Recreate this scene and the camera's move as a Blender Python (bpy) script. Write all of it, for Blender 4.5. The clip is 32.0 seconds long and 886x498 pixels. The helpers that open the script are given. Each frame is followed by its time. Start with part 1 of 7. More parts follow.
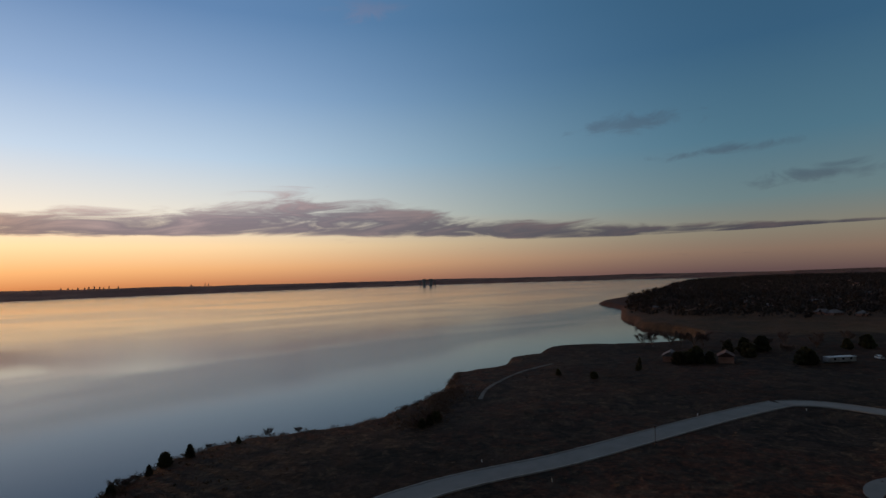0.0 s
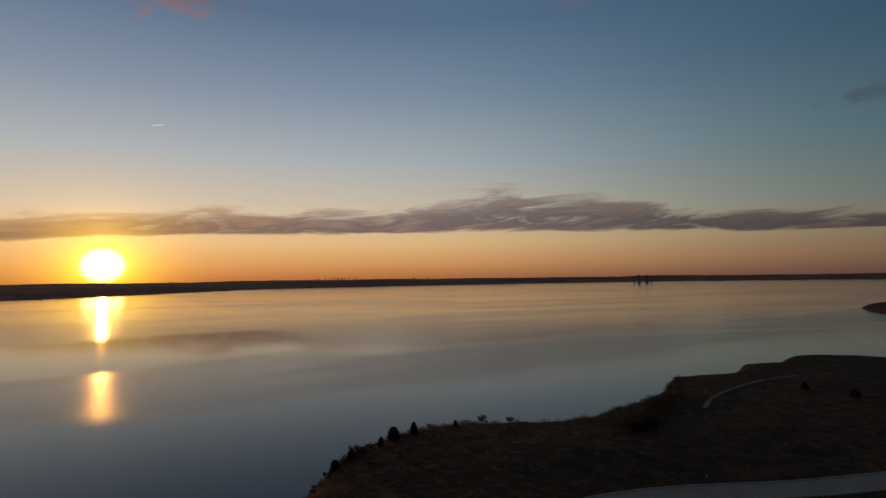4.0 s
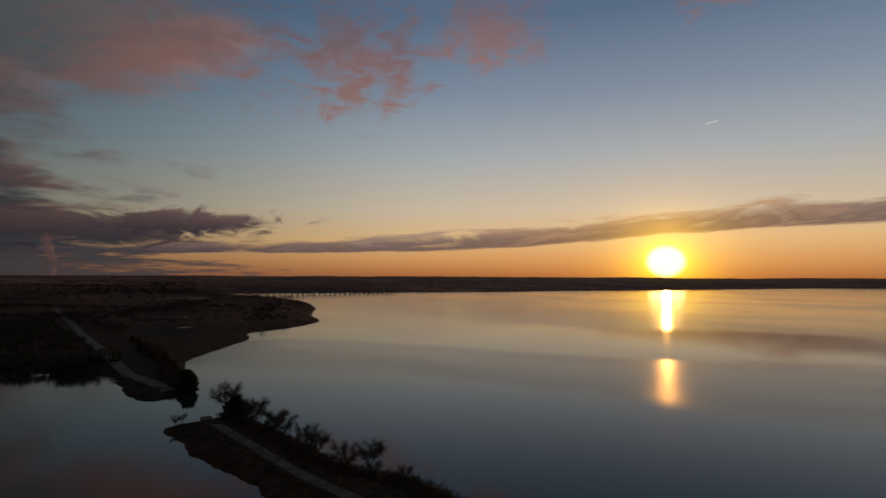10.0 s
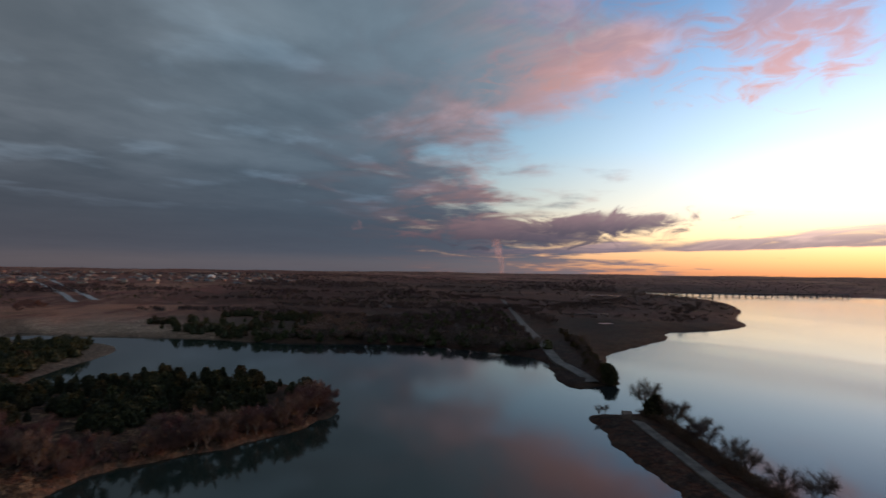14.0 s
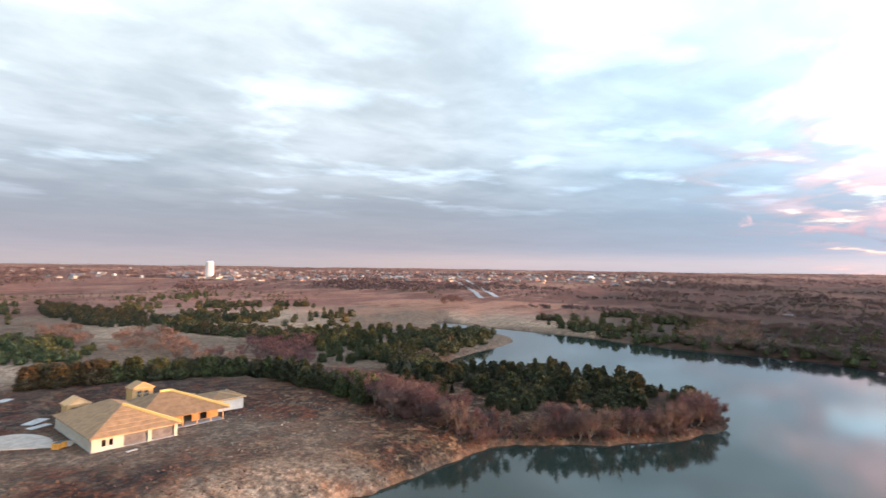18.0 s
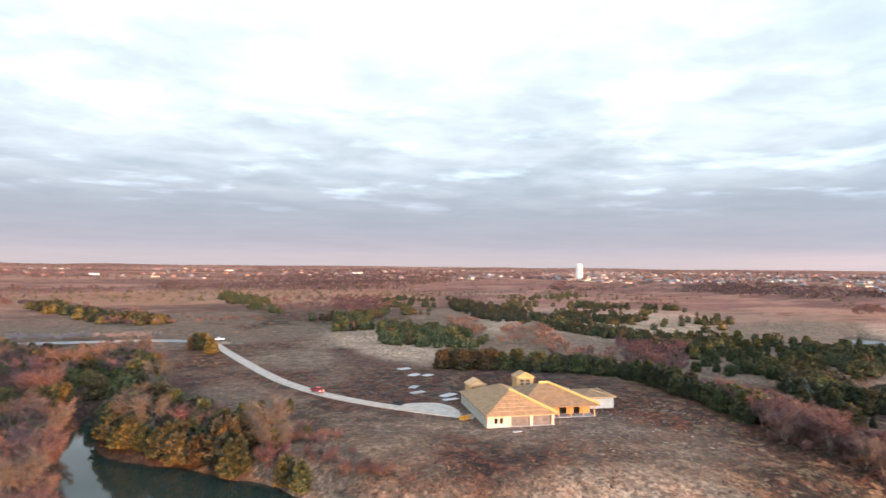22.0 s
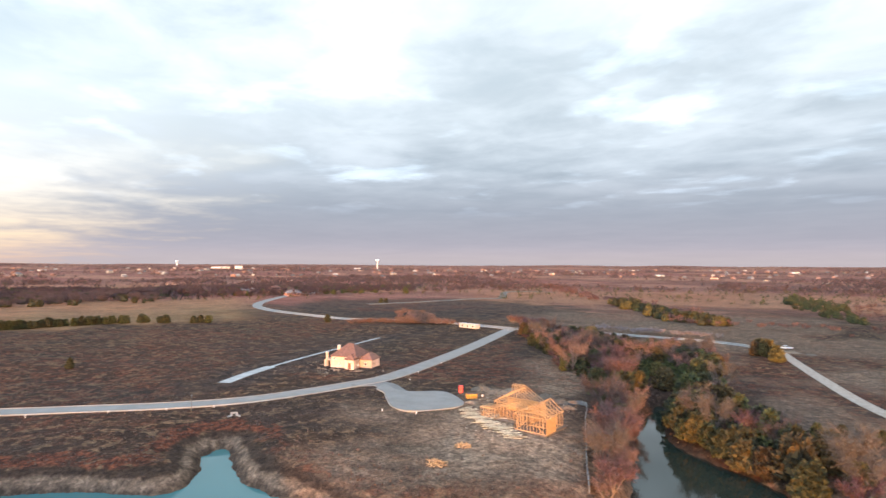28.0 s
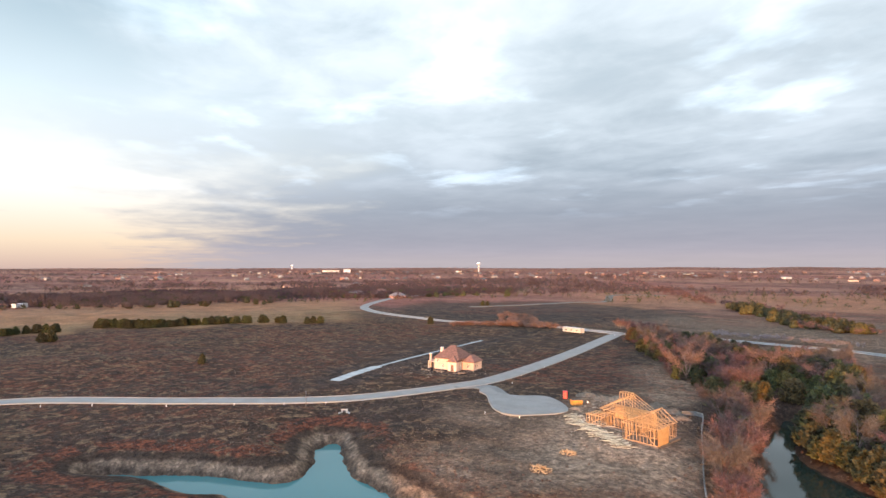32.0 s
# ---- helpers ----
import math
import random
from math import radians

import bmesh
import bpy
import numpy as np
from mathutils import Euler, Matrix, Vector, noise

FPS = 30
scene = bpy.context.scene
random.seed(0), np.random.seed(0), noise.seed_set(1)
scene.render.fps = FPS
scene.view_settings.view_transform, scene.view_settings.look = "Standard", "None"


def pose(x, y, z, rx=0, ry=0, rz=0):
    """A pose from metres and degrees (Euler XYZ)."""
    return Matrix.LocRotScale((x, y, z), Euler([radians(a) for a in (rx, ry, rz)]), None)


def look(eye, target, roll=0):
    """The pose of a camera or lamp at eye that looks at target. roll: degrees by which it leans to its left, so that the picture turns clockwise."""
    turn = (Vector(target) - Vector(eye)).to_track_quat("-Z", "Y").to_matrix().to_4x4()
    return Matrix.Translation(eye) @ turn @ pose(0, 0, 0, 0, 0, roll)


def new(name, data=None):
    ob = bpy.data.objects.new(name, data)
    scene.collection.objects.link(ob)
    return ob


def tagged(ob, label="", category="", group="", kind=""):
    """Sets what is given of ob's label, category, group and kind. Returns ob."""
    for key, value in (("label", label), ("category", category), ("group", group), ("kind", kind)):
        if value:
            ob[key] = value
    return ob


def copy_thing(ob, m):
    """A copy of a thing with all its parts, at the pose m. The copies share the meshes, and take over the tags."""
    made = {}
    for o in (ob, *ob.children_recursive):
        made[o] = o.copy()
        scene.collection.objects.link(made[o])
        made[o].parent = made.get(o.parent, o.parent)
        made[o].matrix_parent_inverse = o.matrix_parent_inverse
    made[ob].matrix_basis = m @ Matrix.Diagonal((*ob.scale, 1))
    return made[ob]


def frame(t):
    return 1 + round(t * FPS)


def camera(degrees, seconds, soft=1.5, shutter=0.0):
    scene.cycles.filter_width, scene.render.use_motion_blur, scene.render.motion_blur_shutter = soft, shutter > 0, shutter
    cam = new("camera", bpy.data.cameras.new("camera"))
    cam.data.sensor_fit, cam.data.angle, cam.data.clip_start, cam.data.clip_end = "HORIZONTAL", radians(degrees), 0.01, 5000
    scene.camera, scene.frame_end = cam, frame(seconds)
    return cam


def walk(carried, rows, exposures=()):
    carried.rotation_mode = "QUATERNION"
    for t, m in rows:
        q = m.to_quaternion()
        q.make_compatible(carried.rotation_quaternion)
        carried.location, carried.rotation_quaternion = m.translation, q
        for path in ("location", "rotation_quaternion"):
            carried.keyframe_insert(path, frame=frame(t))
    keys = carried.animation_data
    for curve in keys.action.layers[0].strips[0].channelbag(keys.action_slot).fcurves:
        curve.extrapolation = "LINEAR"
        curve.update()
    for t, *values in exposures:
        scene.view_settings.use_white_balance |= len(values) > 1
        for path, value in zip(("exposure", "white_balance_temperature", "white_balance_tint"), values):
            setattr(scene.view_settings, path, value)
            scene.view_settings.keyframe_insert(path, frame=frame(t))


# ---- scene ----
cam = camera(77.0, 32.0, shutter=0.5)
EYE = (0.0, 0.0, 45.0)
# seconds, pitch, roll, heading (degrees): a drone that hovers and turns
TURN = [
    (0.0, 3.02, 1.57, -38.30),
    (0.5, 2.99, 1.55, -37.20),
    (1.0, 2.94, 1.39, -35.01),
    (1.5, 2.93, 1.39, -32.93),
    (2.0, 2.91, 1.24, -30.35),
    (2.5, 2.90, 1.13, -27.63),
    (3.0, 2.91, 1.02, -24.60),
    (3.5, 2.93, 0.84, -20.81),
    (4.0, 2.93, 0.75, -17.00),
    (4.5, 2.92, 0.65, -12.80),
    (5.0, 2.92, 0.56, -8.50),
    (5.5, 2.91, 0.57, -4.20),
    (6.0, 2.90, 0.48, 0.00),
    (6.5, 2.89, 0.37, 4.43),
    (7.0, 2.88, 0.27, 8.67),
    (7.5, 2.86, 0.16, 13.20),
    (8.0, 2.85, 0.06, 18.08),
    (8.5, 2.83, -0.04, 22.85),
    (9.0, 2.82, -0.15, 27.43),
    (9.5, 2.77, -0.21, 31.76),
    (10.0, 2.72, -0.27, 36.20),
    (10.5, 2.66, -0.33, 40.73),
    (11.0, 2.61, -0.40, 45.49),
    (11.5, 2.56, -0.46, 50.34),
    (12.0, 2.51, -0.52, 55.10),
    (12.5, 2.46, -0.58, 60.21),
    (13.0, 2.41, -0.65, 66.12),
    (13.5, 2.35, -0.67, 71.44),
    (14.0, 2.28, -0.70, 77.15),
    (14.5, 2.22, -0.73, 82.65),
    (15.0, 2.16, -0.76, 87.95),
    (15.5, 2.09, -0.79, 92.85),
    (17.5, 1.99, -0.78, 110.02),
    (18.0, 1.96, -0.77, 114.55),
    (18.5, 1.93, -0.77, 119.04),
    (19.0, 1.91, -0.77, 123.53),
    (19.5, 1.88, -0.74, 128.03),
    (20.0, 1.86, -0.70, 132.48),
    (20.5, 1.83, -0.67, 137.10),
    (21.0, 1.81, -0.64, 141.88),
    (21.5, 1.78, -0.61, 146.53),
    (22.0, 1.76, -0.58, 150.99),
    (22.5, 1.73, -0.54, 155.37),
    (23.0, 1.71, -0.51, 159.76),
    (23.5, 1.70, -0.48, 164.24),
    (24.0, 1.68, -0.45, 168.54),
    (24.5, 1.67, -0.42, 172.78),
    (25.0, 1.66, -0.39, 177.30),
    (25.5, 1.64, -0.37, 181.90),
    (27.5, 1.58, -0.26, 199.46),
    (28.0, 1.57, -0.24, 204.26),
    (28.5, 1.58, -0.19, 206.45),
    (29.0, 1.60, -0.15, 209.25),
    (29.5, 1.64, -0.09, 211.61),
    (30.0, 1.69, -0.04, 212.69),
    (30.5, 1.73, -0.00, 213.42),
    (31.0, 1.78, 0.04, 213.91),
    (31.5, 1.83, 0.07, 214.30),
    (32.0, 1.86, 0.11, 214.63),
]
# seconds, stops, kelvin, tint
EXPOSURE = [(0.0, -0.79, 5800, 10), (2.2, -0.99, 6070, 10), (3.0, -1.22, 6350, 10), (4.5, -1.5, 6790, 11), (7.0, -1.58, 6790, 11), (9.0, -1.49, 6790, 11), (11.0, -1.59, 6790, 11), (12.0, -1.31, 6300, 11), (13.0, -0.82, 5950, 12), (14.0, 0.12, 6000, 11), (14.5, 0.57, 6050, 11),
            (15.0, 0.96, 6100, 10), (15.5, 1.47, 6200, 10), (17.5, 2.6, 6400, 10), (18.0, 2.72, 6400, 10), (19.0, 3.1, 6450, 10), (20.0, 3.12, 6450, 10), (21.5, 2.95, 6450, 10), (23.0, 2.95, 6450, 10), (25.0, 3.0, 6450, 10), (28.0, 2.73, 6400, 10), (32.0, 2.62, 6350, 10)]
walk(cam, [(t, pose(*EYE, 90 + p, r, h)) for t, p, r, h in TURN], EXPOSURE)

# ---- light ----
SUN_HEADING, SUN_HEIGHT = 14.4, 1.45
sun_way = Vector((-math.sin(radians(SUN_HEADING)) * math.cos(radians(SUN_HEIGHT)),
                  math.cos(radians(SUN_HEADING)) * math.cos(radians(SUN_HEIGHT)), math.sin(radians(SUN_HEIGHT))))
lamp = bpy.data.lights.new("sun", "SUN")
lamp.energy, lamp.angle, lamp.color = 1.2, radians(0.6), (1.0, 0.42, 0.09)
sun = new("sun", lamp)
sun.matrix_world = look((0, 0, 0), -sun_way)


class Nodes:
    """Short hand for building node trees."""

    def __init__(self, tree):
        self.tree = tree
        tree.nodes.clear()

    def add(self, kind):
        return self.tree.nodes.new(kind)

    def put(self, socket, value):
        if isinstance(value, bpy.types.NodeSocket):
            self.tree.links.new(value, socket)
        elif value is not None:
            socket.default_value = value

    def math(self, op, a, b=None, c=None, clamp=False):
        n = self.add("ShaderNodeMath")
        n.operation, n.use_clamp = op, clamp
        for s, v in zip(n.inputs, (a, b, c)):
            self.put(s, v)
        return n.outputs[0]

    def step(self, v, lo, hi, a=0.0, b=1.0):
        n = self.add("ShaderNodeMapRange")
        n.interpolation_type = "SMOOTHSTEP"
        for s, x in zip(n.inputs, (v, lo, hi, a, b)):
            self.put(s, x)
        return n.outputs[0]

    def line(self, v, lo, hi, a=0.0, b=1.0):
        n = self.add("ShaderNodeMapRange")
        for s, x in zip(n.inputs, (v, lo, hi, a, b)):
            self.put(s, x)
        return n.outputs[0]

    def ramp(self, v, stops, mode="LINEAR"):
        n = self.add("ShaderNodeValToRGB")
        n.color_ramp.interpolation = mode
        e = n.color_ramp.elements
        while len(e) < len(stops):
            e.new(0.5)
        for i, (p, c) in enumerate(stops):
            e[i].position = p
            e[i].color = (*c, 1) if isinstance(c, tuple) else (c, c, c, 1)
        self.put(n.inputs[0], v)
        return n.outputs[0]

    def mix(self, f, a, b, mode="MIX"):
        n = self.add("ShaderNodeMix")
        n.data_type, n.blend_type = "RGBA", mode
        self.put(n.inputs[0], f)
        self.put(n.inputs[6], (*a, 1) if isinstance(a, tuple) else a)
        self.put(n.inputs[7], (*b, 1) if isinstance(b, tuple) else b)
        return n.outputs[2]

    def noise(self, v, scale, detail=4.0, rough=0.55, distort=0.0):
        n = self.add("ShaderNodeTexNoise")
        self.put(n.inputs["Vector"], v)
        for k, x in (("Scale", scale), ("Detail", detail), ("Roughness", rough), ("Distortion", distort)):
            n.inputs[k].default_value = x
        return n.outputs[0]

    def xyz(self, x, y, z=0.0):
        n = self.add("ShaderNodeCombineXYZ")
        for s, v in zip(n.inputs, (x, y, z)):
            self.put(s, v)
        return n.outputs[0]


def make_world():
    world = bpy.data.worlds.new("evening_sky")
    scene.world = world
    world.use_nodes = True
    g = Nodes(world.node_tree)
    coord = g.add("ShaderNodeTexCoord").outputs["Generated"]
    sep = g.add("ShaderNodeSeparateXYZ")
    g.put(sep.inputs[0], coord)
    x, y, z = sep.outputs
    height = g.math("MULTIPLY", g.math("ARCSINE", z), 57.2958)
    head = g.math("MULTIPLY", g.math("ARCTAN2", g.math("MULTIPLY", x, -1.0), y), 57.2958)
    up = g.math("MAXIMUM", height, 0.0)
    dot = g.math("ADD", g.math("ADD", g.math("MULTIPLY", x, sun_way.x), g.math("MULTIPLY", y, sun_way.y)), g.math("MULTIPLY", z, sun_way.z))
    away = g.math("MULTIPLY", g.math("ARCCOSINE", g.math("MINIMUM", dot, 0.999999)), 57.2958)

    # clear sky: the physical sky, with the glow of the dusty low air laid into it
    sky = g.add("ShaderNodeTexSky")
    sky.sky_type, sky.sun_disc = "NISHITA", False
    sky.sun_elevation, sky.sun_rotation = radians(SUN_HEIGHT), radians(-SUN_HEADING)
    sky.air_density, sky.dust_density, sky.ozone_density = 1.0, 0.6, 2.0
    nish = g.mix(1.0, sky.outputs[0], (0.08, 0.08, 0.08), "MULTIPLY")
    e = g.math("DIVIDE", up, 60.0)
    near = g.ramp(e, [(0.0, (0.50, 0.20, 0.07)), (0.025, (0.78, 0.41, 0.15)), (0.06, (0.92, 0.65, 0.32)), (0.11, (0.76, 0.70, 0.54)),
                      (0.20, (0.47, 0.58, 0.65)), (0.30, (0.26, 0.38, 0.53)), (0.42, (0.115, 0.21, 0.36)), (1.0, (0.03, 0.07, 0.14))])
    far = g.ramp(e, [(0.0, (0.185, 0.105, 0.10)), (0.03, (0.35, 0.215, 0.155)), (0.06, (0.36, 0.29, 0.215)), (0.11, (0.225, 0.295, 0.305)),
                     (0.20, (0.125, 0.24, 0.325)), (0.34, (0.065, 0.155, 0.27)), (1.0, (0.025, 0.06, 0.13))])
    flat = g.math("ABSOLUTE", g.math("ADD", head, -SUN_HEADING))
    anti = g.ramp(e, [(0.0, (0.105, 0.080, 0.070)), (0.04, (0.15, 0.125, 0.095)), (0.12, (0.175, 0.175, 0.165)), (0.25, (0.125, 0.150, 0.160)), (0.4, (0.06, 0.085, 0.10)), (1.0, (0.03, 0.05, 0.08))])
    turn_ = g.math("PINGPONG", g.math("ADD", head, 360.0 - SUN_HEADING), 180.0)
    glow = g.mix(g.step(turn_, 12.0, 85.0), g.mix(1.0, near, (1.03, 0.98, 0.95), "MULTIPLY"), g.mix(1.0, far, (1.12, 1.20, 1.11), "MULTIPLY"))
    glow = g.mix(g.step(turn_, 92.0, 122.0), glow, anti)
    clear = g.mix(1.0, g.mix(0.9, nish, glow), (1.16, 1.11, 1.10), "MULTIPLY")

    # overcast deck over the land; its edge runs down to the western horizon and out over the south-east
    zz = g.math("ADD", g.math("MAXIMUM", z, 0.0), 0.06)
    px, py = g.math("DIVIDE", x, zz), g.math("DIVIDE", y, zz)
    ca, sa = math.cos(radians(66)), math.sin(radians(66))
    along = g.math("ADD", g.math("MULTIPLY", px, -sa), g.math("MULTIPLY", py, ca))
    across = g.math("ADD", g.math("MULTIPLY", px, -ca), g.math("MULTIPLY", py, -sa))
    vec = g.xyz(g.math("MULTIPLY", along, 0.9), across)
    big = g.noise(vec, 0.75, 4.0, 0.5, 0.3)
    small = g.noise(vec, 2.2, 6.0, 0.58, 0.3)
    lump = g.math("ADD", g.math("MULTIPLY", big, 0.66), g.math("MULTIPLY", small, 0.34))
    place = g.math("DIVIDE", g.math("ADD", along, 16.0), 32.0)
    line_at = g.math("SUBTRACT", g.math("MULTIPLY", g.ramp(place, [(0.0, 0.75), (0.30, 0.62), (0.42, 0.45), (0.5, 0.22), (0.56, 0.16), (1.0, 0.16)]), 4.0), 2.0)
    inward = g.math("SUBTRACT", across, line_at)
    edge = g.math("ADD", g.line(inward, -1.1, 1.1, -0.28, 0.30), g.step(inward, 0.8, 4.0, 0.0, 0.6))
    west_edge = g.math("MULTIPLY", g.ramp(g.math("DIVIDE", up, 60.0), [(0.0, 0.56), (0.05, 0.60), (0.10, 0.67), (0.15, 0.70), (0.21, 0.67), (0.30, 0.64), (0.36, 0.60), (0.45, 0.64), (0.7, 0.50), (1.0, 0.45)]), 100.0)
    past = g.math("SUBTRACT", head, west_edge)
    edge_w = g.math("ADD", g.line(past, -18.0, 14.0, -0.42, 0.26), g.step(past, 10.0, 60.0, 0.0, 0.6))
    on_west = g.math("MULTIPLY", g.step(head, -20.0, 0.0), g.step(head, 150.0, 110.0))
    edge = g.math("ADD", g.math("MULTIPLY", edge_w, on_west), g.math("MULTIPLY", edge, g.math("SUBTRACT", 1.0, on_west)))
    body = g.math("ADD", g.math("MULTIPLY_ADD", lump, 1.5, -0.25), edge)
    calm_ = g.step(turn_, 105.0, 140.0)
    dense = g.step(body, g.line(calm_, 0.0, 1.0, 0.41, 0.28), g.line(calm_, 0.0, 1.0, 0.70, 1.05))
    deep = g.step(body, 0.50, 1.0)
    shade = g.ramp(g.math("DIVIDE", up, 30.0), [(0.0, (0.078, 0.071, 0.076)), (0.04, (0.074, 0.068, 0.076)), (0.09, (0.064, 0.063, 0.072)), (0.18, (0.059, 0.064, 0.074)),
                                             (0.32, (0.070, 0.080, 0.090)), (0.5, (0.094, 0.106, 0.115)), (0.8, (0.110, 0.123, 0.131))])
    wave = g.math("ADD", g.math("MULTIPLY", big, 0.62), g.math("MULTIPLY", small, 0.38))
    bright = g.mix(g.step(up, 2.5, 11.0, 0.25, 1.0), (0.42, 0.42, 0.42), g.step(wave, 0.30, 0.70))
    deck = g.mix(bright, g.mix(1.0, shade, (0.91, 0.94, 0.965), "MULTIPLY"), g.mix(1.0, shade, g.mix(g.step(up, 4.0, 10.0), (1.25, 1.23, 1.21), (1.62, 1.58, 1.55)), "MULTIPLY"))
    side_ = g.step(turn_, 108.0, 66.0)
    deck = g.mix(side_, deck, g.mix(1.0, deck, (0.98, 1.17, 1.28), "MULTIPLY"))
    pink = g.mix(g.step(up, 3.0, 20.0), (0.25, 0.115, 0.095), (0.42, 0.225, 0.205))
    rim = g.math("MULTIPLY", g.math("SUBTRACT", 1.0, deep), g.step(turn_, 84.0, 50.0))
    rim = g.math("MULTIPLY", rim, g.step(g.noise(vec, 1.3, 5.0, 0.55, 0.9), 0.40, 0.60, 0.15, 1.0))
    deck = g.mix(g.math("MULTIPLY", rim, g.step(up, 3.0, 7.0, 0.35, 0.9)), deck, pink)
    rift = g.math("MULTIPLY", g.step(g.noise(vec, 1.3, 5.0, 0.52, 0.2), 0.52, 0.70), g.math("MULTIPLY", g.step(up, 4.0, 8.0), g.step(up, 30.0, 14.0, 0.6, 1.0)))
    deck = g.mix(g.math("MULTIPLY", rift, 0.62), deck, g.mix(1.0, deck, (1.80, 1.88, 1.92), "MULTIPLY"))
    sky_a = g.mix(g.math("MULTIPLY", dense, g.step(up, 0.3, 2.0, 0.87, 1.0)), clear, deck)

    # loose clouds, each with a middle (heading, height), a half width and a half height in degrees
    ragged = g.noise(g.xyz(g.math("MULTIPLY", head, 0.15), g.math("MULTIPLY", g.math("ADD", height, g.math("MULTIPLY", head, 0.06)), 0.34)), 1.6, 8.0, 0.62, 0.9)

    def loose(base_, at, up_at, half, tall_, tint, lit_, most, soft_=0.95):
        dx = g.math("DIVIDE", g.math("ADD", head, -at), half)
        dy = g.math("DIVIDE", g.math("ADD", g.math("ADD", height, g.math("MULTIPLY", g.math("ADD", head, -at), 0.015)), -up_at), tall_)
        d = g.math("SQRT", g.math("ADD", g.math("MULTIPLY", dx, dx), g.math("MULTIPLY", dy, dy)))
        m_ = g.math("SUBTRACT", g.math("MULTIPLY", ragged, 3.0), g.math("ADD", g.math("MULTIPLY", d, 0.95), 0.15))
        c_ = g.step(m_, 0.35, 0.35 + soft_)
        col = g.mix(g.step(g.math("ADD", dy, g.math("MULTIPLY", ragged, 1.2)), 1.3, -0.3), tint, lit_)
        return g.mix(g.math("MULTIPLY", c_, most), base_, col)

    rose, lit_rose = (0.21, 0.16, 0.195), (0.44, 0.205, 0.155)
    for at, up_at, half, tall_, most in ((61.0, 21.5, 13.0, 4.8, 0.7), (45.0, 21.5, 8.5, 6.4, 0.85), (32.0, 24.8, 7.5, 4.8, 0.75), (9.5, 25.0, 6.5, 1.8, 0.6), (-31.0, 26.5, 4.5, 1.2, 0.15)):
        sky_a = loose(sky_a, at, up_at, half, tall_, rose, lit_rose, most)
    for at, up_at, half, tall_, most in ((-58.0, 14.3, 6.5, 1.1, 0.45), (-65.5, 11.0, 6.5, 0.5, 0.5), (-73.0, 8.0, 7.0, 0.8, 0.55)):
        sky_a = loose(sky_a, at, up_at, half, tall_, (0.10, 0.125, 0.165), (0.12, 0.135, 0.165), most)

    # one short vapour trail over the lake
    tx = g.math("DIVIDE", g.math("ADD", head, -10.2), 0.55)
    ty = g.math("DIVIDE", g.math("ADD", g.math("ADD", height, g.math("MULTIPLY", g.math("ADD", head, -10.2), 0.20)), -14.15), 0.055)
    trail = g.math("MULTIPLY", g.step(g.math("ABSOLUTE", tx), 1.0, 0.6), g.step(g.math("ABSOLUTE", ty), 1.0, 0.3))
    sky_a = g.mix(g.math("MULTIPLY", trail, 0.9), sky_a, (0.95, 0.92, 0.90))

    # long low cloud bank towards the sun
    span = g.math("DIVIDE", g.math("ADD", head, 90.0), 180.0)
    low = g.math("MULTIPLY", g.ramp(span, [(0.0, 0.38), (0.094, 0.375), (0.161, 0.36), (0.222, 0.37), (0.289, 0.43), (0.367, 0.46), (0.44, 0.46), (0.528, 0.43), (0.582, 0.40), (0.617, 0.33), (0.711, 0.24), (0.80, 0.21), (0.867, 0.19), (1.0, 0.19)]), 10.0)
    tall = g.math("MULTIPLY", g.ramp(span, [(0.04, 0.0), (0.094, 0.05), (0.161, 0.13), (0.222, 0.23), (0.27, 0.27), (0.295, 0.36), (0.333, 0.50), (0.367, 0.54), (0.406, 0.44), (0.44, 0.30), (0.528, 0.33), (0.582, 0.28), (0.617, 0.29), (0.711, 0.23), (0.80, 0.16), (0.867, 0.11), (0.95, 0.0)]), 10.0)
    tilt = g.math("ADD", height, g.math("MULTIPLY", head, 0.07))
    wisp = g.noise(g.xyz(g.math("MULTIPLY", head, 0.10), g.math("MULTIPLY", tilt, 0.62)), 1.3, 7.0, 0.60, 0.7)
    rise = g.math("DIVIDE", g.math("SUBTRACT", height, low), g.math("MAXIMUM", tall, 0.05))
    full = g.math("MULTIPLY", g.step(rise, -0.12, 0.12), g.step(rise, 1.30, 0.25))
    mass = g.math("ADD", g.math("MULTIPLY", full, 0.62), g.math("MULTIPLY", wisp, 1.25))
    bank = g.math("MULTIPLY", g.step(mass, 0.86, 1.22), g.step(tall, 0.0, 0.5))
    bank = g.math("MULTIPLY", bank, g.step(full, 0.02, 0.3))
    lit = g.step(g.math("ADD", g.math("MULTIPLY", rise, 0.30), wisp), 0.50, 0.92)
    tone = g.mix(lit, (0.135, 0.105, 0.13), (0.42, 0.28, 0.25))
    tone = g.mix(g.step(flat, 30.0, 62.0), tone, g.mix(lit, (0.085, 0.078, 0.10), (0.20, 0.135, 0.13)))
    tone = g.mix(g.math("MULTIPLY", g.step(away, 24.0, 3.0), 0.8), tone, g.mix(lit, (0.27, 0.14, 0.085), (0.80, 0.42, 0.18)))
    sky_b = g.mix(g.math("MULTIPLY", bank, 0.88), sky_a, tone)
    # dark finger of the deck that points along the horizon
    for at, up_at, half, tall_ in ((68.0, 4.3, 14.0, 1.9), (61.0, 5.0, 9.5, 1.3)):
        sky_b = loose(sky_b, at, up_at, half, tall_, (0.18, 0.115, 0.12), (0.058, 0.052, 0.068), 0.9, 0.6)
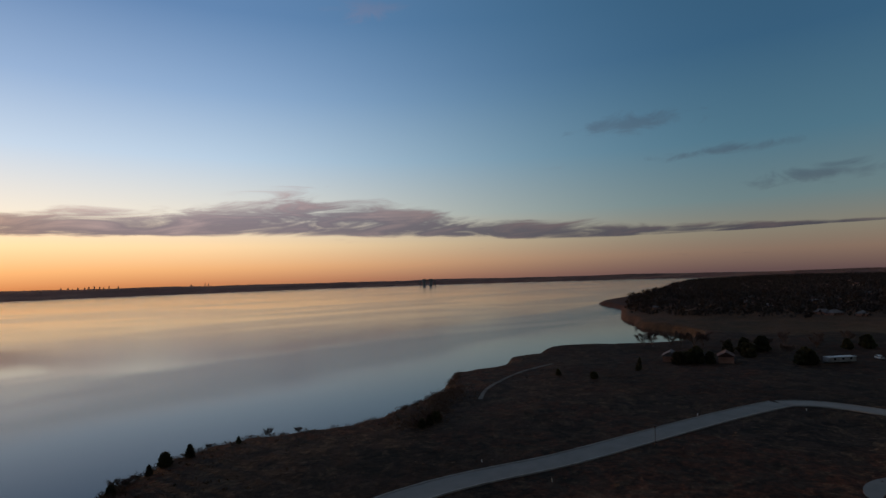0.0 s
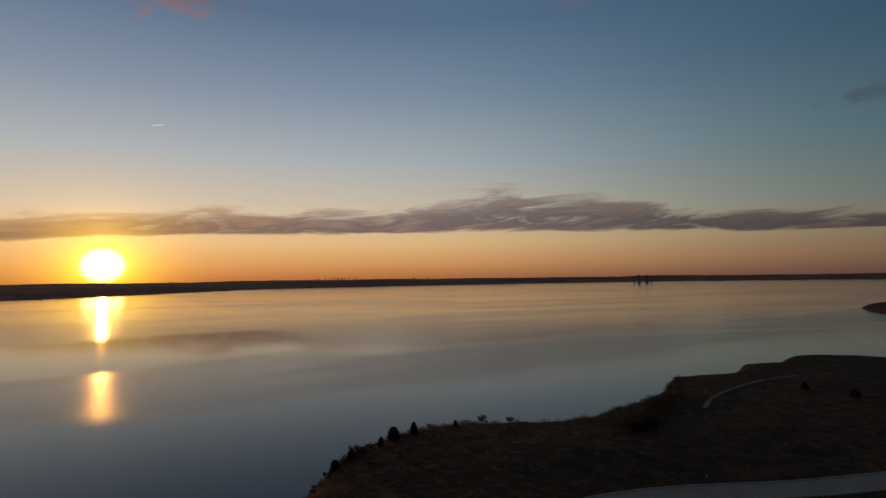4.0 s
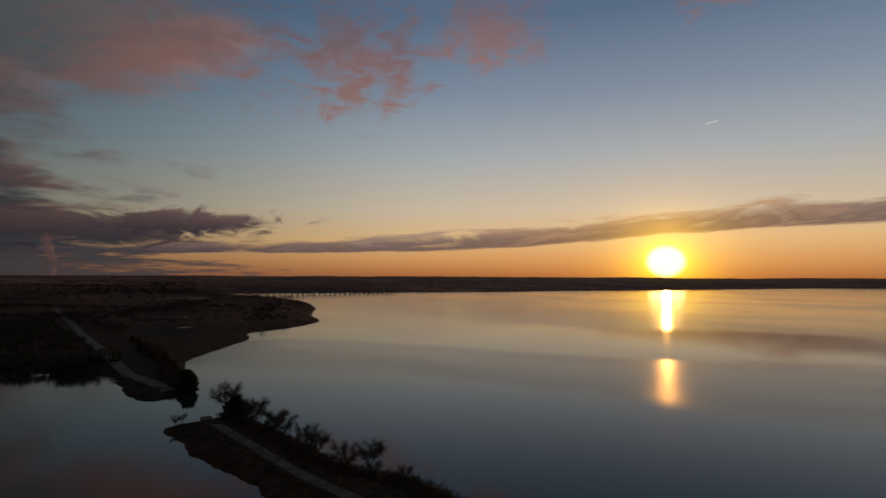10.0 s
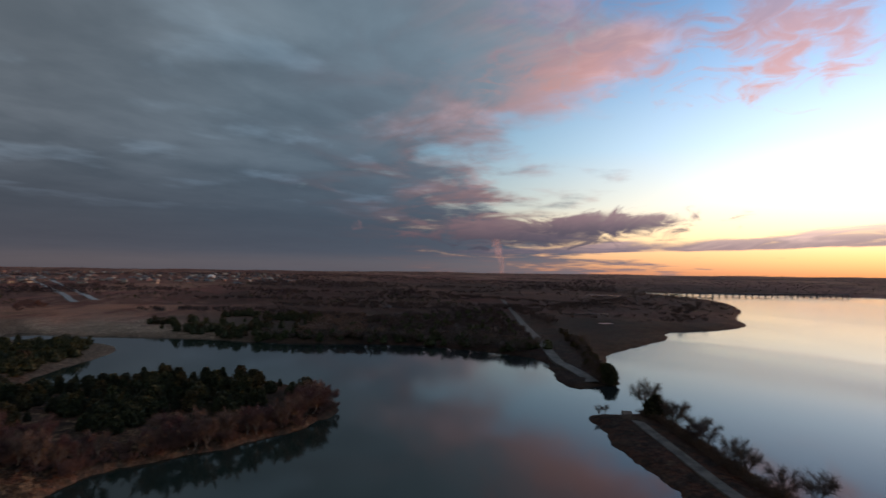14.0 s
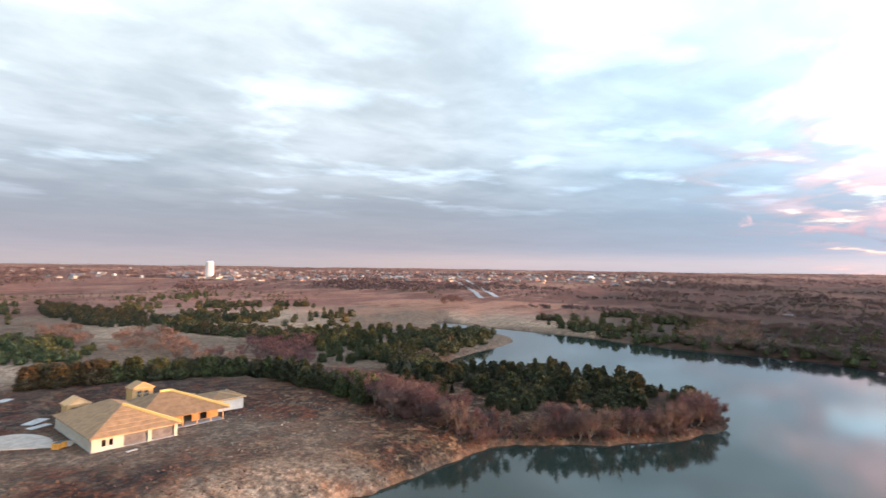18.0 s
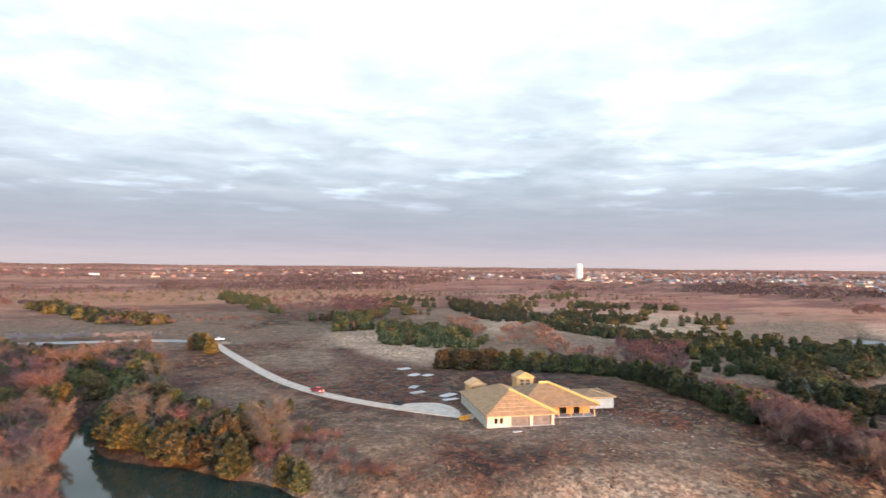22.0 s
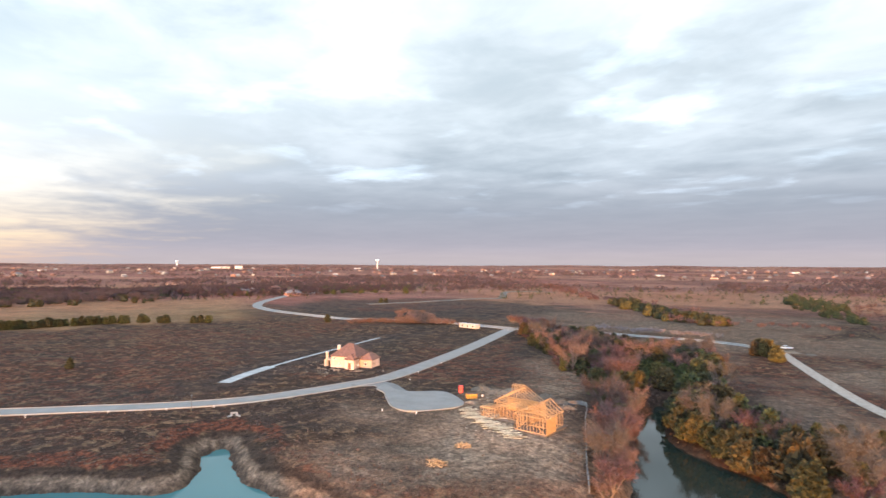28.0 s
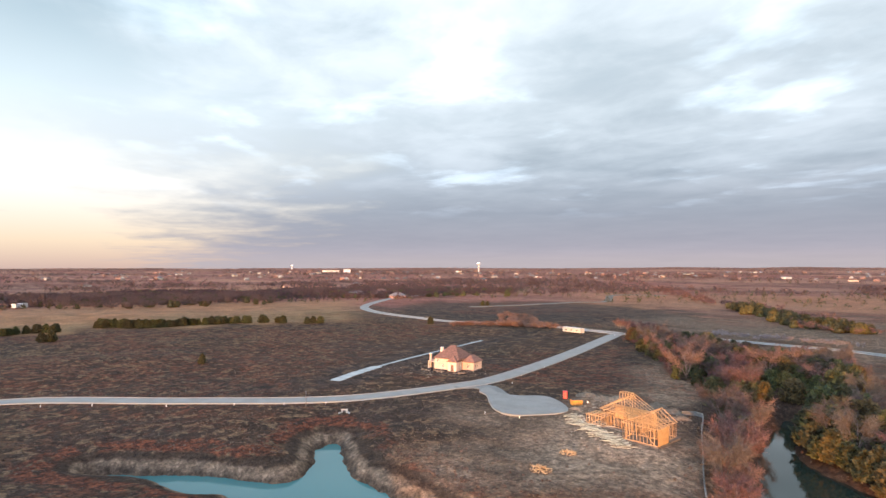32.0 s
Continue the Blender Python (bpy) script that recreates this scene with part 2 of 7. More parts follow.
    # the air over the lake is brighter than the overcast land behind
    over = g.step(turn_, 88.0, 28.0, 1.0, 2.0)
    over_west = g.step(turn_, 74.0, 20.0, 1.0, 2.0)
    west_ = g.step(head, 8.0, 20.0)
    over = g.math("ADD", g.math("MULTIPLY", over, g.math("SUBTRACT", 1.0, west_)), g.math("MULTIPLY", over_west, west_))
    sky_c = g.mix(1.0, sky_b, g.xyz(over, over, over), "MULTIPLY")

    # the sun's disc, widened by lens bloom painted into the sky, and its aureole
    sx = g.math("MULTIPLY", g.math("ADD", head, -SUN_HEADING), 0.84)
    sy = g.math("ADD", height, -SUN_HEIGHT)
    glare = g.math("SQRT", g.math("ADD", g.math("MULTIPLY", sx, sx), g.math("MULTIPLY", sy, sy)))
    halo = g.math("POWER", 2.71828, g.math("MULTIPLY", glare, -0.62))
    veil = g.math("POWER", 2.71828, g.math("MULTIPLY", away, -0.13))
    disc, core = g.step(glare, 1.7, 0.7), g.step(glare, 1.7, 1.1)
    add = g.mix(1.0, g.mix(halo, (0.0, 0.0, 0.0), (8.5, 5.0, 0.0)), g.mix(1.0, g.mix(disc, (0.0, 0.0, 0.0), (12.0, 7.6, 0.5)), g.mix(core, (0.0, 0.0, 0.0), (0.0, 0.3, 2.2)), "ADD"), "ADD")
    add = g.mix(1.0, add, g.mix(veil, (0.0, 0.0, 0.0), (0.30, 0.14, 0.05)), "ADD")
    sky_d = g.mix(1.0, sky_c, add, "ADD")

    back = g.add("ShaderNodeBackground")
    g.put(back.inputs[0], sky_d)
    back.inputs[1].default_value = 1.0
    out = g.add("ShaderNodeOutputWorld")
    g.put(out.inputs[0], back.outputs[0])


make_world()

# ---- materials ----
def material(name):
    m = bpy.data.materials.new(name)
    m.use_nodes = True
    g = Nodes(m.node_tree)
    b = g.add("ShaderNodeBsdfPrincipled")
    g.put(g.add("ShaderNodeOutputMaterial").inputs[0], b.outputs[0])
    return m, g, b


def bump(g, b, v, strength, distance):
    n = g.add("ShaderNodeBump")
    n.inputs["Strength"].default_value, n.inputs["Distance"].default_value = strength, distance
    g.put(n.inputs["Height"], v)
    g.put(b.inputs["Normal"], n.outputs[0])


def plain(name, dark, light, rough=0.8, scale=1.5, metal=0.0, fine=0.15, vary=0.25):
    """A worn surface: two tones mixed by coarse and fine noise, a little different on every piece."""
    m, g, b = material(name)
    co = g.add("ShaderNodeTexCoord").outputs["Object"]
    a = g.noise(co, scale, 5.0, 0.6)
    f = g.noise(co, scale * 9.0, 3.0, 0.6)
    t = g.step(g.math("ADD", g.math("MULTIPLY", a, 0.7), g.math("MULTIPLY", f, 0.3)), 0.34, 0.66)
    rnd = g.add("ShaderNodeObjectInfo").outputs["Random"]
    col = g.mix(t, dark, light)
    hsv = g.add("ShaderNodeHueSaturation")
    g.put(hsv.inputs["Value"], g.line(rnd, 0.0, 1.0, 1.0 - vary, 1.0 + vary))
    g.put(hsv.inputs["Color"], col)
    g.put(b.inputs["Base Color"], hsv.outputs[0])
    b.inputs["Roughness"].default_value, b.inputs["Metallic"].default_value = rough, metal
    bump(g, b, f, fine, 0.05)
    return m


def leafy(name, dark, light, through_light=0.0):
    """Foliage or twigs: tone differs from clump to clump and from tree to tree."""
    m, g, b = material(name)
    geo = g.add("ShaderNodeNewGeometry")
    isle = geo.outputs["Random Per Island"]
    rnd = g.add("ShaderNodeObjectInfo").outputs["Random"]
    co = g.add("ShaderNodeTexCoord").outputs["Object"]
    t = g.math("ADD", g.math("MULTIPLY", isle, 0.6), g.math("MULTIPLY", g.noise(co, 0.9, 3.0), 0.5))
    col = g.mix(g.step(t, 0.2, 0.85), dark, light)
    hsv = g.add("ShaderNodeHueSaturation")
    g.put(hsv.inputs["Hue"], g.line(rnd, 0.0, 1.0, 0.47, 0.52))
    g.put(hsv.inputs["Value"], g.line(rnd, 0.0, 1.0, 0.7, 1.3))
    g.put(hsv.inputs["Color"], col)
    g.put(b.inputs["Base Color"], hsv.outputs[0])
    b.inputs["Roughness"].default_value = 0.85
    return m


def ground_material():
    m, g, b = material("dry_prairie_ground")
    co = g.add("ShaderNodeTexCoord").outputs["Object"]

    def mask(name):
        a = g.add("ShaderNodeAttribute")
        a.attribute_type, a.attribute_name = "GEOMETRY", name
        return a.outputs["Fac"]

    big = g.noise(co, 0.012, 5.0, 0.6, 0.5)
    mid = g.noise(co, 0.05, 6.0, 0.6, 0.8)
    clump = g.noise(co, 0.15, 5.0, 0.55, 0.8)
    fine = g.noise(co, 0.55, 5.0, 0.6)
    tuft = g.noise(co, 1.6, 4.0, 0.65)
    speck = g.noise(co, 0.27, 5.0, 0.58, 0.5)
    rust_ = g.noise(co, 0.20, 6.0, 0.66, 0.6)
    grass = g.mix(g.step(mid, 0.44, 0.56), (0.085, 0.066, 0.047), (0.235, 0.178, 0.108))
    grass = g.mix(g.math("MULTIPLY", g.step(big, 0.46, 0.56), 0.75), grass, (0.215, 0.122, 0.080))
    grass = g.mix(g.math("MULTIPLY", g.step(clump, 0.47, 0.545), 0.85), grass, (0.058, 0.044, 0.032))
    grass = g.mix(g.math("MULTIPLY", g.step(speck, 0.53, 0.585), 0.9), grass, (0.40, 0.31, 0.195))
    grass = g.mix(g.math("MULTIPLY", g.step(fine, 0.49, 0.56), 0.8), grass, (0.056, 0.042, 0.030))
    soil = g.mix(g.step(clump, 0.43, 0.57), (0.046, 0.041, 0.038), (0.138, 0.112, 0.095))
    soil = g.mix(g.math("MULTIPLY", g.step(speck, 0.53, 0.60), 0.6), soil, (0.27, 0.215, 0.155))
    out = g.mix(mask("soil"), grass, soil)
    redgrass = g.mix(g.step(fine, 0.42, 0.58), (0.34, 0.140, 0.078), (0.125, 0.058, 0.040))
    out = g.mix(g.math("MULTIPLY", mask("red"), g.step(g.math("ADD", rust_, g.math("MULTIPLY", mask("red"), 0.09)), 0.50, 0.58)), out, redgrass)
    pale = g.mix(g.step(g.math("ADD", g.math("MULTIPLY", fine, 0.5), g.math("MULTIPLY", speck, 0.5)), 0.42, 0.58), (0.25, 0.215, 0.165), (0.44, 0.375, 0.285))
    out = g.mix(mask("pale"), out, pale)
    straw = g.mix(g.step(g.math("ADD", g.math("MULTIPLY", fine, 0.6), g.math("MULTIPLY", clump, 0.4)), 0.44, 0.56), (0.48, 0.41, 0.31), (0.98, 0.85, 0.64))
    out = g.mix(mask("straw"), out, straw)
    mud = g.mix(g.step(fine, 0.38, 0.60), (0.052, 0.042, 0.033), (0.12, 0.095, 0.072))
    out = g.mix(mask("mud"), out, mud)
    plots = g.add("ShaderNodeTexVoronoi")
    plots.inputs["Scale"].default_value = 0.0042
    bent = g.add("ShaderNodeMapping")
    bent.inputs["Rotation"].default_value = (0, 0, 0.5)
    bent.inputs["Scale"].default_value = (0.6, 1.6, 1.0)
    g.put(bent.inputs[0], co)
    g.put(plots.inputs["Vector"], bent.outputs[0])
    which = g.add("ShaderNodeSeparateColor")
    g.put(which.inputs[0], plots.outputs["Color"])
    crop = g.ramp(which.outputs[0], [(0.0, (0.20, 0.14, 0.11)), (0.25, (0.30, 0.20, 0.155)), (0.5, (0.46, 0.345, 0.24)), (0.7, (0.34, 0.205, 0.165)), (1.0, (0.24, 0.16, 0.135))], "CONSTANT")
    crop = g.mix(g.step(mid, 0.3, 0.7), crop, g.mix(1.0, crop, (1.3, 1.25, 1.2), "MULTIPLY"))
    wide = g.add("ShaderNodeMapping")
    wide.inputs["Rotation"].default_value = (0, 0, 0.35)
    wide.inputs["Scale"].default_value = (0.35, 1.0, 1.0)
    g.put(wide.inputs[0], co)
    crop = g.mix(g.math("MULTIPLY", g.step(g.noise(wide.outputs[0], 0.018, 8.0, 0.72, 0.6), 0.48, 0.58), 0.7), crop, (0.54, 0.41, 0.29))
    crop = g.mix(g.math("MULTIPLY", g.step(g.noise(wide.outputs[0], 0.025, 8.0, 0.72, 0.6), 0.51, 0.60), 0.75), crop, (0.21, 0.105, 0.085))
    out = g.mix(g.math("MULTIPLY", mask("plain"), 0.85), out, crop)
    gold = g.mix(g.step(mid, 0.35, 0.65), (0.34, 0.25, 0.135), (0.52, 0.39, 0.215))
    out = g.mix(mask("gold"), out, gold)
    # the darkness of backlit land, put into the colour by this mask
    out = g.mix(g.math("MULTIPLY", mask("dimmed"), 0.85), out, g.mix(g.step(mid, 0.40, 0.60), g.mix(g.step(clump, 0.42, 0.60), (0.024, 0.023, 0.014), (0.066, 0.056, 0.034)), g.mix(g.step(clump, 0.40, 0.60), (0.030, 0.020, 0.014), (0.078, 0.047, 0.032))))
    out = g.mix(g.math("MULTIPLY", g.step(tuft, 0.48, 0.60), 0.6), out, g.mix(0.5, out, (0.04, 0.032, 0.024)))
    out = g.mix(g.math("MULTIPLY", g.step(tuft, 0.42, 0.25), 0.35), out, g.mix(1.0, out, (1.7, 1.6, 1.45), "MULTIPLY"))
    mottle = g.noise(co, 0.85, 7.0, 0.72, 0.4)
    out = g.mix(1.0, out, g.ramp(mottle, [(0.34, 0.50), (0.46, 0.86), (0.54, 1.12), (0.66, 1.75)]), "MULTIPLY")
    # besides its crop tones, far land gets a lighter, pinker tint for haze
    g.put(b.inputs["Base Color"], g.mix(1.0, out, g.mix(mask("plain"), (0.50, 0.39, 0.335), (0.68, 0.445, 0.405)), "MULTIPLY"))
    b.inputs["Roughness"].default_value = 0.95
    b.inputs["Specular IOR Level"].default_value = 0.15
    bump(g, b, g.math("ADD", fine, g.math("MULTIPLY", tuft, 0.6)), 0.9, 0.7)
    return m


def water_material():
    m, g, b = material("lake_water")
    co = g.add("ShaderNodeTexCoord").outputs["Object"]
    turn = g.add("ShaderNodeMapping")
    turn.inputs["Rotation"].default_value = (0, 0, radians(20))
    turn.inputs["Scale"].default_value = (0.35, 1.0, 1.0)
    g.put(turn.inputs[0], co)
    slick = g.noise(turn.outputs[0], 0.006, 4.0, 0.55, 0.8)
    sep = g.add("ShaderNodeSeparateXYZ")
    g.put(sep.inputs[0], co)
    out_ = g.math("ADD", g.math("MULTIPLY", sep.outputs[1], 0.97), g.math("MULTIPLY", sep.outputs[0], -0.25))
    out_ = g.math("ADD", out_, g.math("MULTIPLY", g.math("SUBTRACT", slick, 0.5), 160.0))
    # bands of breeze, placed to fit the sun's glint from the camera: still by the shore, ruffled, a calm lane, then
    # ruffled again
    rough = g.math("MULTIPLY", g.ramp(g.math("DIVIDE", out_, 2000.0), [(0.05, 0.16), (0.095, 0.24), (0.112, 0.60), (0.155, 0.60), (0.168, 0.13), (0.250, 0.13), (0.268, 0.38), (0.45, 0.34), (0.9, 0.28)]), 0.33)
    wide_ = g.math("ABSOLUTE", g.math("ADD", g.math("MULTIPLY", sep.outputs[0], 0.97), g.math("MULTIPLY", sep.outputs[1], 0.25)))
    rough = g.math("MAXIMUM", rough, g.step(wide_, 60.0, 190.0, 0.0, g.step(out_, 130.0, 230.0, 0.05, 0.13)))
    rough = g.math("MULTIPLY", rough, g.step(g.noise(co, 1.2, 2.0, 0.6), 0.38, 0.62, 0.82, 1.15))
    patch = g.noise(turn.outputs[0], 0.0065, 4.0, 0.5, 1.0)
    rough = g.math("MULTIPLY", rough, g.step(patch, 0.40, 0.62, 0.85, 1.15))
    g.put(b.inputs["Base Color"], g.mix(g.step(out_, 40.0, 120.0), g.mix(g.step(sep.outputs[0], 20.0, 60.0), (0.016, 0.026, 0.020), (0.060, 0.160, 0.155)), (0.013, 0.017, 0.018)))
    g.put(b.inputs["Roughness"], rough)
    b.inputs["IOR"].default_value = 1.333
    rip = g.noise(co, 1.4, 4.0, 0.6)
    bump(g, b, rip, 0.05, 0.06)
    return m


GROUND, WATER = ground_material(), water_material()
CONCRETE = plain("road_concrete", (0.188, 0.174, 0.152), (0.238, 0.221, 0.194), 0.75, 0.22)
GRAVEL = plain("gravel_track", (0.060, 0.050, 0.040), (0.175, 0.150, 0.122), 0.95, 0.3)
PALE_GRAVEL = plain("pale_gravel", (0.27, 0.22, 0.17), (0.42, 0.35, 0.275), 0.95, 0.6)
KERB = plain("kerb_concrete", (0.26, 0.25, 0.23), (0.36, 0.345, 0.32), 0.85, 0.8)


# ---- the lie of the land ----
def curve(points, closed=False, steps=5):
    """A smooth line (Catmull-Rom) through a few corner points."""
    p = np.array(points, float)
    n = len(p)
    out = []
    for i in range(n if closed else n - 1):
        a, b_, c, d = (p[(i + k) % n] if closed else p[min(max(i + k, 0), n - 1)] for k in (-1, 0, 1, 2))
        for s in np.arange(steps) / steps:
            out.append(0.5 * (2 * b_ + (c - a) * s + (2 * a - 5 * b_ + 4 * c - d) * s * s + (3 * b_ - a - 3 * c + d) * s ** 3))
    if not closed:
        out.append(p[-1])
    return np.array(out)


def to_line(x, y, line, closed=False):
    """Distance from many points to a line."""
    a = line
    b_ = np.roll(line, -1, 0) if closed else None
    if not closed:
        a, b_ = line[:-1], line[1:]
    best = np.full(x.shape, 1e18)
    for (ax, ay), (bx, by) in zip(a, b_):
        dx, dy = bx - ax, by - ay
        s = np.clip(((x - ax) * dx + (y - ay) * dy) / (dx * dx + dy * dy + 1e-9), 0, 1)
        best = np.minimum(best, (x - ax - s * dx) ** 2 + (y - ay - s * dy) ** 2)
    return np.sqrt(best)


def inside(x, y, line):
    hit = np.zeros(x.shape, bool)
    for (ax, ay), (bx, by) in zip(line, np.roll(line, -1, 0)):
        if ay != by:
            hit ^= ((ay > y) != (by > y)) & (x < (bx - ax) * (y - ay) / (by - ay) + ax)
    return hit


def vnoise(x, y, scale, seed=0):
    """Smooth value noise, -1 to 1."""
    x, y = np.asarray(x, float) / scale + 31.7 * seed, np.asarray(y, float) / scale + 17.3 * seed
    i, j = np.floor(x), np.floor(y)
    fx, fy = x - i, y - j
    fx, fy = fx * fx * (3 - 2 * fx), fy * fy * (3 - 2 * fy)

    def h(a, b_):
        v = np.sin(a * 127.1 + b_ * 311.7 + seed * 74.7) * 43758.5453
        return (v - np.floor(v)) * 2 - 1

    return (h(i, j) * (1 - fx) + h(i + 1, j) * fx) * (1 - fy) + (h(i, j + 1) * (1 - fx) + h(i + 1, j + 1) * fx) * fy


def smooth(v, lo, hi):
    t = np.clip((v - lo) / (hi - lo), 0, 1)
    return t * t * (3 - 2 * t)


# shores, corner by corner, in metres from the spot below the drone
LAKE_EAST = [(-166, 102), (-150, 107), (-118, 99), (-93, 93), (-70, 97), (-45, 86), (-20, 90), (-1, 106), (8, 121), (20, 139), (37, 150), (51, 153), (80, 146),
             (113, 159), (132, 168), (154, 190), (185, 191), (203, 205), (224, 205), (243, 217), (263, 213), (289, 192), (308, 181), (340, 179), (368, 190)]
LAKE_NORTH = [(390, 217), (413, 264), (449, 290), (481, 326), (608, 413), (705, 515), (849, 573), (1227, 734), (2000, 1130), (2700, 1420), (3400, 1560), (4100, 1450)]
LAKE_FAR = [(4250, 1750), (3950, 2100), (3500, 2550), (2950, 2950), (2350, 3200), (1600, 3200), (700, 3050), (0, 2800), (-300, 2300), (-550, 1850), (-680, 1600), (-850, 1260),
            (-957, 1120), (-1100, 890), (-1190, 770)]
LAKE_WEST = [(-1080, 720), (-940, 690), (-769, 634), (-600, 520), (-490, 420), (-418, 368), (-386, 306), (-379, 264), (-339, 234), (-311, 197), (-280, 158), (-249, 141), (-211, 124), (-200, 114)]
COVE_WEST = [(-192, 106), (-208, 97), (-240, 106), (-267, 113), (-290, 104), (-335, 57), (-350, 0), (-362, -38), (-385, -73), (-397, -112), (-412, -160), (-432, -196), (-400, -192),
             (-380, -178), (-374, -146), (-358, -116), (-330, -104), (-290, -107), (-255, -110), (-232, -100), (-243, -70), (-243, -46), (-236, -19), (-217, -4), (-200, 5), (-186, 8)]
COVE_EAST = [(-174, 4), (-160, -8), (-150, -20), (-144, -34), (-137, -46), (-127, -50), (-105, -57), (-90, -63), (-60, -80), (-40, -95), (-31, -106), (-25, -117), (-17, -127),
             (-7, -139), (2, -147), (7, -156), (7, -172), (8, -190), (12, -190), (13, -172), (14, -154), (14, -138), (12, -120), (14, -102), (30, -84), (50, -78), (67, -85), (76, -87), (87, -90), (98, -97), (102.5, -103),
             (106, -97), (95, -85), (94, -79), (105, -73), (120, -65.5), (131, -57.5), (127, -57), (117, -61), (108, -62), (96, -65), (84, -60), (76, -40), (66, -5), (52, 26), (30, 46), (-10, 52), (-50, 58), (-80, 64), (-96, 72), (-113, 75), (-125, 75), (-145, 80), (-163, 86), (-168, 95)]
lake = curve(LAKE_EAST + LAKE_NORTH + LAKE_FAR + LAKE_WEST, True, 3)
cove = curve(COVE_WEST + COVE_EAST, True, 3)
gap = np.array([(-206, 116), (-160, 104), (-164, 90), (-200, 101)], float)

ROAD_LOOP = curve([(-206, 109), (-260, 118), (-330, 138), (-430, 166), (-600, 217), (-800, 275)])
ROAD_CAUSEWAY = curve([(-163, 98), (-150, 93), (-116, 85), (-85, 79), (-40, 74), (0, 76), (57, 87), (96, 81), (125, 78), (160, 74), (182, 70)])
ROAD_STREET = curve([(182, 70), (188, 64), (190, 55), (190, 44), (197, 10), (206, -30), (203, -63), (163, -92), (138, -110), (122, -125), (112, -140), (104, -157), (98, -178), (98, -242), (104, -335)])
ROAD_CULDESAC = curve([(104, -157), (95, -162), (84, -153), (72, -149)])
ROAD_NORTH = curve([(104, -335), (158, -351), (190, -352), (225, -341), (272, -353), (330, -375), (378, -410), (418, -467), (462, -560), (470, -640)])
ROAD_FAR = curve([(104, -335), (60, -338), (20, -331), (-10, -324), (-36, -306)])
ROAD_HOUSE = curve([(-36, -306), (-38, -270), (-41, -232), (-45, -196), (-52, -170), (-62, -150), (-74, -133), (-80, -126)])
ROAD_STUB = curve([(196, 12), (165, 16), (138, 16)])
FOOTPATH = curve([(123, 138), (135, 148), (151, 157), (171, 165), (195, 169)])
DITCH = curve([(144, -141), (148.5, -160), (152, -190), (154, -225), (156, -263)])
ALL_ROADS = [DITCH, ROAD_LOOP, ROAD_CAUSEWAY, ROAD_STREET, ROAD_CULDESAC, ROAD_NORTH, ROAD_FAR, ROAD_HOUSE, ROAD_STUB]
DARK_PLOTS = [[(-88, -268), (-99, -194), (-99, -165), (-73, -123), (-61, -150), (-54, -164)], [(-105, -176), (-128, -178), (-151, -148), (-143, -136), (-129, -126), (-127, -157)],
              [(-63, -112), (-79, -97), (-94, -85), (-77, -88), (-59, -86), (-49, -100)]]
STRAW_PLOTS = [[(-116, -355), (-138, -329), (-143, -257), (-131, -229), (-100, -197), (-88, -268)], [(-523, -774), (-680, -651), (-417, -399), (-302, -446)], [(-274, -415), (-242, -314), (-176, -259)],
               [(-489, -216), (-550, -152), (-360, -35), (-368, -52), (-400, -113), (-421, -176)], [(-62, -82), (-71, -86), (-85, -80), (-101, -66), (-82, -54)], [(-240, -300), (-400, -420), (-440, -340), (-300, -200), (-240, -200)],
               [(59, -142), (59, -166), (33, -167), (25, -134), (21, -113), (31, -106), (45, -101), (51, -116)], [(62, -226), (53, -248), (37, -194), (32, -171), (48, -177)],
               [(803, -614), (958, -732), (737, -918), (528, -890), (569, -708)], [(945, -320), (1120, -379), (927, -565), (795, -485)]]
RUSTY_PLOT = [(-122, -119), (-129, -100), (-112, -85), (-95, -86), (-76, -100), (-72, -112), (-88, -108), (-108, -108)]
HOUSE_SITES = [(-98, -130, 26), (40, -138, 14), (121, -186, 14)]


def shore(x, y):
    """Distance inland from the water, negative out on it."""
    best = None
    wx, wy = x + 1.3 * vnoise(x, y, 6, 1) + 0.5 * vnoise(x, y, 2.2, 2), y + 1.3 * vnoise(x, y, 6, 3) + 0.5 * vnoise(x, y, 2.2, 4)
    for ring in (lake, cove, gap):
        d = to_line(wx, wy, ring, True)
        d = np.where(inside(wx, wy, ring), -d, d)
        best = d if best is None else np.minimum(best, d)
    return best


def roads(x, y):
    return np.minimum.reduce([to_line(x, y, r) for r in ALL_ROADS])


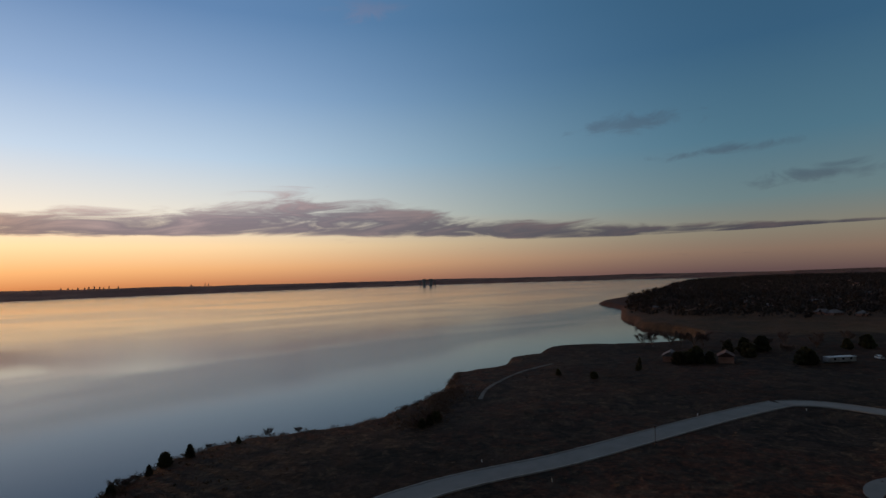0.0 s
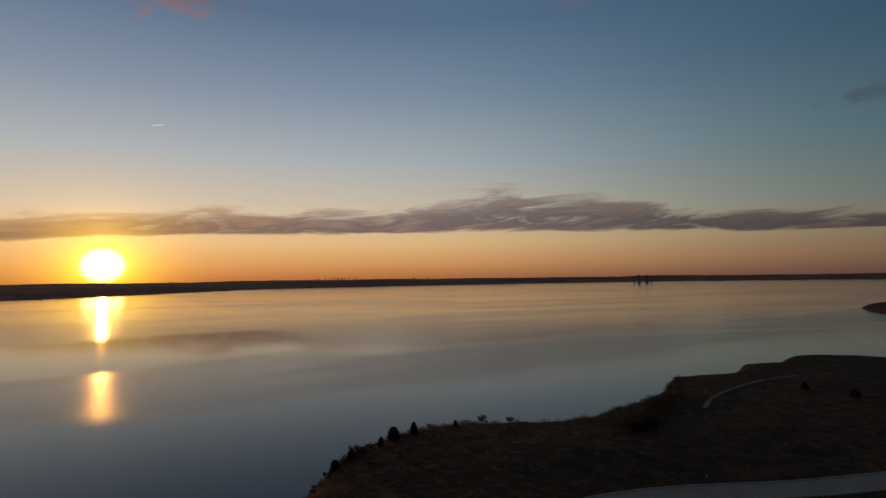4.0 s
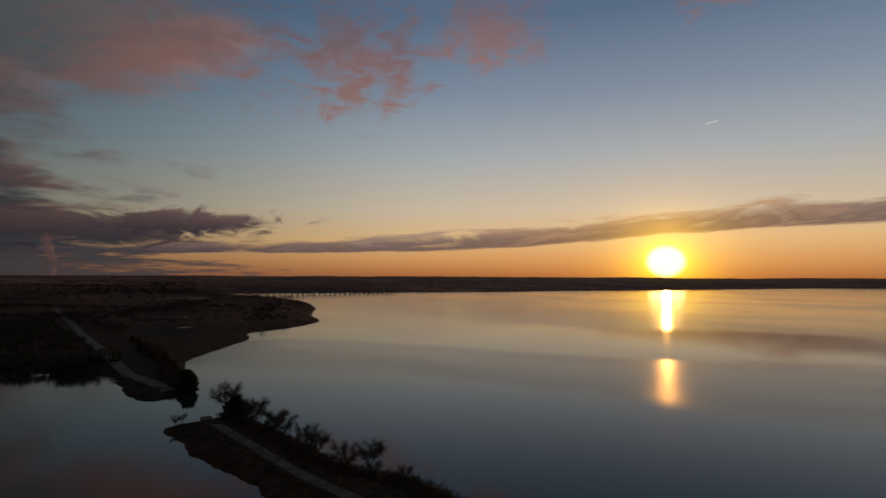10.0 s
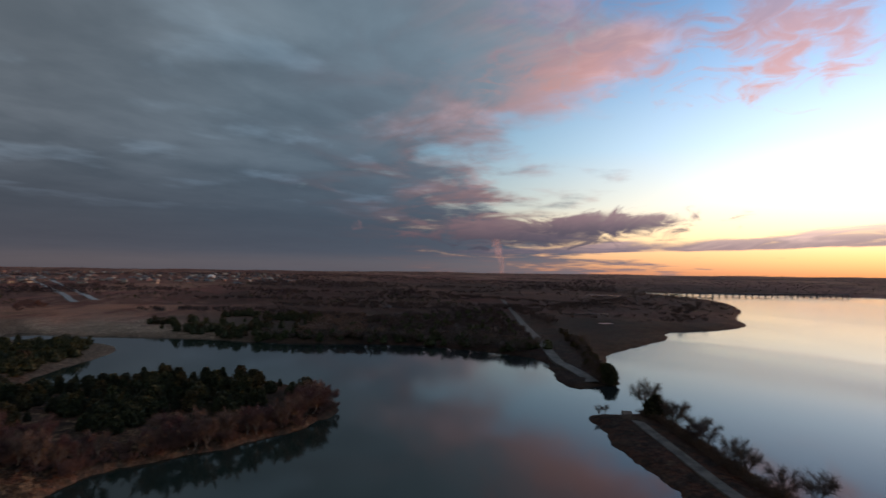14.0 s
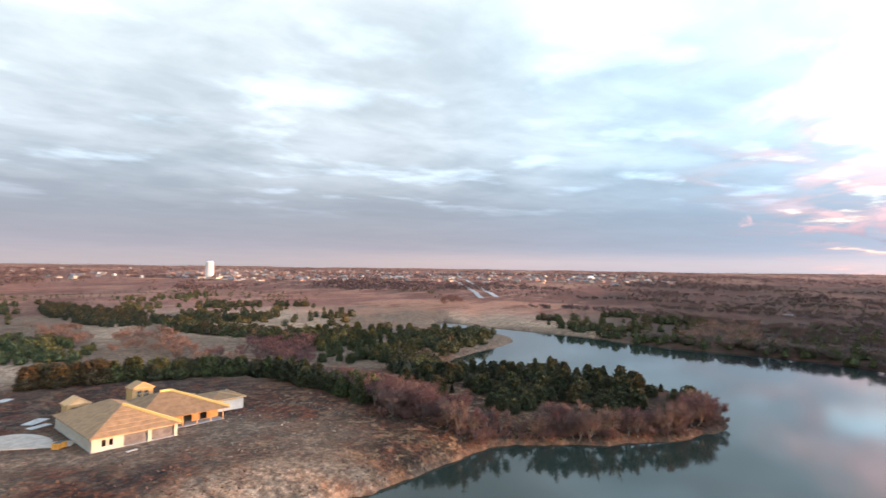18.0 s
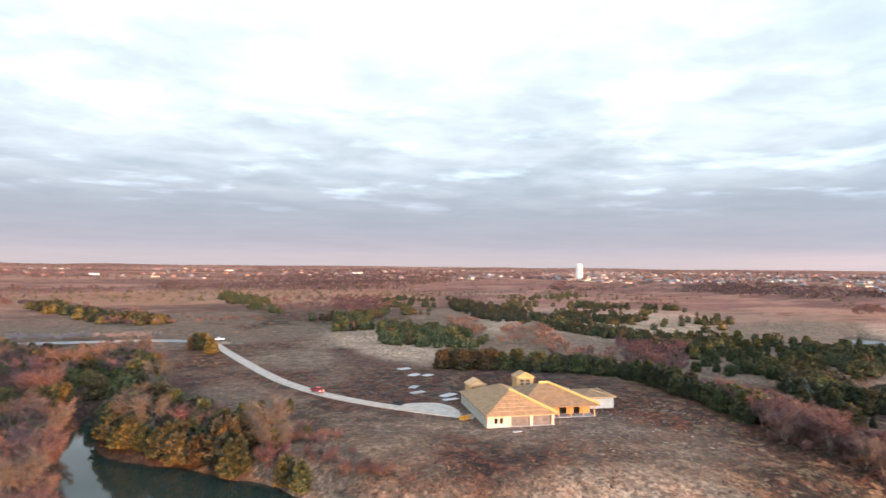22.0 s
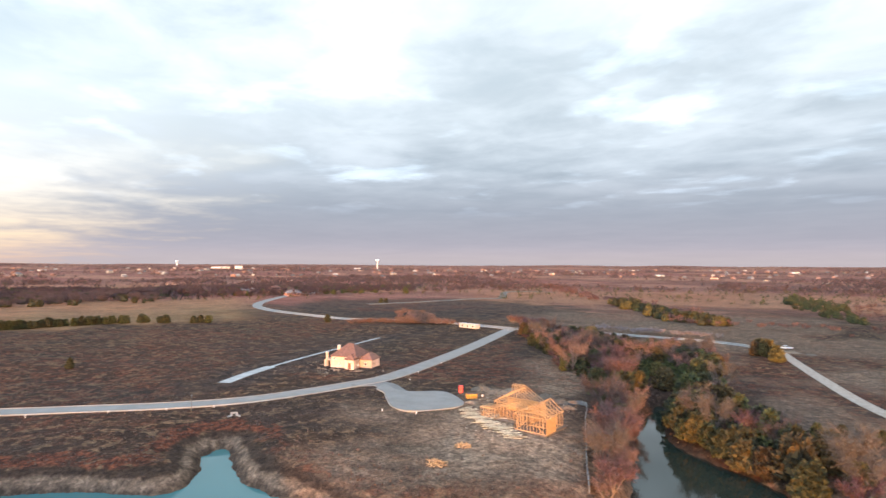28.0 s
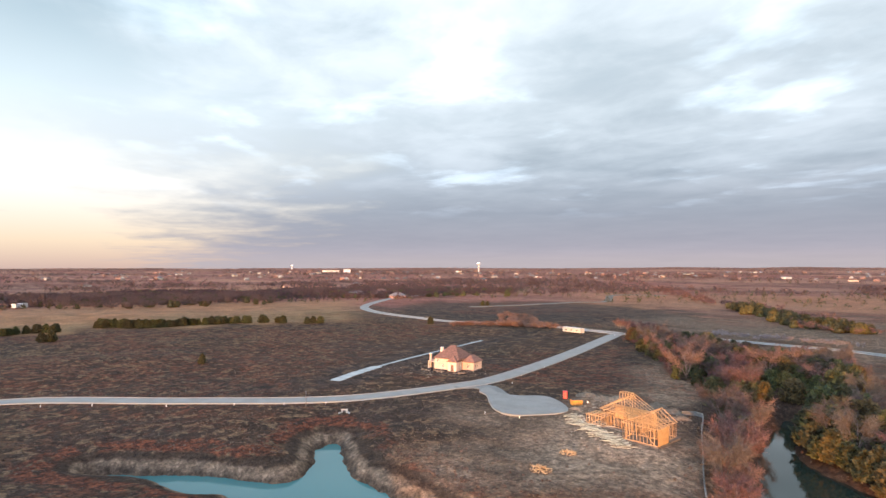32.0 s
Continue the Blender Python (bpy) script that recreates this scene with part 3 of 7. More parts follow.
def height_of(x, y, sd=None, rd=None):
    x, y = np.asarray(x, float), np.asarray(y, float)
    sd = shore(x, y) if sd is None else sd
    rd = roads(x, y) if rd is None else rd
    r = np.hypot(x, y)
    low = smooth(-x, 125, 190) * smooth(y, -230, -150)          # flat western shores
    cause = smooth(-x, 20, 70) * smooth(y, 40, 60) * smooth(260 + x, 0, 60)
    top = 5.0 - 2.6 * low - 2.6 * cause * (1 - low)
    steep = smooth(x, -20, 10) * smooth(y, 95, 110)            # bluff over the lake
    cut = smooth(x, 45, 65) * smooth(-y, 20, 40)                 # dug clay banks
    wide = 5.5 - 3.6 * steep - 3.7 * cut
    bank = top * (1 - np.exp(-np.maximum(sd, 0) / wide)) * (1 - 0.46 * cut * np.exp(-np.maximum(sd - 2.0, 0) / 12.0))
    site = np.minimum.reduce([np.hypot(x - a, y - b_) / c for a, b_, c in HOUSE_SITES])
    calm = smooth(rd, 5, 40) * smooth(sd, 4, 45) * smooth(site, 1.0, 1.8)
    roll = (1.3 * vnoise(x, y, 70, 5) + 0.5 * vnoise(x, y, 22, 6)) * calm + 0.16 * vnoise(x, y, 5, 7) * smooth(rd, 4, 8) * smooth(site, 0.8, 1.2)
    far = 32.0 * smooth(sd, 20, 500) * np.clip((r - 700) / 4200, 0, 1) ** 0.9 + 5 * smooth(r, 900, 2500) * smooth(sd, 20, 300) * vnoise(x, y, 420, 8)
    # unseen rise added under the drone to shade the pond's south bank
    shade_rise = 4.6 * smooth(np.hypot((x - 62) / 36, (y - 50) / 20), 1.0, 0.25) * smooth(sd, 2, 14)
    gully = cut * 0.16 * np.abs(vnoise(x, y, 3.2, 25)) * smooth(sd, 0.3, 2) * smooth(sd, 8, 4)
    land = bank - gully + shade_rise + roll * smooth(sd, 0, 8) + far
    return np.where(sd > 0, land, np.maximum(0.35 * sd, -4.0))


def mesh_object(name, verts, faces, mat, smooth_shade=False):
    me = bpy.data.meshes.new(name)
    me.from_pydata([tuple(v) for v in verts], [], [tuple(f) for f in faces])
    me.materials.append(mat)
    if smooth_shade:
        me.shade_smooth()
    me.update()
    return new(name, me)


def make_ground():
    radii = np.concatenate([np.linspace(2, 58, 15), 60 * 1.0085 ** np.arange(240), 60 * 1.0085 ** 239 * 1.022 ** np.arange(1, 104)])
    radii = np.append(radii[radii < 4930], 4960)
    n, k = 1200, len(radii)
    ang = np.linspace(0, 2 * np.pi, n, endpoint=False)
    x = (radii[:, None] * np.cos(ang)).ravel()
    y = (radii[:, None] * np.sin(ang)).ravel()
    sd, rd = shore(x, y), roads(x, y)
    z = height_of(x, y, sd, rd)
    idx = np.arange(k * n).reshape(k, n)
    a, b_ = idx[:-1], idx[1:]
    quads = np.stack([a, b_, np.roll(b_, -1, 1), np.roll(a, -1, 1)], -1).reshape(-1, 4)
    me = bpy.data.meshes.new("ground")
    me.vertices.add(k * n)
    me.vertices.foreach_set("co", np.stack([x, y, z], 1).ravel())
    me.loops.add(quads.size)
    me.loops.foreach_set("vertex_index", quads.ravel().astype(np.int32))
    me.polygons.add(len(quads))
    me.polygons.foreach_set("loop_start", np.arange(0, quads.size, 4, dtype=np.int32))
    me.update(calc_edges=True)
    me.shade_smooth()

    def mask(name, values):
        me.attributes.new(name, "FLOAT", "POINT").data.foreach_set("value", np.clip(values, 0, 1).astype(np.float32))

    wob = 9 * vnoise(x, y, 18, 11) + 4 * vnoise(x, y, 7, 12)
    site = np.minimum.reduce([np.hypot(x - a_, y - c) - q for a_, c, q in HOUSE_SITES]) + wob
    soil = smooth(-site, -16, 2) * 0.9
    burnt = smooth(np.hypot((x + 75) / 1.7, y + 180) + wob, 66, 42) * (0.72 + 0.3 * vnoise(x, y, 14, 23))
    lots = smooth(np.hypot((x - 110) / 1.0, (y + 180) / 1.4) + 2 * wob, 130, 90) * (0.42 + 0.4 * vnoise(x, y, 26, 16))
    drain = to_line(x, y, DITCH)
    lots = np.maximum(lots, 0.9 * smooth(np.hypot((x - 235) / 1.5, (y + 470) / 1.25) + wob, 110, 80))
    lots = np.maximum(lots, 0.95 * smooth(drain + 0.4 * wob, 17, 9))
    lots = np.maximum(lots, smooth(y + wob, 30, 60) * smooth(np.hypot(x, y), 520, 380) * (0.75 + 0.2 * vnoise(x, y, 30, 17)))
    def plot_of(line, soft_=7.0, ragged=0.6):
        """1 inside a plot, fading over its uneven rim."""
        ring = curve(line, True, 3)
        d = to_line(x, y, ring, True)
        return smooth(np.where(inside(x, y, ring), d, -d) + ragged * wob, -soft_, soft_)

    scorched = np.maximum.reduce([plot_of(p_) for p_ in DARK_PLOTS]) * (0.9 + 0.25 * vnoise(x, y, 12, 29))
    straw = np.maximum.reduce([plot_of(p_, 9.0) * (0.5 if p_ in STRAW_PLOTS[6:8] else 1.0) for p_ in STRAW_PLOTS]) * (0.66 + 0.34 * vnoise(x, y, 16, 30))
    rusty = plot_of(RUSTY_PLOT, 8.0, 0.9) * 0.95
    mask("soil", np.maximum.reduce([scorched, soil, burnt, lots, smooth(rd + 0.5 * wob, 9, 4) * 0.6]))
    cut_ = smooth(x, 40, 60) * smooth(-y, 20, 40)
    creek_ = smooth(np.hypot((x - 8) / 1.2, (y + 175) / 2.6) + 0.4 * wob, 25, 15)
    mask("mud", np.maximum.reduce([creek_ * 0.9, cut_ * smooth(sd + 0.1 * wob, 1.2, 0.6) * 0.7, cut_ * smooth(np.abs(sd + 0.07 * wob - 4.3), 1.6, 0.7) * 0.85]))
    mask("straw", straw * (1 - scorched))
    mask("pale", (1 - scorched) * np.maximum.reduce([smooth(sd + 0.07 * wob, 3.3, 2.7) * smooth(x, 40, 60) * smooth(np.hypot(x, y), 900, 600), smooth(sd, 2.0, 1.2) * 0.4 * smooth(-x, 80, 110) * smooth(-y, -30, 0),
                                    smooth(np.hypot((x + 150) / 1.5, (y + 260)) + 3 * wob, 95, 45) * 0.85, smooth(np.hypot(x + 320, (y + 260) / 1.3) + 4 * wob, 200, 130) * 0.9,
                                    smooth(np.abs((x + 108) * 0.8 - (y + 275) * 0.6) + 1.2 * wob, 26, 10) * smooth(np.abs((x + 108) * 0.6 + (y + 275) * 0.8) , 60, 40) * 0.75,
                                    smooth(np.hypot(x + 29, (y + 172) / 2.2) + 0.6 * wob, 17, 9) * 0.6, smooth(np.hypot(x + 52, (y + 136) / 0.5) + wob, 40, 22) * (0.45 + 0.35 * vnoise(x, y, 8, 27)),
                                    smooth(np.hypot(x + 470, y + 60) + 4 * wob, 150, 90) * 0.8, smooth(np.hypot((x - 42), (y + 122) * 1.1) + 1.5 * wob, 46, 26) * (0.75 + 0.3 * vnoise(x, y, 9, 20)),
                                    smooth(np.hypot(x + 60, (y + 330) / 0.5) + 3 * wob, 110, 60) * 0.6, smooth(np.hypot(x - 10, y + 420) + 4 * wob, 120, 70) * 0.65,
                                    smooth(np.hypot((x + 58) / 1.7, y + 96) + wob, 46, 24) * (0.74 + 0.3 * vnoise(x, y, 8, 21))]))
    plot = smooth(np.hypot((x - 235) / 1.5, (y + 470) / 1.25) + wob, 110, 80)
    # grows with distance: crop plots, and the tint put in for haze
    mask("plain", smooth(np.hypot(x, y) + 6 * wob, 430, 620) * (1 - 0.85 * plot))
    fringe = cut_ * smooth(np.abs(sd + 0.2 * wob - 9.0), 4.5, 2.2) * smooth(vnoise(x, y, 24, 24), -0.7, -0.2)
    heath = smooth(x, 125, 150) * smooth(-y, 20, 60) * smooth(np.hypot(x - 190, (y + 130) / 0.8) + 2 * wob, 130, 70)
    mask("red", np.maximum.reduce([rusty, 1.0 * fringe, 0.42 * heath * smooth(drain, 10, 18), smooth(sd + wob, 22, 7) * 0.6 * (1 - cut_), 0.55 * smooth(vnoise(x, y, 55, 13) + 0.5 * vnoise(x, y, 16, 14), 0.0, 0.4), 0.55 * smooth(np.hypot((x + 85) / 1.7, y + 95) + wob, 48, 22) * smooth(sd, 2, 6)]))
    r, head = np.hypot(x, y), np.degrees(np.arctan2(-x, y)) % 360
    mask("gold", np.maximum.reduce([smooth(r + 2 * wob, 400, 430) * smooth(r + 2 * wob, 720, 650) * smooth(head, 221, 226) * 0.95,
                                    smooth(r + 5 * wob, 830, 870) * smooth(r + 5 * wob, 1100, 1000) * smooth(head, 203, 210) * smooth(head, 255, 250) * 0.8,
                                    smooth(r + 3 * wob, 560, 600) * smooth(r + 3 * wob, 900, 800) * smooth(head, 150, 158) * smooth(head, 205, 196) * 0.6]))
    # zones darkened in colour to stand in for backlit shade: west, north shore, bluff
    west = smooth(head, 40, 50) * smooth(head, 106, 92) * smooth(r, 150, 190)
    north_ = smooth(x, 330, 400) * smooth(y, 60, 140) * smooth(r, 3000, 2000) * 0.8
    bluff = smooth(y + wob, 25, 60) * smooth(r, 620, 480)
    mask("dimmed", np.maximum.reduce([north_, west * smooth(r, 2600, 1400) * (0.85 + 0.15 * vnoise(x, y, 90, 18)), bluff * (0.55 + 0.3 * vnoise(x, y, 40, 19))]))
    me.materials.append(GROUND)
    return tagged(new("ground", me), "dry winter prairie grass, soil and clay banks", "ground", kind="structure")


def make_water():
    n, r = 96, 4940.0
    bm = bmesh.new()
    bm.faces.new([bm.verts.new((r * math.cos(2 * math.pi * i / n), r * math.sin(2 * math.pi * i / n), 0)) for i in range(n)])
    me = bpy.data.meshes.new("water")
    bm.to_mesh(me)
    bm.free()
    me.materials.append(WATER)
    return tagged(new("water", me), "calm lake water reflecting the evening sky", "lake", kind="structure")


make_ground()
make_water()


def strip(name, line, width, mat, label, category, lift=0.13, kerb=True):
    """A paved strip along a line, with its own thickness and a kerb on either side."""
    seg = np.hypot(*np.diff(line, axis=0).T)
    far = np.concatenate([[0], np.cumsum(seg)])
    at = np.arange(0, far[-1], 3.0)
    at = np.append(at, far[-1])
    p = np.stack([np.interp(at, far, line[:, 0]), np.interp(at, far, line[:, 1])], 1)
    d = np.gradient(p, axis=0)
    d /= np.hypot(d[:, 0], d[:, 1])[:, None]
    side = np.stack([-d[:, 1], d[:, 0]], 1)
    z = height_of(p[:, 0], p[:, 1])
    z = np.maximum(np.convolve(np.pad(z, 3, mode="edge"), np.ones(7) / 7, "valid"), 1.2) + lift
    verts, faces = [], []
    w = width / 2
    for i in range(len(p)):
        for s, dz in ((-w - 0.3, -0.9), (-w, 0), (w, 0), (w + 0.3, -0.9)):
            verts.append((*(p[i] + side[i] * s), z[i] + dz))
        if i:
            b_ = 4 * i
            faces += [(b_ - 4 + j, b_ - 3 + j, b_ + 1 + j, b_ + j) for j in range(3)]
    road = tagged(mesh_object(name, verts, faces, mat), label, category, kind="structure")
    if kerb:
        for sign in (-1, 1):
            verts, faces = [], []
            for i in range(len(p)):
                for s, dz in ((w, -0.05), (w, 0.14), (w + 0.22, 0.15), (w + 0.3, -0.3)):
                    verts.append((*(p[i] + side[i] * s * sign), z[i] + dz))
                if i:
                    b_ = 4 * i
                    faces += [(b_ - 4 + j, b_ - 3 + j, b_ + 1 + j, b_ + j) for j in range(3)]
            k = mesh_object("kerb", verts, faces, KERB)
            k.parent = road
    return road


strip("road_causeway", ROAD_CAUSEWAY[1:18], 2.9, GRAVEL, "narrow gravel track along the near causeway", "road", kerb=False)
strip("road_shore", ROAD_CAUSEWAY[17:], 7.0, CONCRETE, "pale concrete road above the lake bluff", "road")
strip("road_far_causeway", ROAD_LOOP, 5.4, GRAVEL, "gravel road on the far causeway and beyond", "road", 0.25, kerb=False)
strip("footpath", FOOTPATH, 1.3, GRAVEL, "narrow worn footpath over the bluff", "path", 0.16, kerb=False)
strip("road_street", ROAD_STREET, 7.0, CONCRETE, "new concrete street with kerbs", "road")
strip("road_north", ROAD_NORTH, 8.0, CONCRETE, "curving concrete street through empty lots", "road")
strip("road_far", ROAD_FAR, 6.0, CONCRETE, "straight concrete road behind the creek", "road")
strip("road_house", ROAD_HOUSE, 4.2, PALE_GRAVEL, "pale gravel driveway to the unfinished house", "road", kerb=False)
strip("road_stub", ROAD_STUB, 7.6, CONCRETE, "short concrete side street", "road")

# ---- helpers for things ----
def part(name, bm, mat, parent, label=""):
    """Links a bmesh as one mesh object under a thing or a part."""
    me = bpy.data.meshes.new(name)
    bm.to_mesh(me)
    bm.free()
    me.materials.append(mat)
    ob = new(name, me)
    ob.parent = parent
    if label:
        ob["label"] = label
    return ob


def piece(name, me, parent, m):
    """One more object on a shared mesh."""
    ob = new(name, me)
    ob.parent = parent
    ob.matrix_basis = m
    return ob


def base(name, x, y, turn=0.0, label="", category="", group="", z=None, lift=0.0):
    """An Empty on the ground that carries a thing's parts."""
    ob = new(name)
    z = float(height_of([x], [y])[0]) if z is None else z
    ob.matrix_basis = pose(x, y, z + lift, 0, 0, turn)
    return tagged(ob, label, category, group)


def box(bm, x0, x1, y0, y1, z0, z1, m=None):
    v = [bm.verts.new((x, y, z)) for x in (x0, x1) for y in (y0, y1) for z in (z0, z1)]
    for f in ((0, 1, 3, 2), (4, 6, 7, 5), (0, 4, 5, 1), (2, 3, 7, 6), (0, 2, 6, 4), (1, 5, 7, 3)):
        bm.faces.new([v[i] for i in f])
    if m is not None:
        bmesh.ops.transform(bm, matrix=m, verts=v)
    return v


def soft_box(x0, x1, y0, y1, z0, z1, r=0.05):
    bm = bmesh.new()
    box(bm, x0, x1, y0, y1, z0, z1)
    bmesh.ops.bevel(bm, geom=bm.edges[:], offset=r, segments=1, affect="EDGES")
    return bm


def tube(bm, p, q, r0, r1, n=6, caps=True):
    """A tapered round bar from p to q."""
    p, q = Vector(p), Vector(q)
    turn = (q - p).to_track_quat("Z", "Y").to_matrix()
    ring = []
    for c, r in ((p, r0), (q, r1)):
        ring.append([bm.verts.new(c + turn @ Vector((r * math.cos(2 * math.pi * i / n), r * math.sin(2 * math.pi * i / n), 0))) for i in range(n)])
    for i in range(n):
        bm.faces.new((ring[0][i], ring[0][(i + 1) % n], ring[1][(i + 1) % n], ring[1][i]))
    if caps:
        bm.faces.new(ring[0][::-1])
        bm.faces.new(ring[1])
    return bm


def hip(bm, x0, x1, y0, y1, z0, z1, along, inset, thick=0.18):
    """A hipped roof; along: the ridge's axis, inset: how far its ends draw in (0: a gable)."""
    for dz, flip in ((0.0, False), (-thick, True)):
        c = [bm.verts.new((x, y, z0 + dz)) for x, y in ((x0, y0), (x1, y0), (x1, y1), (x0, y1))]
        if along == "x":
            r = [bm.verts.new((x0 + inset, (y0 + y1) / 2, z1 + dz)), bm.verts.new((x1 - inset, (y0 + y1) / 2, z1 + dz))]
            fs = [(c[0], c[1], r[1], r[0]), (c[2], c[3], r[0], r[1]), (c[1], c[2], r[1]), (c[3], c[0], r[0])]
        else:
            r = [bm.verts.new(((x0 + x1) / 2, y0 + inset, z1 + dz)), bm.verts.new(((x0 + x1) / 2, y1 - inset, z1 + dz))]
            fs = [(c[1], c[2], r[1], r[0]), (c[3], c[0], r[0], r[1]), (c[0], c[1], r[0]), (c[2], c[3], r[1])]
        for f in fs:
            bm.faces.new(f[::-1] if flip else f)
        if not flip:
            top = c
    for i in range(4):
        bm.faces.new((top[i], c[i], c[(i + 1) % 4], top[(i + 1) % 4]))
    return bm


def wall(x, y, turn, length, high, openings=(), thick=0.2, low=0.0):
    """A wall from (x, y) along its heading, with real openings (from, to, bottom, top)."""
    bm = bmesh.new()
    xs = sorted({0.0, length, *[o[0] for o in openings], *[o[1] for o in openings]})
    for a, b_ in zip(xs, xs[1:]):
        mid = (a + b_) / 2
        cuts = sorted([(o[2], o[3]) for o in openings if o[0] < mid < o[1]])
        z = low
        for lo, hi in cuts + [(high, high)]:
            if lo > z + 0.01:
                box(bm, a, b_, 0, thick, z, lo)
            z = hi
    bmesh.ops.remove_doubles(bm, verts=bm.verts[:], dist=1e-4)
    bmesh.ops.transform(bm, matrix=pose(x, y, 0, 0, 0, turn), verts=bm.verts[:])
    return bm


def scatter(poly, n, gap_=3.0, seed=1):
    """Points strewn over a plot, none nearer to another than the gap."""
    rnd = random.Random(seed)
    p = np.array(poly, float)
    lo, hi = p.min(0), p.max(0)
    out, tries = [], 0
    while len(out) < n and tries < n * 60:
        tries += 1
        x, y = rnd.uniform(lo[0], hi[0]), rnd.uniform(lo[1], hi[1])
        if inside(np.array([x]), np.array([y]), p)[0] and (gap_ == 0 or all((x - a) ** 2 + (y - b_) ** 2 > gap_ * gap_ for a, b_ in out)):
            out.append((x, y))
    return out


def beside(line, every, jitter, seed=1):
    """Points strewn along a line."""
    rnd = random.Random(seed)
    p = np.array(line, float)
    far = np.concatenate([[0], np.cumsum(np.hypot(*np.diff(p, axis=0).T))])
    return [(np.interp(s, far, p[:, 0]) + rnd.gauss(0, jitter), np.interp(s, far, p[:, 1]) + rnd.gauss(0, jitter)) for s in np.arange(0, far[-1], every)]


def dry(points, inland=1.0):
    """Only those on land."""
    if not points:
        return []
    p = np.array(points, float)
    keep = shore(p[:, 0], p[:, 1]) > inland
    return [tuple(q) for q in p[keep]]


# ---- plants ----
CEDAR = leafy("cedar_foliage", (0.020, 0.024, 0.009), (0.082, 0.077, 0.022))
# rust and the warmth of low sun both put into this foliage colour
CEDAR_SUN_RUST = leafy("sunlit_rusty_cedar", (0.030, 0.025, 0.009), (0.120, 0.084, 0.022))
TWIG = leafy("bare_twigs", (0.062, 0.033, 0.026), (0.20, 0.102, 0.077))
TWIG_DARK = leafy("dark_twigs", (0.055, 0.038, 0.030), (0.12, 0.080, 0.060))
BARK = plain("pale_bark", (0.11, 0.078, 0.06), (0.25, 0.175, 0.13), 0.9, 1.2)
BARK_DARK = plain("dark_bark", (0.06, 0.047, 0.04), (0.13, 0.10, 0.085), 0.9, 1.2)
# hill shade over the north shore, put into a darker woodland colour
SHADED_WOODS = leafy("shaded_shore_woodland", (0.022, 0.018, 0.015), (0.070, 0.052, 0.042))
TWIG_PALE = leafy("pale_grey_twigs", (0.14, 0.11, 0.10), (0.27, 0.21, 0.19))
# twigs with the mauve haze of distance put into their colour
TWIG_FAR = leafy("hazy_far_twigs", (0.044, 0.027, 0.026), (0.095, 0.055, 0.050))
BRUSH = leafy("rusty_brush", (0.060, 0.037, 0.026), (0.125, 0.076, 0.048))
STRAW = leafy("straw_tufts", (0.075, 0.058, 0.038), (0.165, 0.13, 0.083))


def triangles(points, mat, name):
    """A mesh from an array of loose triangles (n, 3, 3)."""
    me = bpy.data.meshes.new(name)
    n = len(points)
    me.vertices.add(n * 3)
    me.vertices.foreach_set("co", np.asarray(points, np.float32).ravel())
    me.loops.add(n * 3)
    me.loops.foreach_set("vertex_index", np.arange(n * 3, dtype=np.int32))
    me.polygons.add(n)
    me.polygons.foreach_set("loop_start", np.arange(0, n * 3, 3, dtype=np.int32))
    me.update(calc_edges=True)
    me.materials.append(mat)
    return me


def sprays(centres, out, size, rng, blades=3):
    """Small leaf sprays: each a few pointed triangles that fan outwards."""
    c = np.repeat(centres, blades, 0)
    o = np.repeat(out, blades, 0) + rng.normal(0, 0.55, (len(centres) * blades, 3))
    o /= np.linalg.norm(o, axis=1)[:, None] + 1e-9
    s = np.cross(o, rng.normal(0, 1, o.shape))
    s /= np.linalg.norm(s, axis=1)[:, None] + 1e-9
    k = (np.repeat(size, blades) * rng.uniform(0.7, 1.3, len(c)))[:, None]
    return np.stack([c - s * k * 0.55 - o * k * 0.3, c + s * k * 0.55 - o * k * 0.3, c + o * k * 0.95], 1)


def cedar_kind(seed, high, wide, mat, clumps=260, round_=0.0):
    """An eastern redcedar: short trunk, dense ragged cone of sprays down to the grass."""
    rng = np.random.default_rng(seed)
    t = rng.uniform(0, 1, clumps) ** 1.25
    a = rng.uniform(0, 2 * np.pi, clumps)
    lobe = 1 + 0.22 * np.sin(3 * a + seed) * np.cos(5 * t + seed) + 0.14 * np.sin(7 * a + 9 * t)
    prof = np.where(t < 0.14, 0.72 + 2.0 * t, (1 - ((t - 0.14) / 0.86)) ** (0.8 - 0.35 * round_)) * lobe
    r = wide / 2 * prof * rng.uniform(0.72, 1.05, clumps)
    c = np.stack([r * np.cos(a), r * np.sin(a), 0.25 + t * high * 0.94], 1)
    o = np.stack([np.cos(a), np.sin(a), np.full(clumps, 0.75)], 1)
    tris = [sprays(c, o, np.full(clumps, high * 0.10 + 0.12), rng, 3)]
    n = 9                                                       # dense shaded inside
    levels = [(0.04, 0.55), (0.2, 0.78), (0.5, 0.5), (0.8, 0.22), (0.95, 0.03)]
    ring = [np.stack([wide / 2 * q * np.cos(2 * np.pi * np.arange(n) / n + i), wide / 2 * q * np.sin(2 * np.pi * np.arange(n) / n + i), np.full(n, z * high)], 1) * np.array([1, 1, 1])
            for i, (z, q) in enumerate(levels)]
    for lo, up in zip(ring, ring[1:]):
        for i in range(n):
            j = (i + 1) % n
            tris.append(np.array([[lo[i], lo[j], up[i]], [lo[j], up[j], up[i]]]))
    thing = new("cedar_tree")
    crown = new("crown", triangles(np.concatenate(tris), mat, "crown"))
    crown.parent = thing
    bm = bmesh.new()
    tube(bm, (0, 0, -0.3), (0, 0, high * 0.5), 0.16, 0.05, 6)
    part("trunk", bm, BARK, thing)
    return thing


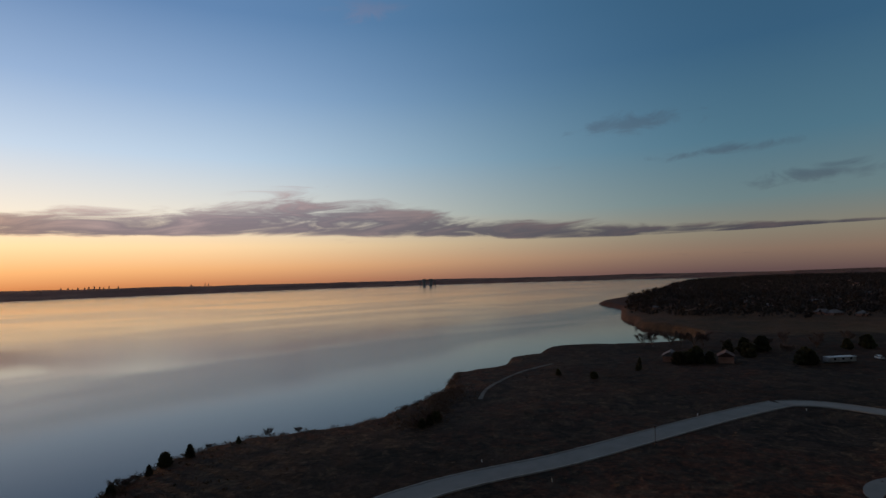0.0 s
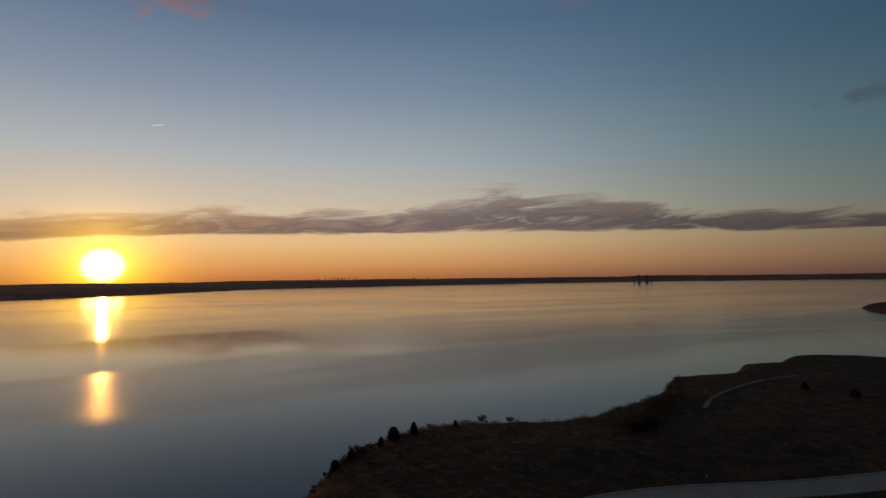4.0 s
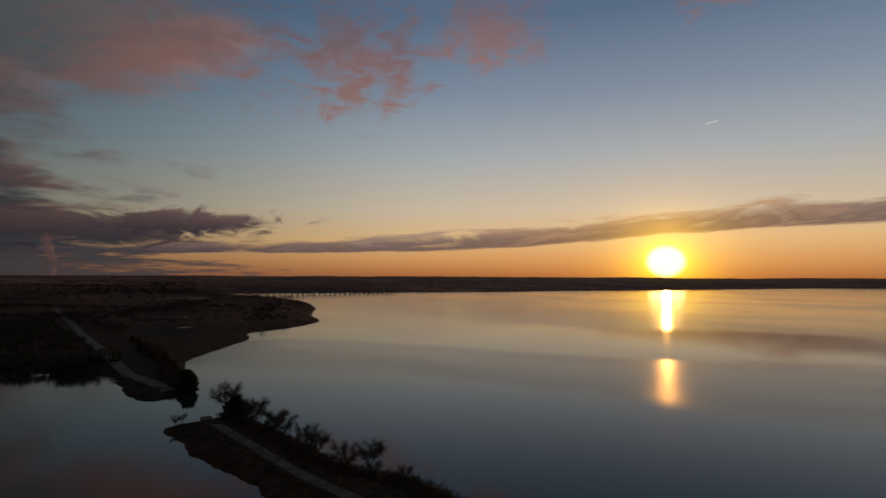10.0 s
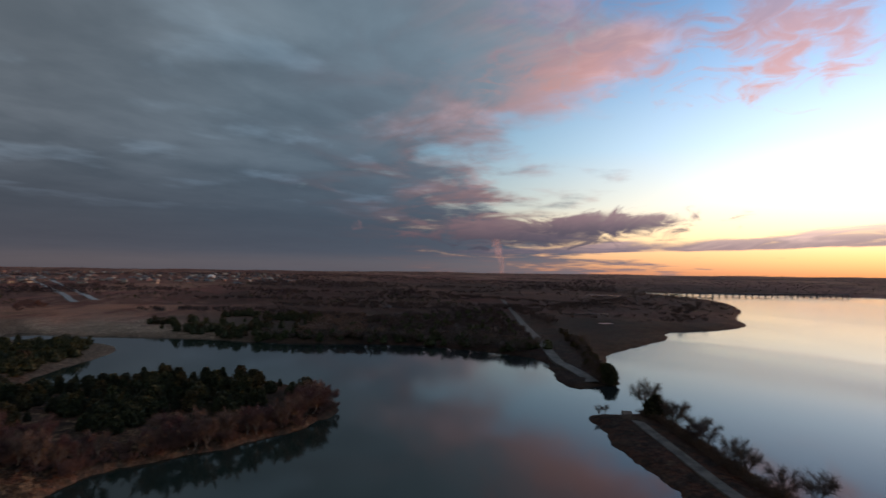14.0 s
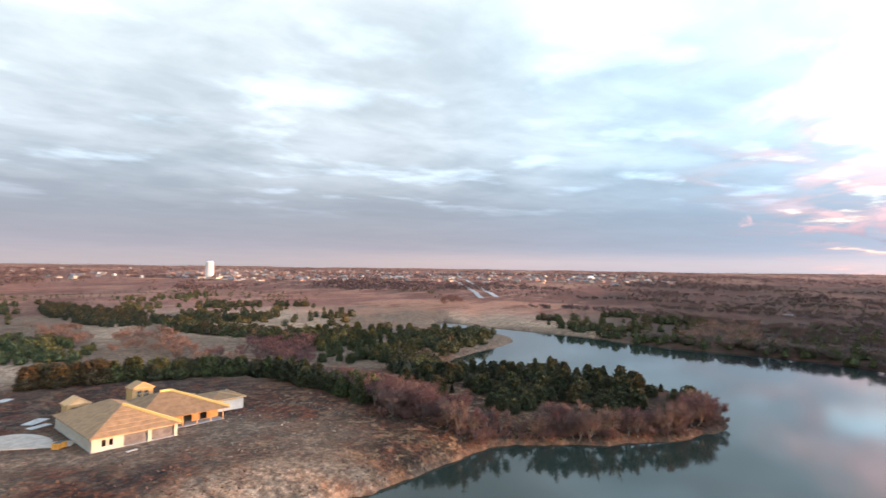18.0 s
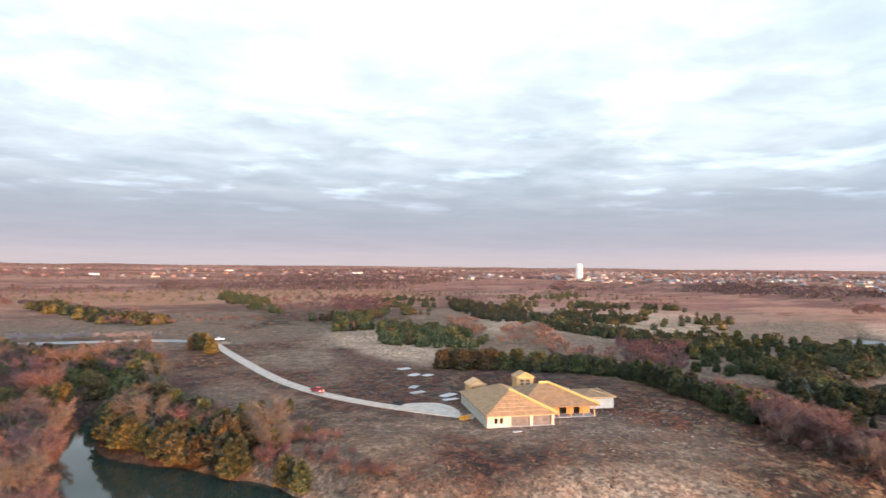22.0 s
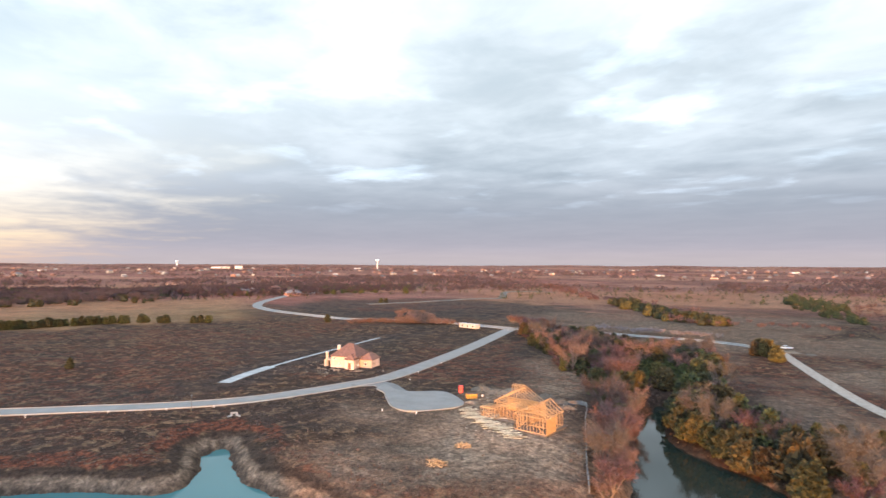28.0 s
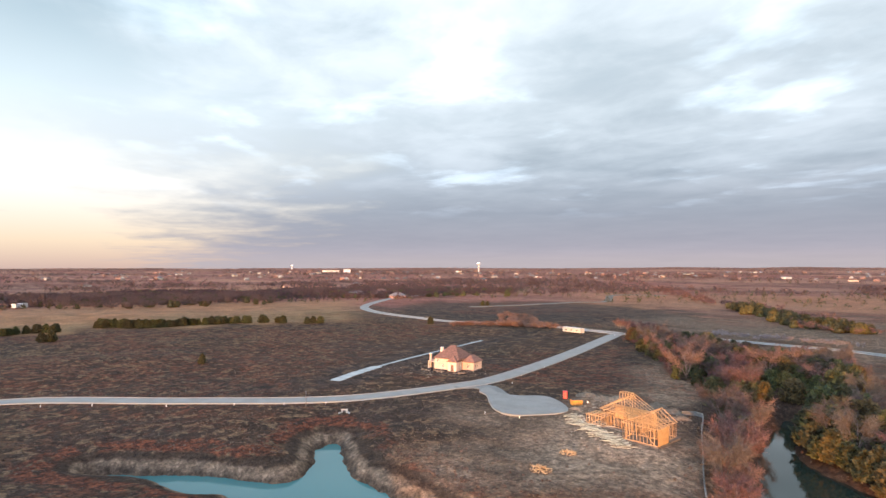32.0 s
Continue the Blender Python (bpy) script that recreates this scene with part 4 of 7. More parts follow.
def bare_kind(seed, high, wide, mat, twigs=560, fine=0.055):
    """A leafless broadleaf tree: trunk, forking limbs, and a haze of twigs."""
    rng = np.random.default_rng(seed)
    bm = bmesh.new()
    tips = []
    fork = high * rng.uniform(0.06, 0.15)
    lean = rng.normal(0, 0.05, 2) * high
    top = Vector((lean[0], lean[1], fork))
    tube(bm, (0, 0, -0.3), top, high * 0.022 + 0.04, high * 0.017, 6, False)
    limbs = int(rng.integers(4, 7))
    for i in range(limbs):
        a = 2 * math.pi * (i + rng.uniform(-0.3, 0.3)) / limbs
        spread = wide / 2 * rng.uniform(0.3, 0.75)
        p = top
        q = p + Vector((math.cos(a) * spread * 0.55, math.sin(a) * spread * 0.55, high * rng.uniform(0.26, 0.40)))
        r = q + Vector((math.cos(a + 0.4) * spread * 0.5, math.sin(a + 0.4) * spread * 0.5, high * rng.uniform(0.14, 0.28)))
        w = high * 0.0145
        tube(bm, p, q, w, w * 0.7, 5, False)
        tube(bm, q, r, w * 0.7, w * 0.3, 4, False)
        tips.append((q, r))
        for j in range(5):
            s = p.lerp(q, rng.uniform(0.4, 1.0)) if j < 2 else q.lerp(r, rng.uniform(0.0, 0.8))
            b_ = a + rng.uniform(-1.4, 1.4)
            e = s + Vector((math.cos(b_), math.sin(b_), rng.uniform(0.25, 1.1))) * (wide * rng.uniform(0.12, 0.24))
            tube(bm, s, e, w * 0.35, w * 0.12, 3, False)
            tips.append((s, e))
    thing = new("bare_tree")
    part("trunk", bm, BARK_DARK if mat == TWIG_DARK else BARK, thing, "forking trunk and limbs")
    pick = rng.integers(0, len(tips), twigs)
    start = np.array([tips[i][0].lerp(tips[i][1], float(rng.uniform(0.1, 1.0))) for i in pick])
    way = np.array([(tips[i][1] - tips[i][0]).normalized() for i in pick]) + rng.normal(0, 0.75, (twigs, 3))
    way[:, 2] += 0.15
    way /= np.linalg.norm(way, axis=1)[:, None]
    end = start + way * (wide * rng.uniform(0.07, 0.2, twigs))[:, None]
    s = np.cross(way, rng.normal(0, 1, way.shape))
    s /= np.linalg.norm(s, axis=1)[:, None]
    k = fine * high / 9
    main = np.stack([start - s * k, start + s * k, end], 1)
    side = []
    for f in (0.35, 0.6, 0.85):
        o = start + (end - start) * f
        d = way + rng.normal(0, 0.7, way.shape)
        d /= np.linalg.norm(d, axis=1)[:, None]
        side.append(np.stack([o - s * k * 0.8, o + s * k * 0.8, o + d * (wide * rng.uniform(0.05, 0.11, twigs))[:, None]], 1))
    crown = new("crown", triangles(np.concatenate([main, *side]), mat, "crown"))
    crown.parent = thing
    crown["label"] = "bare reddish-brown twigs"
    return thing


def plant(kinds, points, low, high, seed, inland=0.6):
    """Copies of some kinds of tree on these points, each turned and sized a little differently."""
    rnd = random.Random(seed)
    points = dry(points, inland)
    if not points:
        return
    p = np.array(points)
    z = height_of(p[:, 0], p[:, 1])
    for (x, y), h in zip(points, z):
        k = rnd.choice(kinds)
        s = rnd.uniform(low, high)
        ob = copy_thing(k, pose(0, 0, 0))
        ob.matrix_basis = pose(x, y, float(h) - 0.05, rnd.uniform(-3, 3), rnd.uniform(-3, 3), rnd.uniform(0, 360)) @ Matrix.Diagonal((s * rnd.uniform(0.9, 1.12), s * rnd.uniform(0.9, 1.12), s, 1))


def thicket(name, kinds, points, low, high, seed, label, inland=0.6, sink=0.0):
    """Trees too many to tell apart: the crowns of some kinds joined into one mesh."""
    rng = np.random.default_rng(seed)
    points = dry(points, inland)
    p = np.array(points)
    z = height_of(p[:, 0], p[:, 1])
    by = {}
    for (x, y), h in zip(points, z):
        k = kinds[int(rng.integers(len(kinds)))]
        me = k.children[0].data if k.children[0].name.startswith("crown") else k.children[1].data
        co = np.empty(len(me.vertices) * 3, np.float32)
        me.vertices.foreach_get("co", co)
        a, s = rng.uniform(0, 2 * np.pi), rng.uniform(low, high)
        co = co.reshape(-1, 3) * s
        by.setdefault(me.materials[0], []).append(np.stack([x + co[:, 0] * np.cos(a) - co[:, 1] * np.sin(a), y + co[:, 0] * np.sin(a) + co[:, 1] * np.cos(a), h + co[:, 2] - sink * s], 1))
    for mat, lots in by.items():
        tagged(new(name, triangles(np.concatenate(lots).reshape(-1, 3, 3), mat, name)), label, "thicket", kind="stuff")


cedars = [tagged(cedar_kind(i, 5.6, w, CEDAR, 300, q), "dark green eastern redcedar with dense ragged crown", "cedar tree", "cedar trees on the shore")
          for i, (w, q) in enumerate(((3.6, 0.6), (5.0, 1.3), (4.4, 1.0), (5.6, 1.5)))]
rusts = [tagged(cedar_kind(i + 10, 5.6, w, CEDAR_SUN_RUST, 300, 1.3), "olive redcedar, rust and low-sun warmth put into its colour", "cedar tree", "cedar trees on the shore") for i, w in enumerate((4.4, 5.2))]
bares = [tagged(bare_kind(i + 20, 9.0, w, TWIG, 800, 0.042), "leafless tree with reddish-brown twigs", "tree", "bare trees on the shore") for i, w in enumerate((7.0, 8.5, 9.5, 6.0, 8.0))]
darks = [tagged(bare_kind(i + 30, 9.0, w, TWIG_DARK, 900, 0.032), "leafless dark-twigged tree beside the water", "tree", "bare trees on the causeway") for i, w in enumerate((7.5, 9.5, 8.5))]

shrubs = [tagged(bare_kind(i + 40, 2.6, w, TWIG_DARK, 420, 0.16), "low dark leafless shrub on the bluff", "shrub", "shrubs on the bluff") for i, w in enumerate((3.6, 4.4, 3.2))]
LO_SHRUB = [bare_kind(i + 50, 1.8, w, BRUSH, 90, 0.10) for i, w in enumerate((2.6, 3.2, 2.4))]
LO_CEDAR = [cedar_kind(i + 60, 5.6, w, CEDAR, 120, q) for i, (w, q) in enumerate(((4.8, 1.2), (6.0, 1.6), (5.2, 1.0)))]
LO_RUST = [cedar_kind(i + 70, 5.6, 5.6, CEDAR_SUN_RUST, 120, 1.5) for i in range(2)]
LO_BARE = [bare_kind(i + 80, 8.0, w, TWIG, 150, 0.15) for i, w in enumerate((8.0, 9.5, 7.0))]
LO_FAR = [bare_kind(i + 90, 8.0, w, TWIG_FAR, 130, 0.17) for i, w in enumerate((9.0, 10.0, 8.0))]
LO_PALE = [bare_kind(i + 99, 5.0, w, TWIG_PALE, 150, 0.2) for i, w in enumerate((7.0, 8.0))]
LO_DARK = [bare_kind(i + 95, 7.0, w, TWIG_DARK, 150, 0.17) for i, w in enumerate((8.0, 9.0))]
# the bluff over the lake
BLUFF = [(11, 121), (16, 129), (24, 139), (38, 148), (52, 151), (80, 144), (112, 157), (133, 166), (154, 187)]
plant(cedars[:2], [(35, 142), (29, 139)], 0.45, 0.58, 1)
plant(cedars[:2], [(47, 144), (25, 135), (17, 128), (13, 124)], 0.3, 0.45, 2)
plant(shrubs, [(30, 140), (22, 132), (20, 130), (15, 126), (11, 121), (18, 132), (40, 145), (56, 148), (64, 147)], 0.45, 0.85, 102, 0.4)
plant(shrubs, [(20, 131), (97, 143)], 0.45, 0.6, 3, 2.5)
thicket("bluff_scrub", LO_SHRUB, beside(BLUFF, 0.26, 1.3, 92) + beside([(84, 126), (93, 128), (105, 138), (118, 150), (130, 160)], 0.14, 3.0, 93), 0.45, 1.0, 94, "low reddish-brown scrub along the bluff's edge", 0.8, 0.5)
thicket("causeway_scrub", LO_SHRUB, beside([(-158, 101), (-146, 100), (-121, 95), (-100, 90), (-78, 92), (-50, 83), (-25, 86)], 0.22, 1.2, 95) + beside([(-202, 113), (-230, 122), (-260, 136), (-300, 152), (-340, 168)], 0.3, 1.8, 96), 0.8, 1.9, 97, "reddish-brown scrub on the lake side of the causeways", 0.3, 0.5)
plant(cedars[2:], [(91, 123), (95, 125), (88, 122)], 0.4, 0.55, 4)
plant(cedars, [(174, 148), (177, 133), (207, 133), (203, 131), (228, 146), (223, 143)], 0.32, 0.5, 5)
plant(darks, [(275, 168), (271, 171), (288, 152), (293, 149), (283, 156)], 1.0, 1.2, 6)
plant(cedars[1:], [(242, 126), (246, 130), (239, 129), (245, 122), (235, 131), (276, 119), (284, 132), (290, 127), (296, 121), (272, 92), (276, 95), (268, 90), (266, 93), (330, 95), (338, 88), (345, 92)], 0.9, 1.35, 7)
plant(darks, [(291, 137), (299, 130), (305, 122), (281, 104), (318, 104), (325, 122), (338, 110), (352, 101)], 0.7, 1.0, 8)
# causeways
plant(darks, [(-159, 102), (-162, 101)], 1.25, 1.45, 9, 0.2)
plant(cedars[1:], [(-156, 103), (-154, 102), (-151, 101)], 1.0, 1.25, 10, 0.2)
plant(darks, [(-141, 100), (-121, 95), (-139, 99), (-126, 96), (-104, 92), (-93, 90), (-86, 91)], 0.8, 1.1, 11, 0.2)
plant(darks, [(-162, 90), (-160, 87), (-106, 91), (-84, 90), (-77, 92), (-130, 97), (-115, 94)], 0.3, 0.5, 13, 0.1)
plant(cedars + rusts, beside([(-201, 115), (-210, 118), (-224, 124)], 1.8, 1.0, 14), 0.7, 1.05, 14, 0.3)
plant(darks + rusts, beside([(-226, 124), (-250, 132), (-290, 146), (-333, 160), (-380, 175)], 5, 2.0, 15), 0.4, 0.65, 15)
# wooded point across the cove
thicket("cedar_thicket", cedars * 2 + rusts, scatter([(-172, -96), (-206, -96), (-238, -74), (-240, -45), (-232, -20), (-214, -8), (-198, 1), (-178, -8), (-163, -26), (-153, -45), (-162, -70)], 90, 3.8, 16), 0.7, 1.1, 16, "tall dark redcedars on the wooded point", 2)
thicket("cedar_thicket", cedars, scatter([(-182, -96), (-206, -96), (-238, -74), (-240, -45), (-232, -20), (-214, -8), (-178, -10), (-165, -35), (-165, -70)], 80, 3.4, 116), 0.45, 0.9, 116, "dense dark redcedars on the wooded point", 2)
plant(bares, beside([(-131, -76), (-137, -66), (-132, -52), (-140, -44), (-147, -33), (-154, -20), (-164, -8), (-176, 0), (-188, 5)], 2.0, 1.6, 17), 0.75, 1.1, 17, 1)
plant(bares, scatter([(-131, -76), (-150, -108), (-168, -122), (-164, -95), (-146, -66)], 26, 4, 18), 0.7, 1.0, 18)
plant(cedars, beside([(-110, -187), (-118, -182), (-144, -172), (-158, -168), (-164, -150), (-160, -130), (-152, -108), (-135, -84)], 4.2, 2.2, 19), 0.95, 1.45, 19)
thicket("cedar_thicket", cedars, beside([(-110, -189), (-118, -185), (-144, -175), (-160, -170), (-167, -150), (-163, -130), (-155, -110)], 1.9, 3.2, 119), 0.7, 1.25, 119, "dense row of redcedars behind the unfinished house")
plant(rusts, beside([(-106, -187), (-112, -184), (-122, -178)], 2.6, 1.4, 20), 1.2, 1.5, 20)
thicket("cedar_thicket", cedars + cedars + rusts, scatter([(-205, -150), (-215, -124), (-250, -119), (-300, -113), (-345, -124), (-345, -160), (-280, -215), (-244, -236)], 150, 3.6, 21), 0.7, 1.05, 21, "olive and dark redcedars behind the inlet", 2)
plant(bares, scatter([(-165, -175), (-205, -160), (-215, -185), (-190, -215), (-165, -200)], 22, 5, 22), 0.7, 1.0, 22)
thicket("bare_thicket", bares, beside([(-131, -76), (-137, -66), (-132, -52), (-140, -44), (-147, -33), (-154, -20), (-164, -8), (-176, 0), (-188, 5)], 0.9, 2.0, 217), 0.3, 0.6, 217, "reddish leafless brush along the cove", 0.8, 2.0)
thicket("bare_thicket", bares, scatter([(-131, -70), (-150, -108), (-168, -122), (-164, -95), (-146, -60)], 60, 2, 218), 0.35, 0.65, 218, "reddish leafless brush along the cove", 0.8, 2.0)
# creek
WEST_BANK = [(3, -160), (-8, -144), (-24, -122), (-29, -110), (-32, -117), (-27, -132), (-18, -148), (-8, -168), (-8, -230), (0, -262), (40, -302), (62, -302), (32, -250), (8, -195)]
EAST_BANK = [(13, -152), (15, -125), (15, -106), (17, -108), (19.5, -128), (22, -150), (26, -168), (34, -195), (47, -215), (68, -262), (94, -305), (80, -318), (50, -285), (27, -240), (14, -190)]
plant(cedars + cedars[:2] + rusts * 2, scatter(WEST_BANK, 84, 2.9, 23), 0.9, 1.6, 23, 1.2)
plant(cedars + rusts, beside([(-30, -108), (-25, -118), (-16, -129), (-6, -142), (2, -151), (4, -165), (5, -185)], 2.4, 1.3, 123), 0.9, 1.35, 123, 0.6)
# dark-twigged kinds mixed in, their colour standing for the creek's inner shade
plant(bares + darks * 2, scatter(WEST_BANK, 22, 4.2, 24), 1.0, 1.6, 24, 1.0)
plant(bares + darks * 2, scatter(EAST_BANK, 46, 3.0, 25), 0.95, 1.55, 25, 0.8)
plant(rusts + cedars * 2, [q for q in scatter(EAST_BANK, 48, 3.2, 26) if q[1] < -146], 0.8, 1.3, 26, 2.0)
thicket("cedar_thicket", cedars, scatter([(6, -196), (18, -196), (30, -230), (60, -290), (76, -305), (44, -296), (14, -250), (-2, -220)], 60, 2.6, 228), 0.6, 1.0, 228, "dark redcedars in the creek bed", 1.0)
plant(bares, beside([(15.5, -106), (16, -125), (18, -145), (20, -162)], 3.0, 0.5, 229), 0.6, 1.05, 229, 0.6)
thicket("bare_thicket", bares + darks, scatter(EAST_BANK, 80, 1.2, 226), 0.3, 0.6, 226, "reddish leafless brush beside the creek", 0.4, 2.0)
thicket("bare_thicket", bares, beside([(-44, -100), (-40, -112), (-36, -126), (-28, -140), (-24, -152)], 1.3, 2.2, 227), 0.3, 0.5, 227, "reddish leafless brush beside the creek", 0.6, 2.0)
plant(rusts, [(-27, -288), (-29, -283), (-31, -268), (-25, -285)], 1.0, 1.4, 27)
plant(cedars, [(-19, -161), (-26, -156), (-31, -157), (-38, -154), (-36, -129)], 0.5, 0.7, 28)
# fields
plant(cedars[1:], beside([(397, -173), (383, -190), (369, -208), (360, -228), (354, -246)], 1.9, 1.2, 29), 0.8, 1.1, 29)
plant(cedars[1:], [(347, -251), (344, -252), (336, -257), (333, -258), (323, -261), (319, -262), (303, -270), (297, -277), (301, -274), (401, -124), (404, -131), (401, -141), (397, -150), (394, -147), (402, -127), (403, -136), (399, -145), (345, -250), (334, -256), (321, -263), (352, -126), (350, -130), (228, -315), (296, -511), (300, -508)], 0.75, 1.05, 30)
plant(cedars[:2], [(214, -134)], 0.7, 0.75, 31)
thicket("bare_thicket", bares, beside([(208, -314), (180, -328), (155, -341), (146, -344)], 0.9, 2.2, 32), 0.4, 0.65, 32, "rusty leafless hedge beside the street", 0.6, 2.0)
plant(bares, beside([(116, -370), (104, -360), (93, -348), (84, -330)], 2.6, 3.0, 33), 0.65, 0.95, 33)
ORIGINALS = cedars + rusts + bares + darks + shrubs
for k, (x, y) in zip(ORIGINALS, [(-190, -60), (-200, -40), (-210, -55), (-185, -35), (-10, -160), (-14, -150), (19, -142), (16, -122), (21, -160), (30, -200), (-26, -118), (-110, 94), (280, 160), (-128, 97), (95, 129), (101, 134), (88, 125)]):
    k.matrix_basis = pose(x, y, float(height_of([x], [y])[0]) - 0.05)


def woods(name, points, mat, low, high, seed, label, blades=7, slim=0.55):
    """Far trees, joined: each a ragged clump of pointed sprays."""
    rng = np.random.default_rng(seed)
    p = np.array(points, float)
    p = p[shore(p[:, 0], p[:, 1]) > 2]
    z = height_of(p[:, 0], p[:, 1])
    n = len(p)
    h = rng.uniform(low, high, n)
    k = blades * 2
    t = rng.uniform(0.05, 0.9, (n, k))
    a = rng.uniform(0, 2 * np.pi, (n, k))
    r = (h[:, None] * slim / 2) * (1 - 0.75 * t) * rng.uniform(0.5, 1.0, (n, k))
    c = np.stack([p[:, :1] + r * np.cos(a), p[:, 1:] + r * np.sin(a), z[:, None] + t * h[:, None] * 0.9], -1).reshape(-1, 3)
    o = np.stack([np.cos(a), np.sin(a), np.full_like(a, 0.9)], -1).reshape(-1, 3)
    size = np.repeat(h * 0.2, k)
    ob = new(name, triangles(sprays(c, o, size, rng, 2), mat, name))
    return tagged(ob, label, "woods", kind="stuff")


def wild(n, r0, r1, a0, a1, seed, keep):
    """Points over a sector of land, kept by a density."""
    rng = np.random.default_rng(seed)
    r = np.exp(rng.uniform(math.log(r0), math.log(r1), n))
    a = np.radians(rng.uniform(a0, a1, n))
    x, y = -r * np.sin(a), r * np.cos(a)
    good = rng.uniform(0, 1, n) < keep(x, y, r)
    good &= roads(x, y) > 6
    return np.stack([x, y], 1)[good]


def belts(x, y, r):
    """Hedges and woods: ridges of stretched noise."""
    u, v = 0.8 * x + 0.6 * y, -0.6 * x + 0.8 * y
    ridge = 1 - np.abs(vnoise(u / 2.6, v, 130, 41)) * 7
    patch = smooth(vnoise(u / 2, v, 240, 42) + 0.4 * vnoise(x, y, 70, 43), 0.12, 0.3)
    return np.clip(np.maximum(ridge, patch * 0.9), 0.012, 1)


PALE_SPOT = beside([(56, -358), (40, -352), (24, -350), (8, -345), (-4, -340)], 1.6, 4.0, 264)
clumpy = lambda x, y, r: np.clip(smooth(vnoise(x, y, 45, 44) + 0.6 * vnoise(x, y, 17, 45), -0.1, 0.45), 0.06, 1)
mid = lambda poly, n, g, s: np.array(scatter(poly, n, g, s))
def thinned(points, seed):
    p = np.array(points)
    return [tuple(q) for q in p[np.random.default_rng(seed).uniform(0, 1, len(p)) < clumpy(p[:, 0], p[:, 1], 0)]]


BELTS = [([(-141, -340), (-171, -304), (-165, -248), (-144, -223), (-113, -271)], 120, 53, 3.2, False), ([(-134, -411), (-149, -393), (-133, -322), (-105, -321)], 70, 54, 3.2, False),
         ([(-246, -583), (-320, -602), (-210, -384), (-193, -382), (-184, -435)], 170, 55, 3.2, True), ([(-333, -591), (-305, -450), (-300, -391), (-232, -300), (-231, -340), (-253, -440)], 170, 56, 3.2, False),
         ([(-302, -388), (-408, -427), (-446, -348), (-394, -262), (-252, -167), (-244, -190), (-237, -227), (-237, -258), (-242, -307)], 900, 57, 3.0, True), ([(-252, -170), (-236, -227), (-241, -300), (-262, -312), (-262, -235), (-275, -185)], 120, 58, 3.4, False),
         ([(-396, -586), (-597, -627), (-408, -427), (-304, -386), (-305, -450)], 150, 61, 5.0, True), ([(-313, -207), (-330, -188), (-310, -142), (-301, -95), (-257, -83), (-242, -107), (-216, -143)], 240, 62, 3.4, True),
         ([(-218, -122), (-225, -105), (-202, -94), (-191, -109)], 34, 63, 2.6, False), ([(-486, -134), (-473, -95), (-566, -80), (-513, -26), (-565, 7), (-319, 4), (-337, -15), (-342, -33), (-387, -68), (-416, -112)], 620, 64, 3.4, True),
         ([(-105, -816), (-129, -626), (-101, -444), (-81, -626)], 90, 65, 3.6, False), ([(-106, -400), (-175, -406), (-147, -329), (-110, -321)], 90, 66, 3.4, True)]
for poly, n, seed, apart, thin in BELTS:
    spots = scatter(poly, n, apart, seed)
    thicket("cedar_thicket", LO_CEDAR * 3 + LO_RUST, thinned(spots, 5) if thin else spots, 0.55, 1.15, seed, "thicket of dark redcedars on pale grass", 2)
BARE_BELTS = [([(-203, -625), (-246, -583), (-184, -435), (-148, -453)], 130, 67), ([(-195, -276), (-237, -293), (-196, -222), (-170, -210), (-160, -233)], 60, 68), ([(-224, -214), (-253, -194), (-196, -150), (-197, -188)], 70, 69),
              ([(-199, -355), (-213, -339), (-179, -268), (-165, -248), (-171, -304)], 46, 70), ([(-425, -7), (-514, 20), (-535, 45), (-309, 26), (-298, 4), (-340, -12)], 190, 71), ([(-660, -300), (-720, -310), (-596, -245), (-520, -238)], 60, 72),
              ([(-141, -665), (-279, -626), (-205, -459), (-115, -425), (-98, -444)], 150, 73), ([(30, -535), (-9, -510), (-18, -413), (20, -400)], 50, 74), ([(212, -384), (196, -385), (150, -340), (146, -318), (176, -318)], 70, 75)]
for poly, n, seed in BARE_BELTS:
    thicket("bare_thicket", LO_BARE, scatter(poly, n, 2.6, seed), 0.5, 0.95, seed, "rosy-brown leafless thicket among the cedars", 2)
thicket("cedar_thicket", LO_CEDAR, scatter([(-255, -113), (-300, -111), (-350, -120), (-362, -140), (-320, -146), (-262, -138)], 90, 2.6, 253), 0.6, 1.0, 254, "dark redcedars on a low finger of land", 1.5)
thicket("cedar_thicket", LO_CEDAR + LO_RUST, beside([(72, -592), (30, -500), (10, -446), (-24, -412)], 1.9, 6, 159), 0.9, 1.4, 160, "row of dark redcedars beyond the road")
thicket("bare_thicket", LO_BARE, beside([(227, -938), (150, -760), (108, -669), (40, -560)], 3.6, 7, 161), 0.7, 1.0, 162, "row of leafless reddish trees on the plain")
thicket("bare_thicket", LO_BARE, beside([(-5, -420), (-60, -400), (-110, -385)], 4, 9, 163), 0.5, 0.8, 164, "scattered leafless trees beyond the road")
thicket("shore_thicket", LO_DARK + LO_DARK + LO_CEDAR, beside([(-368, -25), (-360, 20), (-342, 60), (-314, 95), (-292, 112), (-305, 128)], 0.9, 8, 59), 0.55, 1.05, 60, "dark leafless trees and cedars along the far shore", 0.5)
thicket("shore_thicket", LO_DARK * 3 + LO_CEDAR, scatter([(-352, 60), (-300, 118), (-330, 132), (-420, 156), (-560, 190), (-520, 60), (-400, 20)], 420, 2.6, 159), 0.5, 0.95, 160, "dark leafless scrub and cedars on the flats across the cove", 1.5)
SPIT = [(-400, 300), (-490, 425), (-600, 525), (-769, 638), (-940, 700), (-1000, 620), (-820, 400), (-640, 270), (-450, 215)]
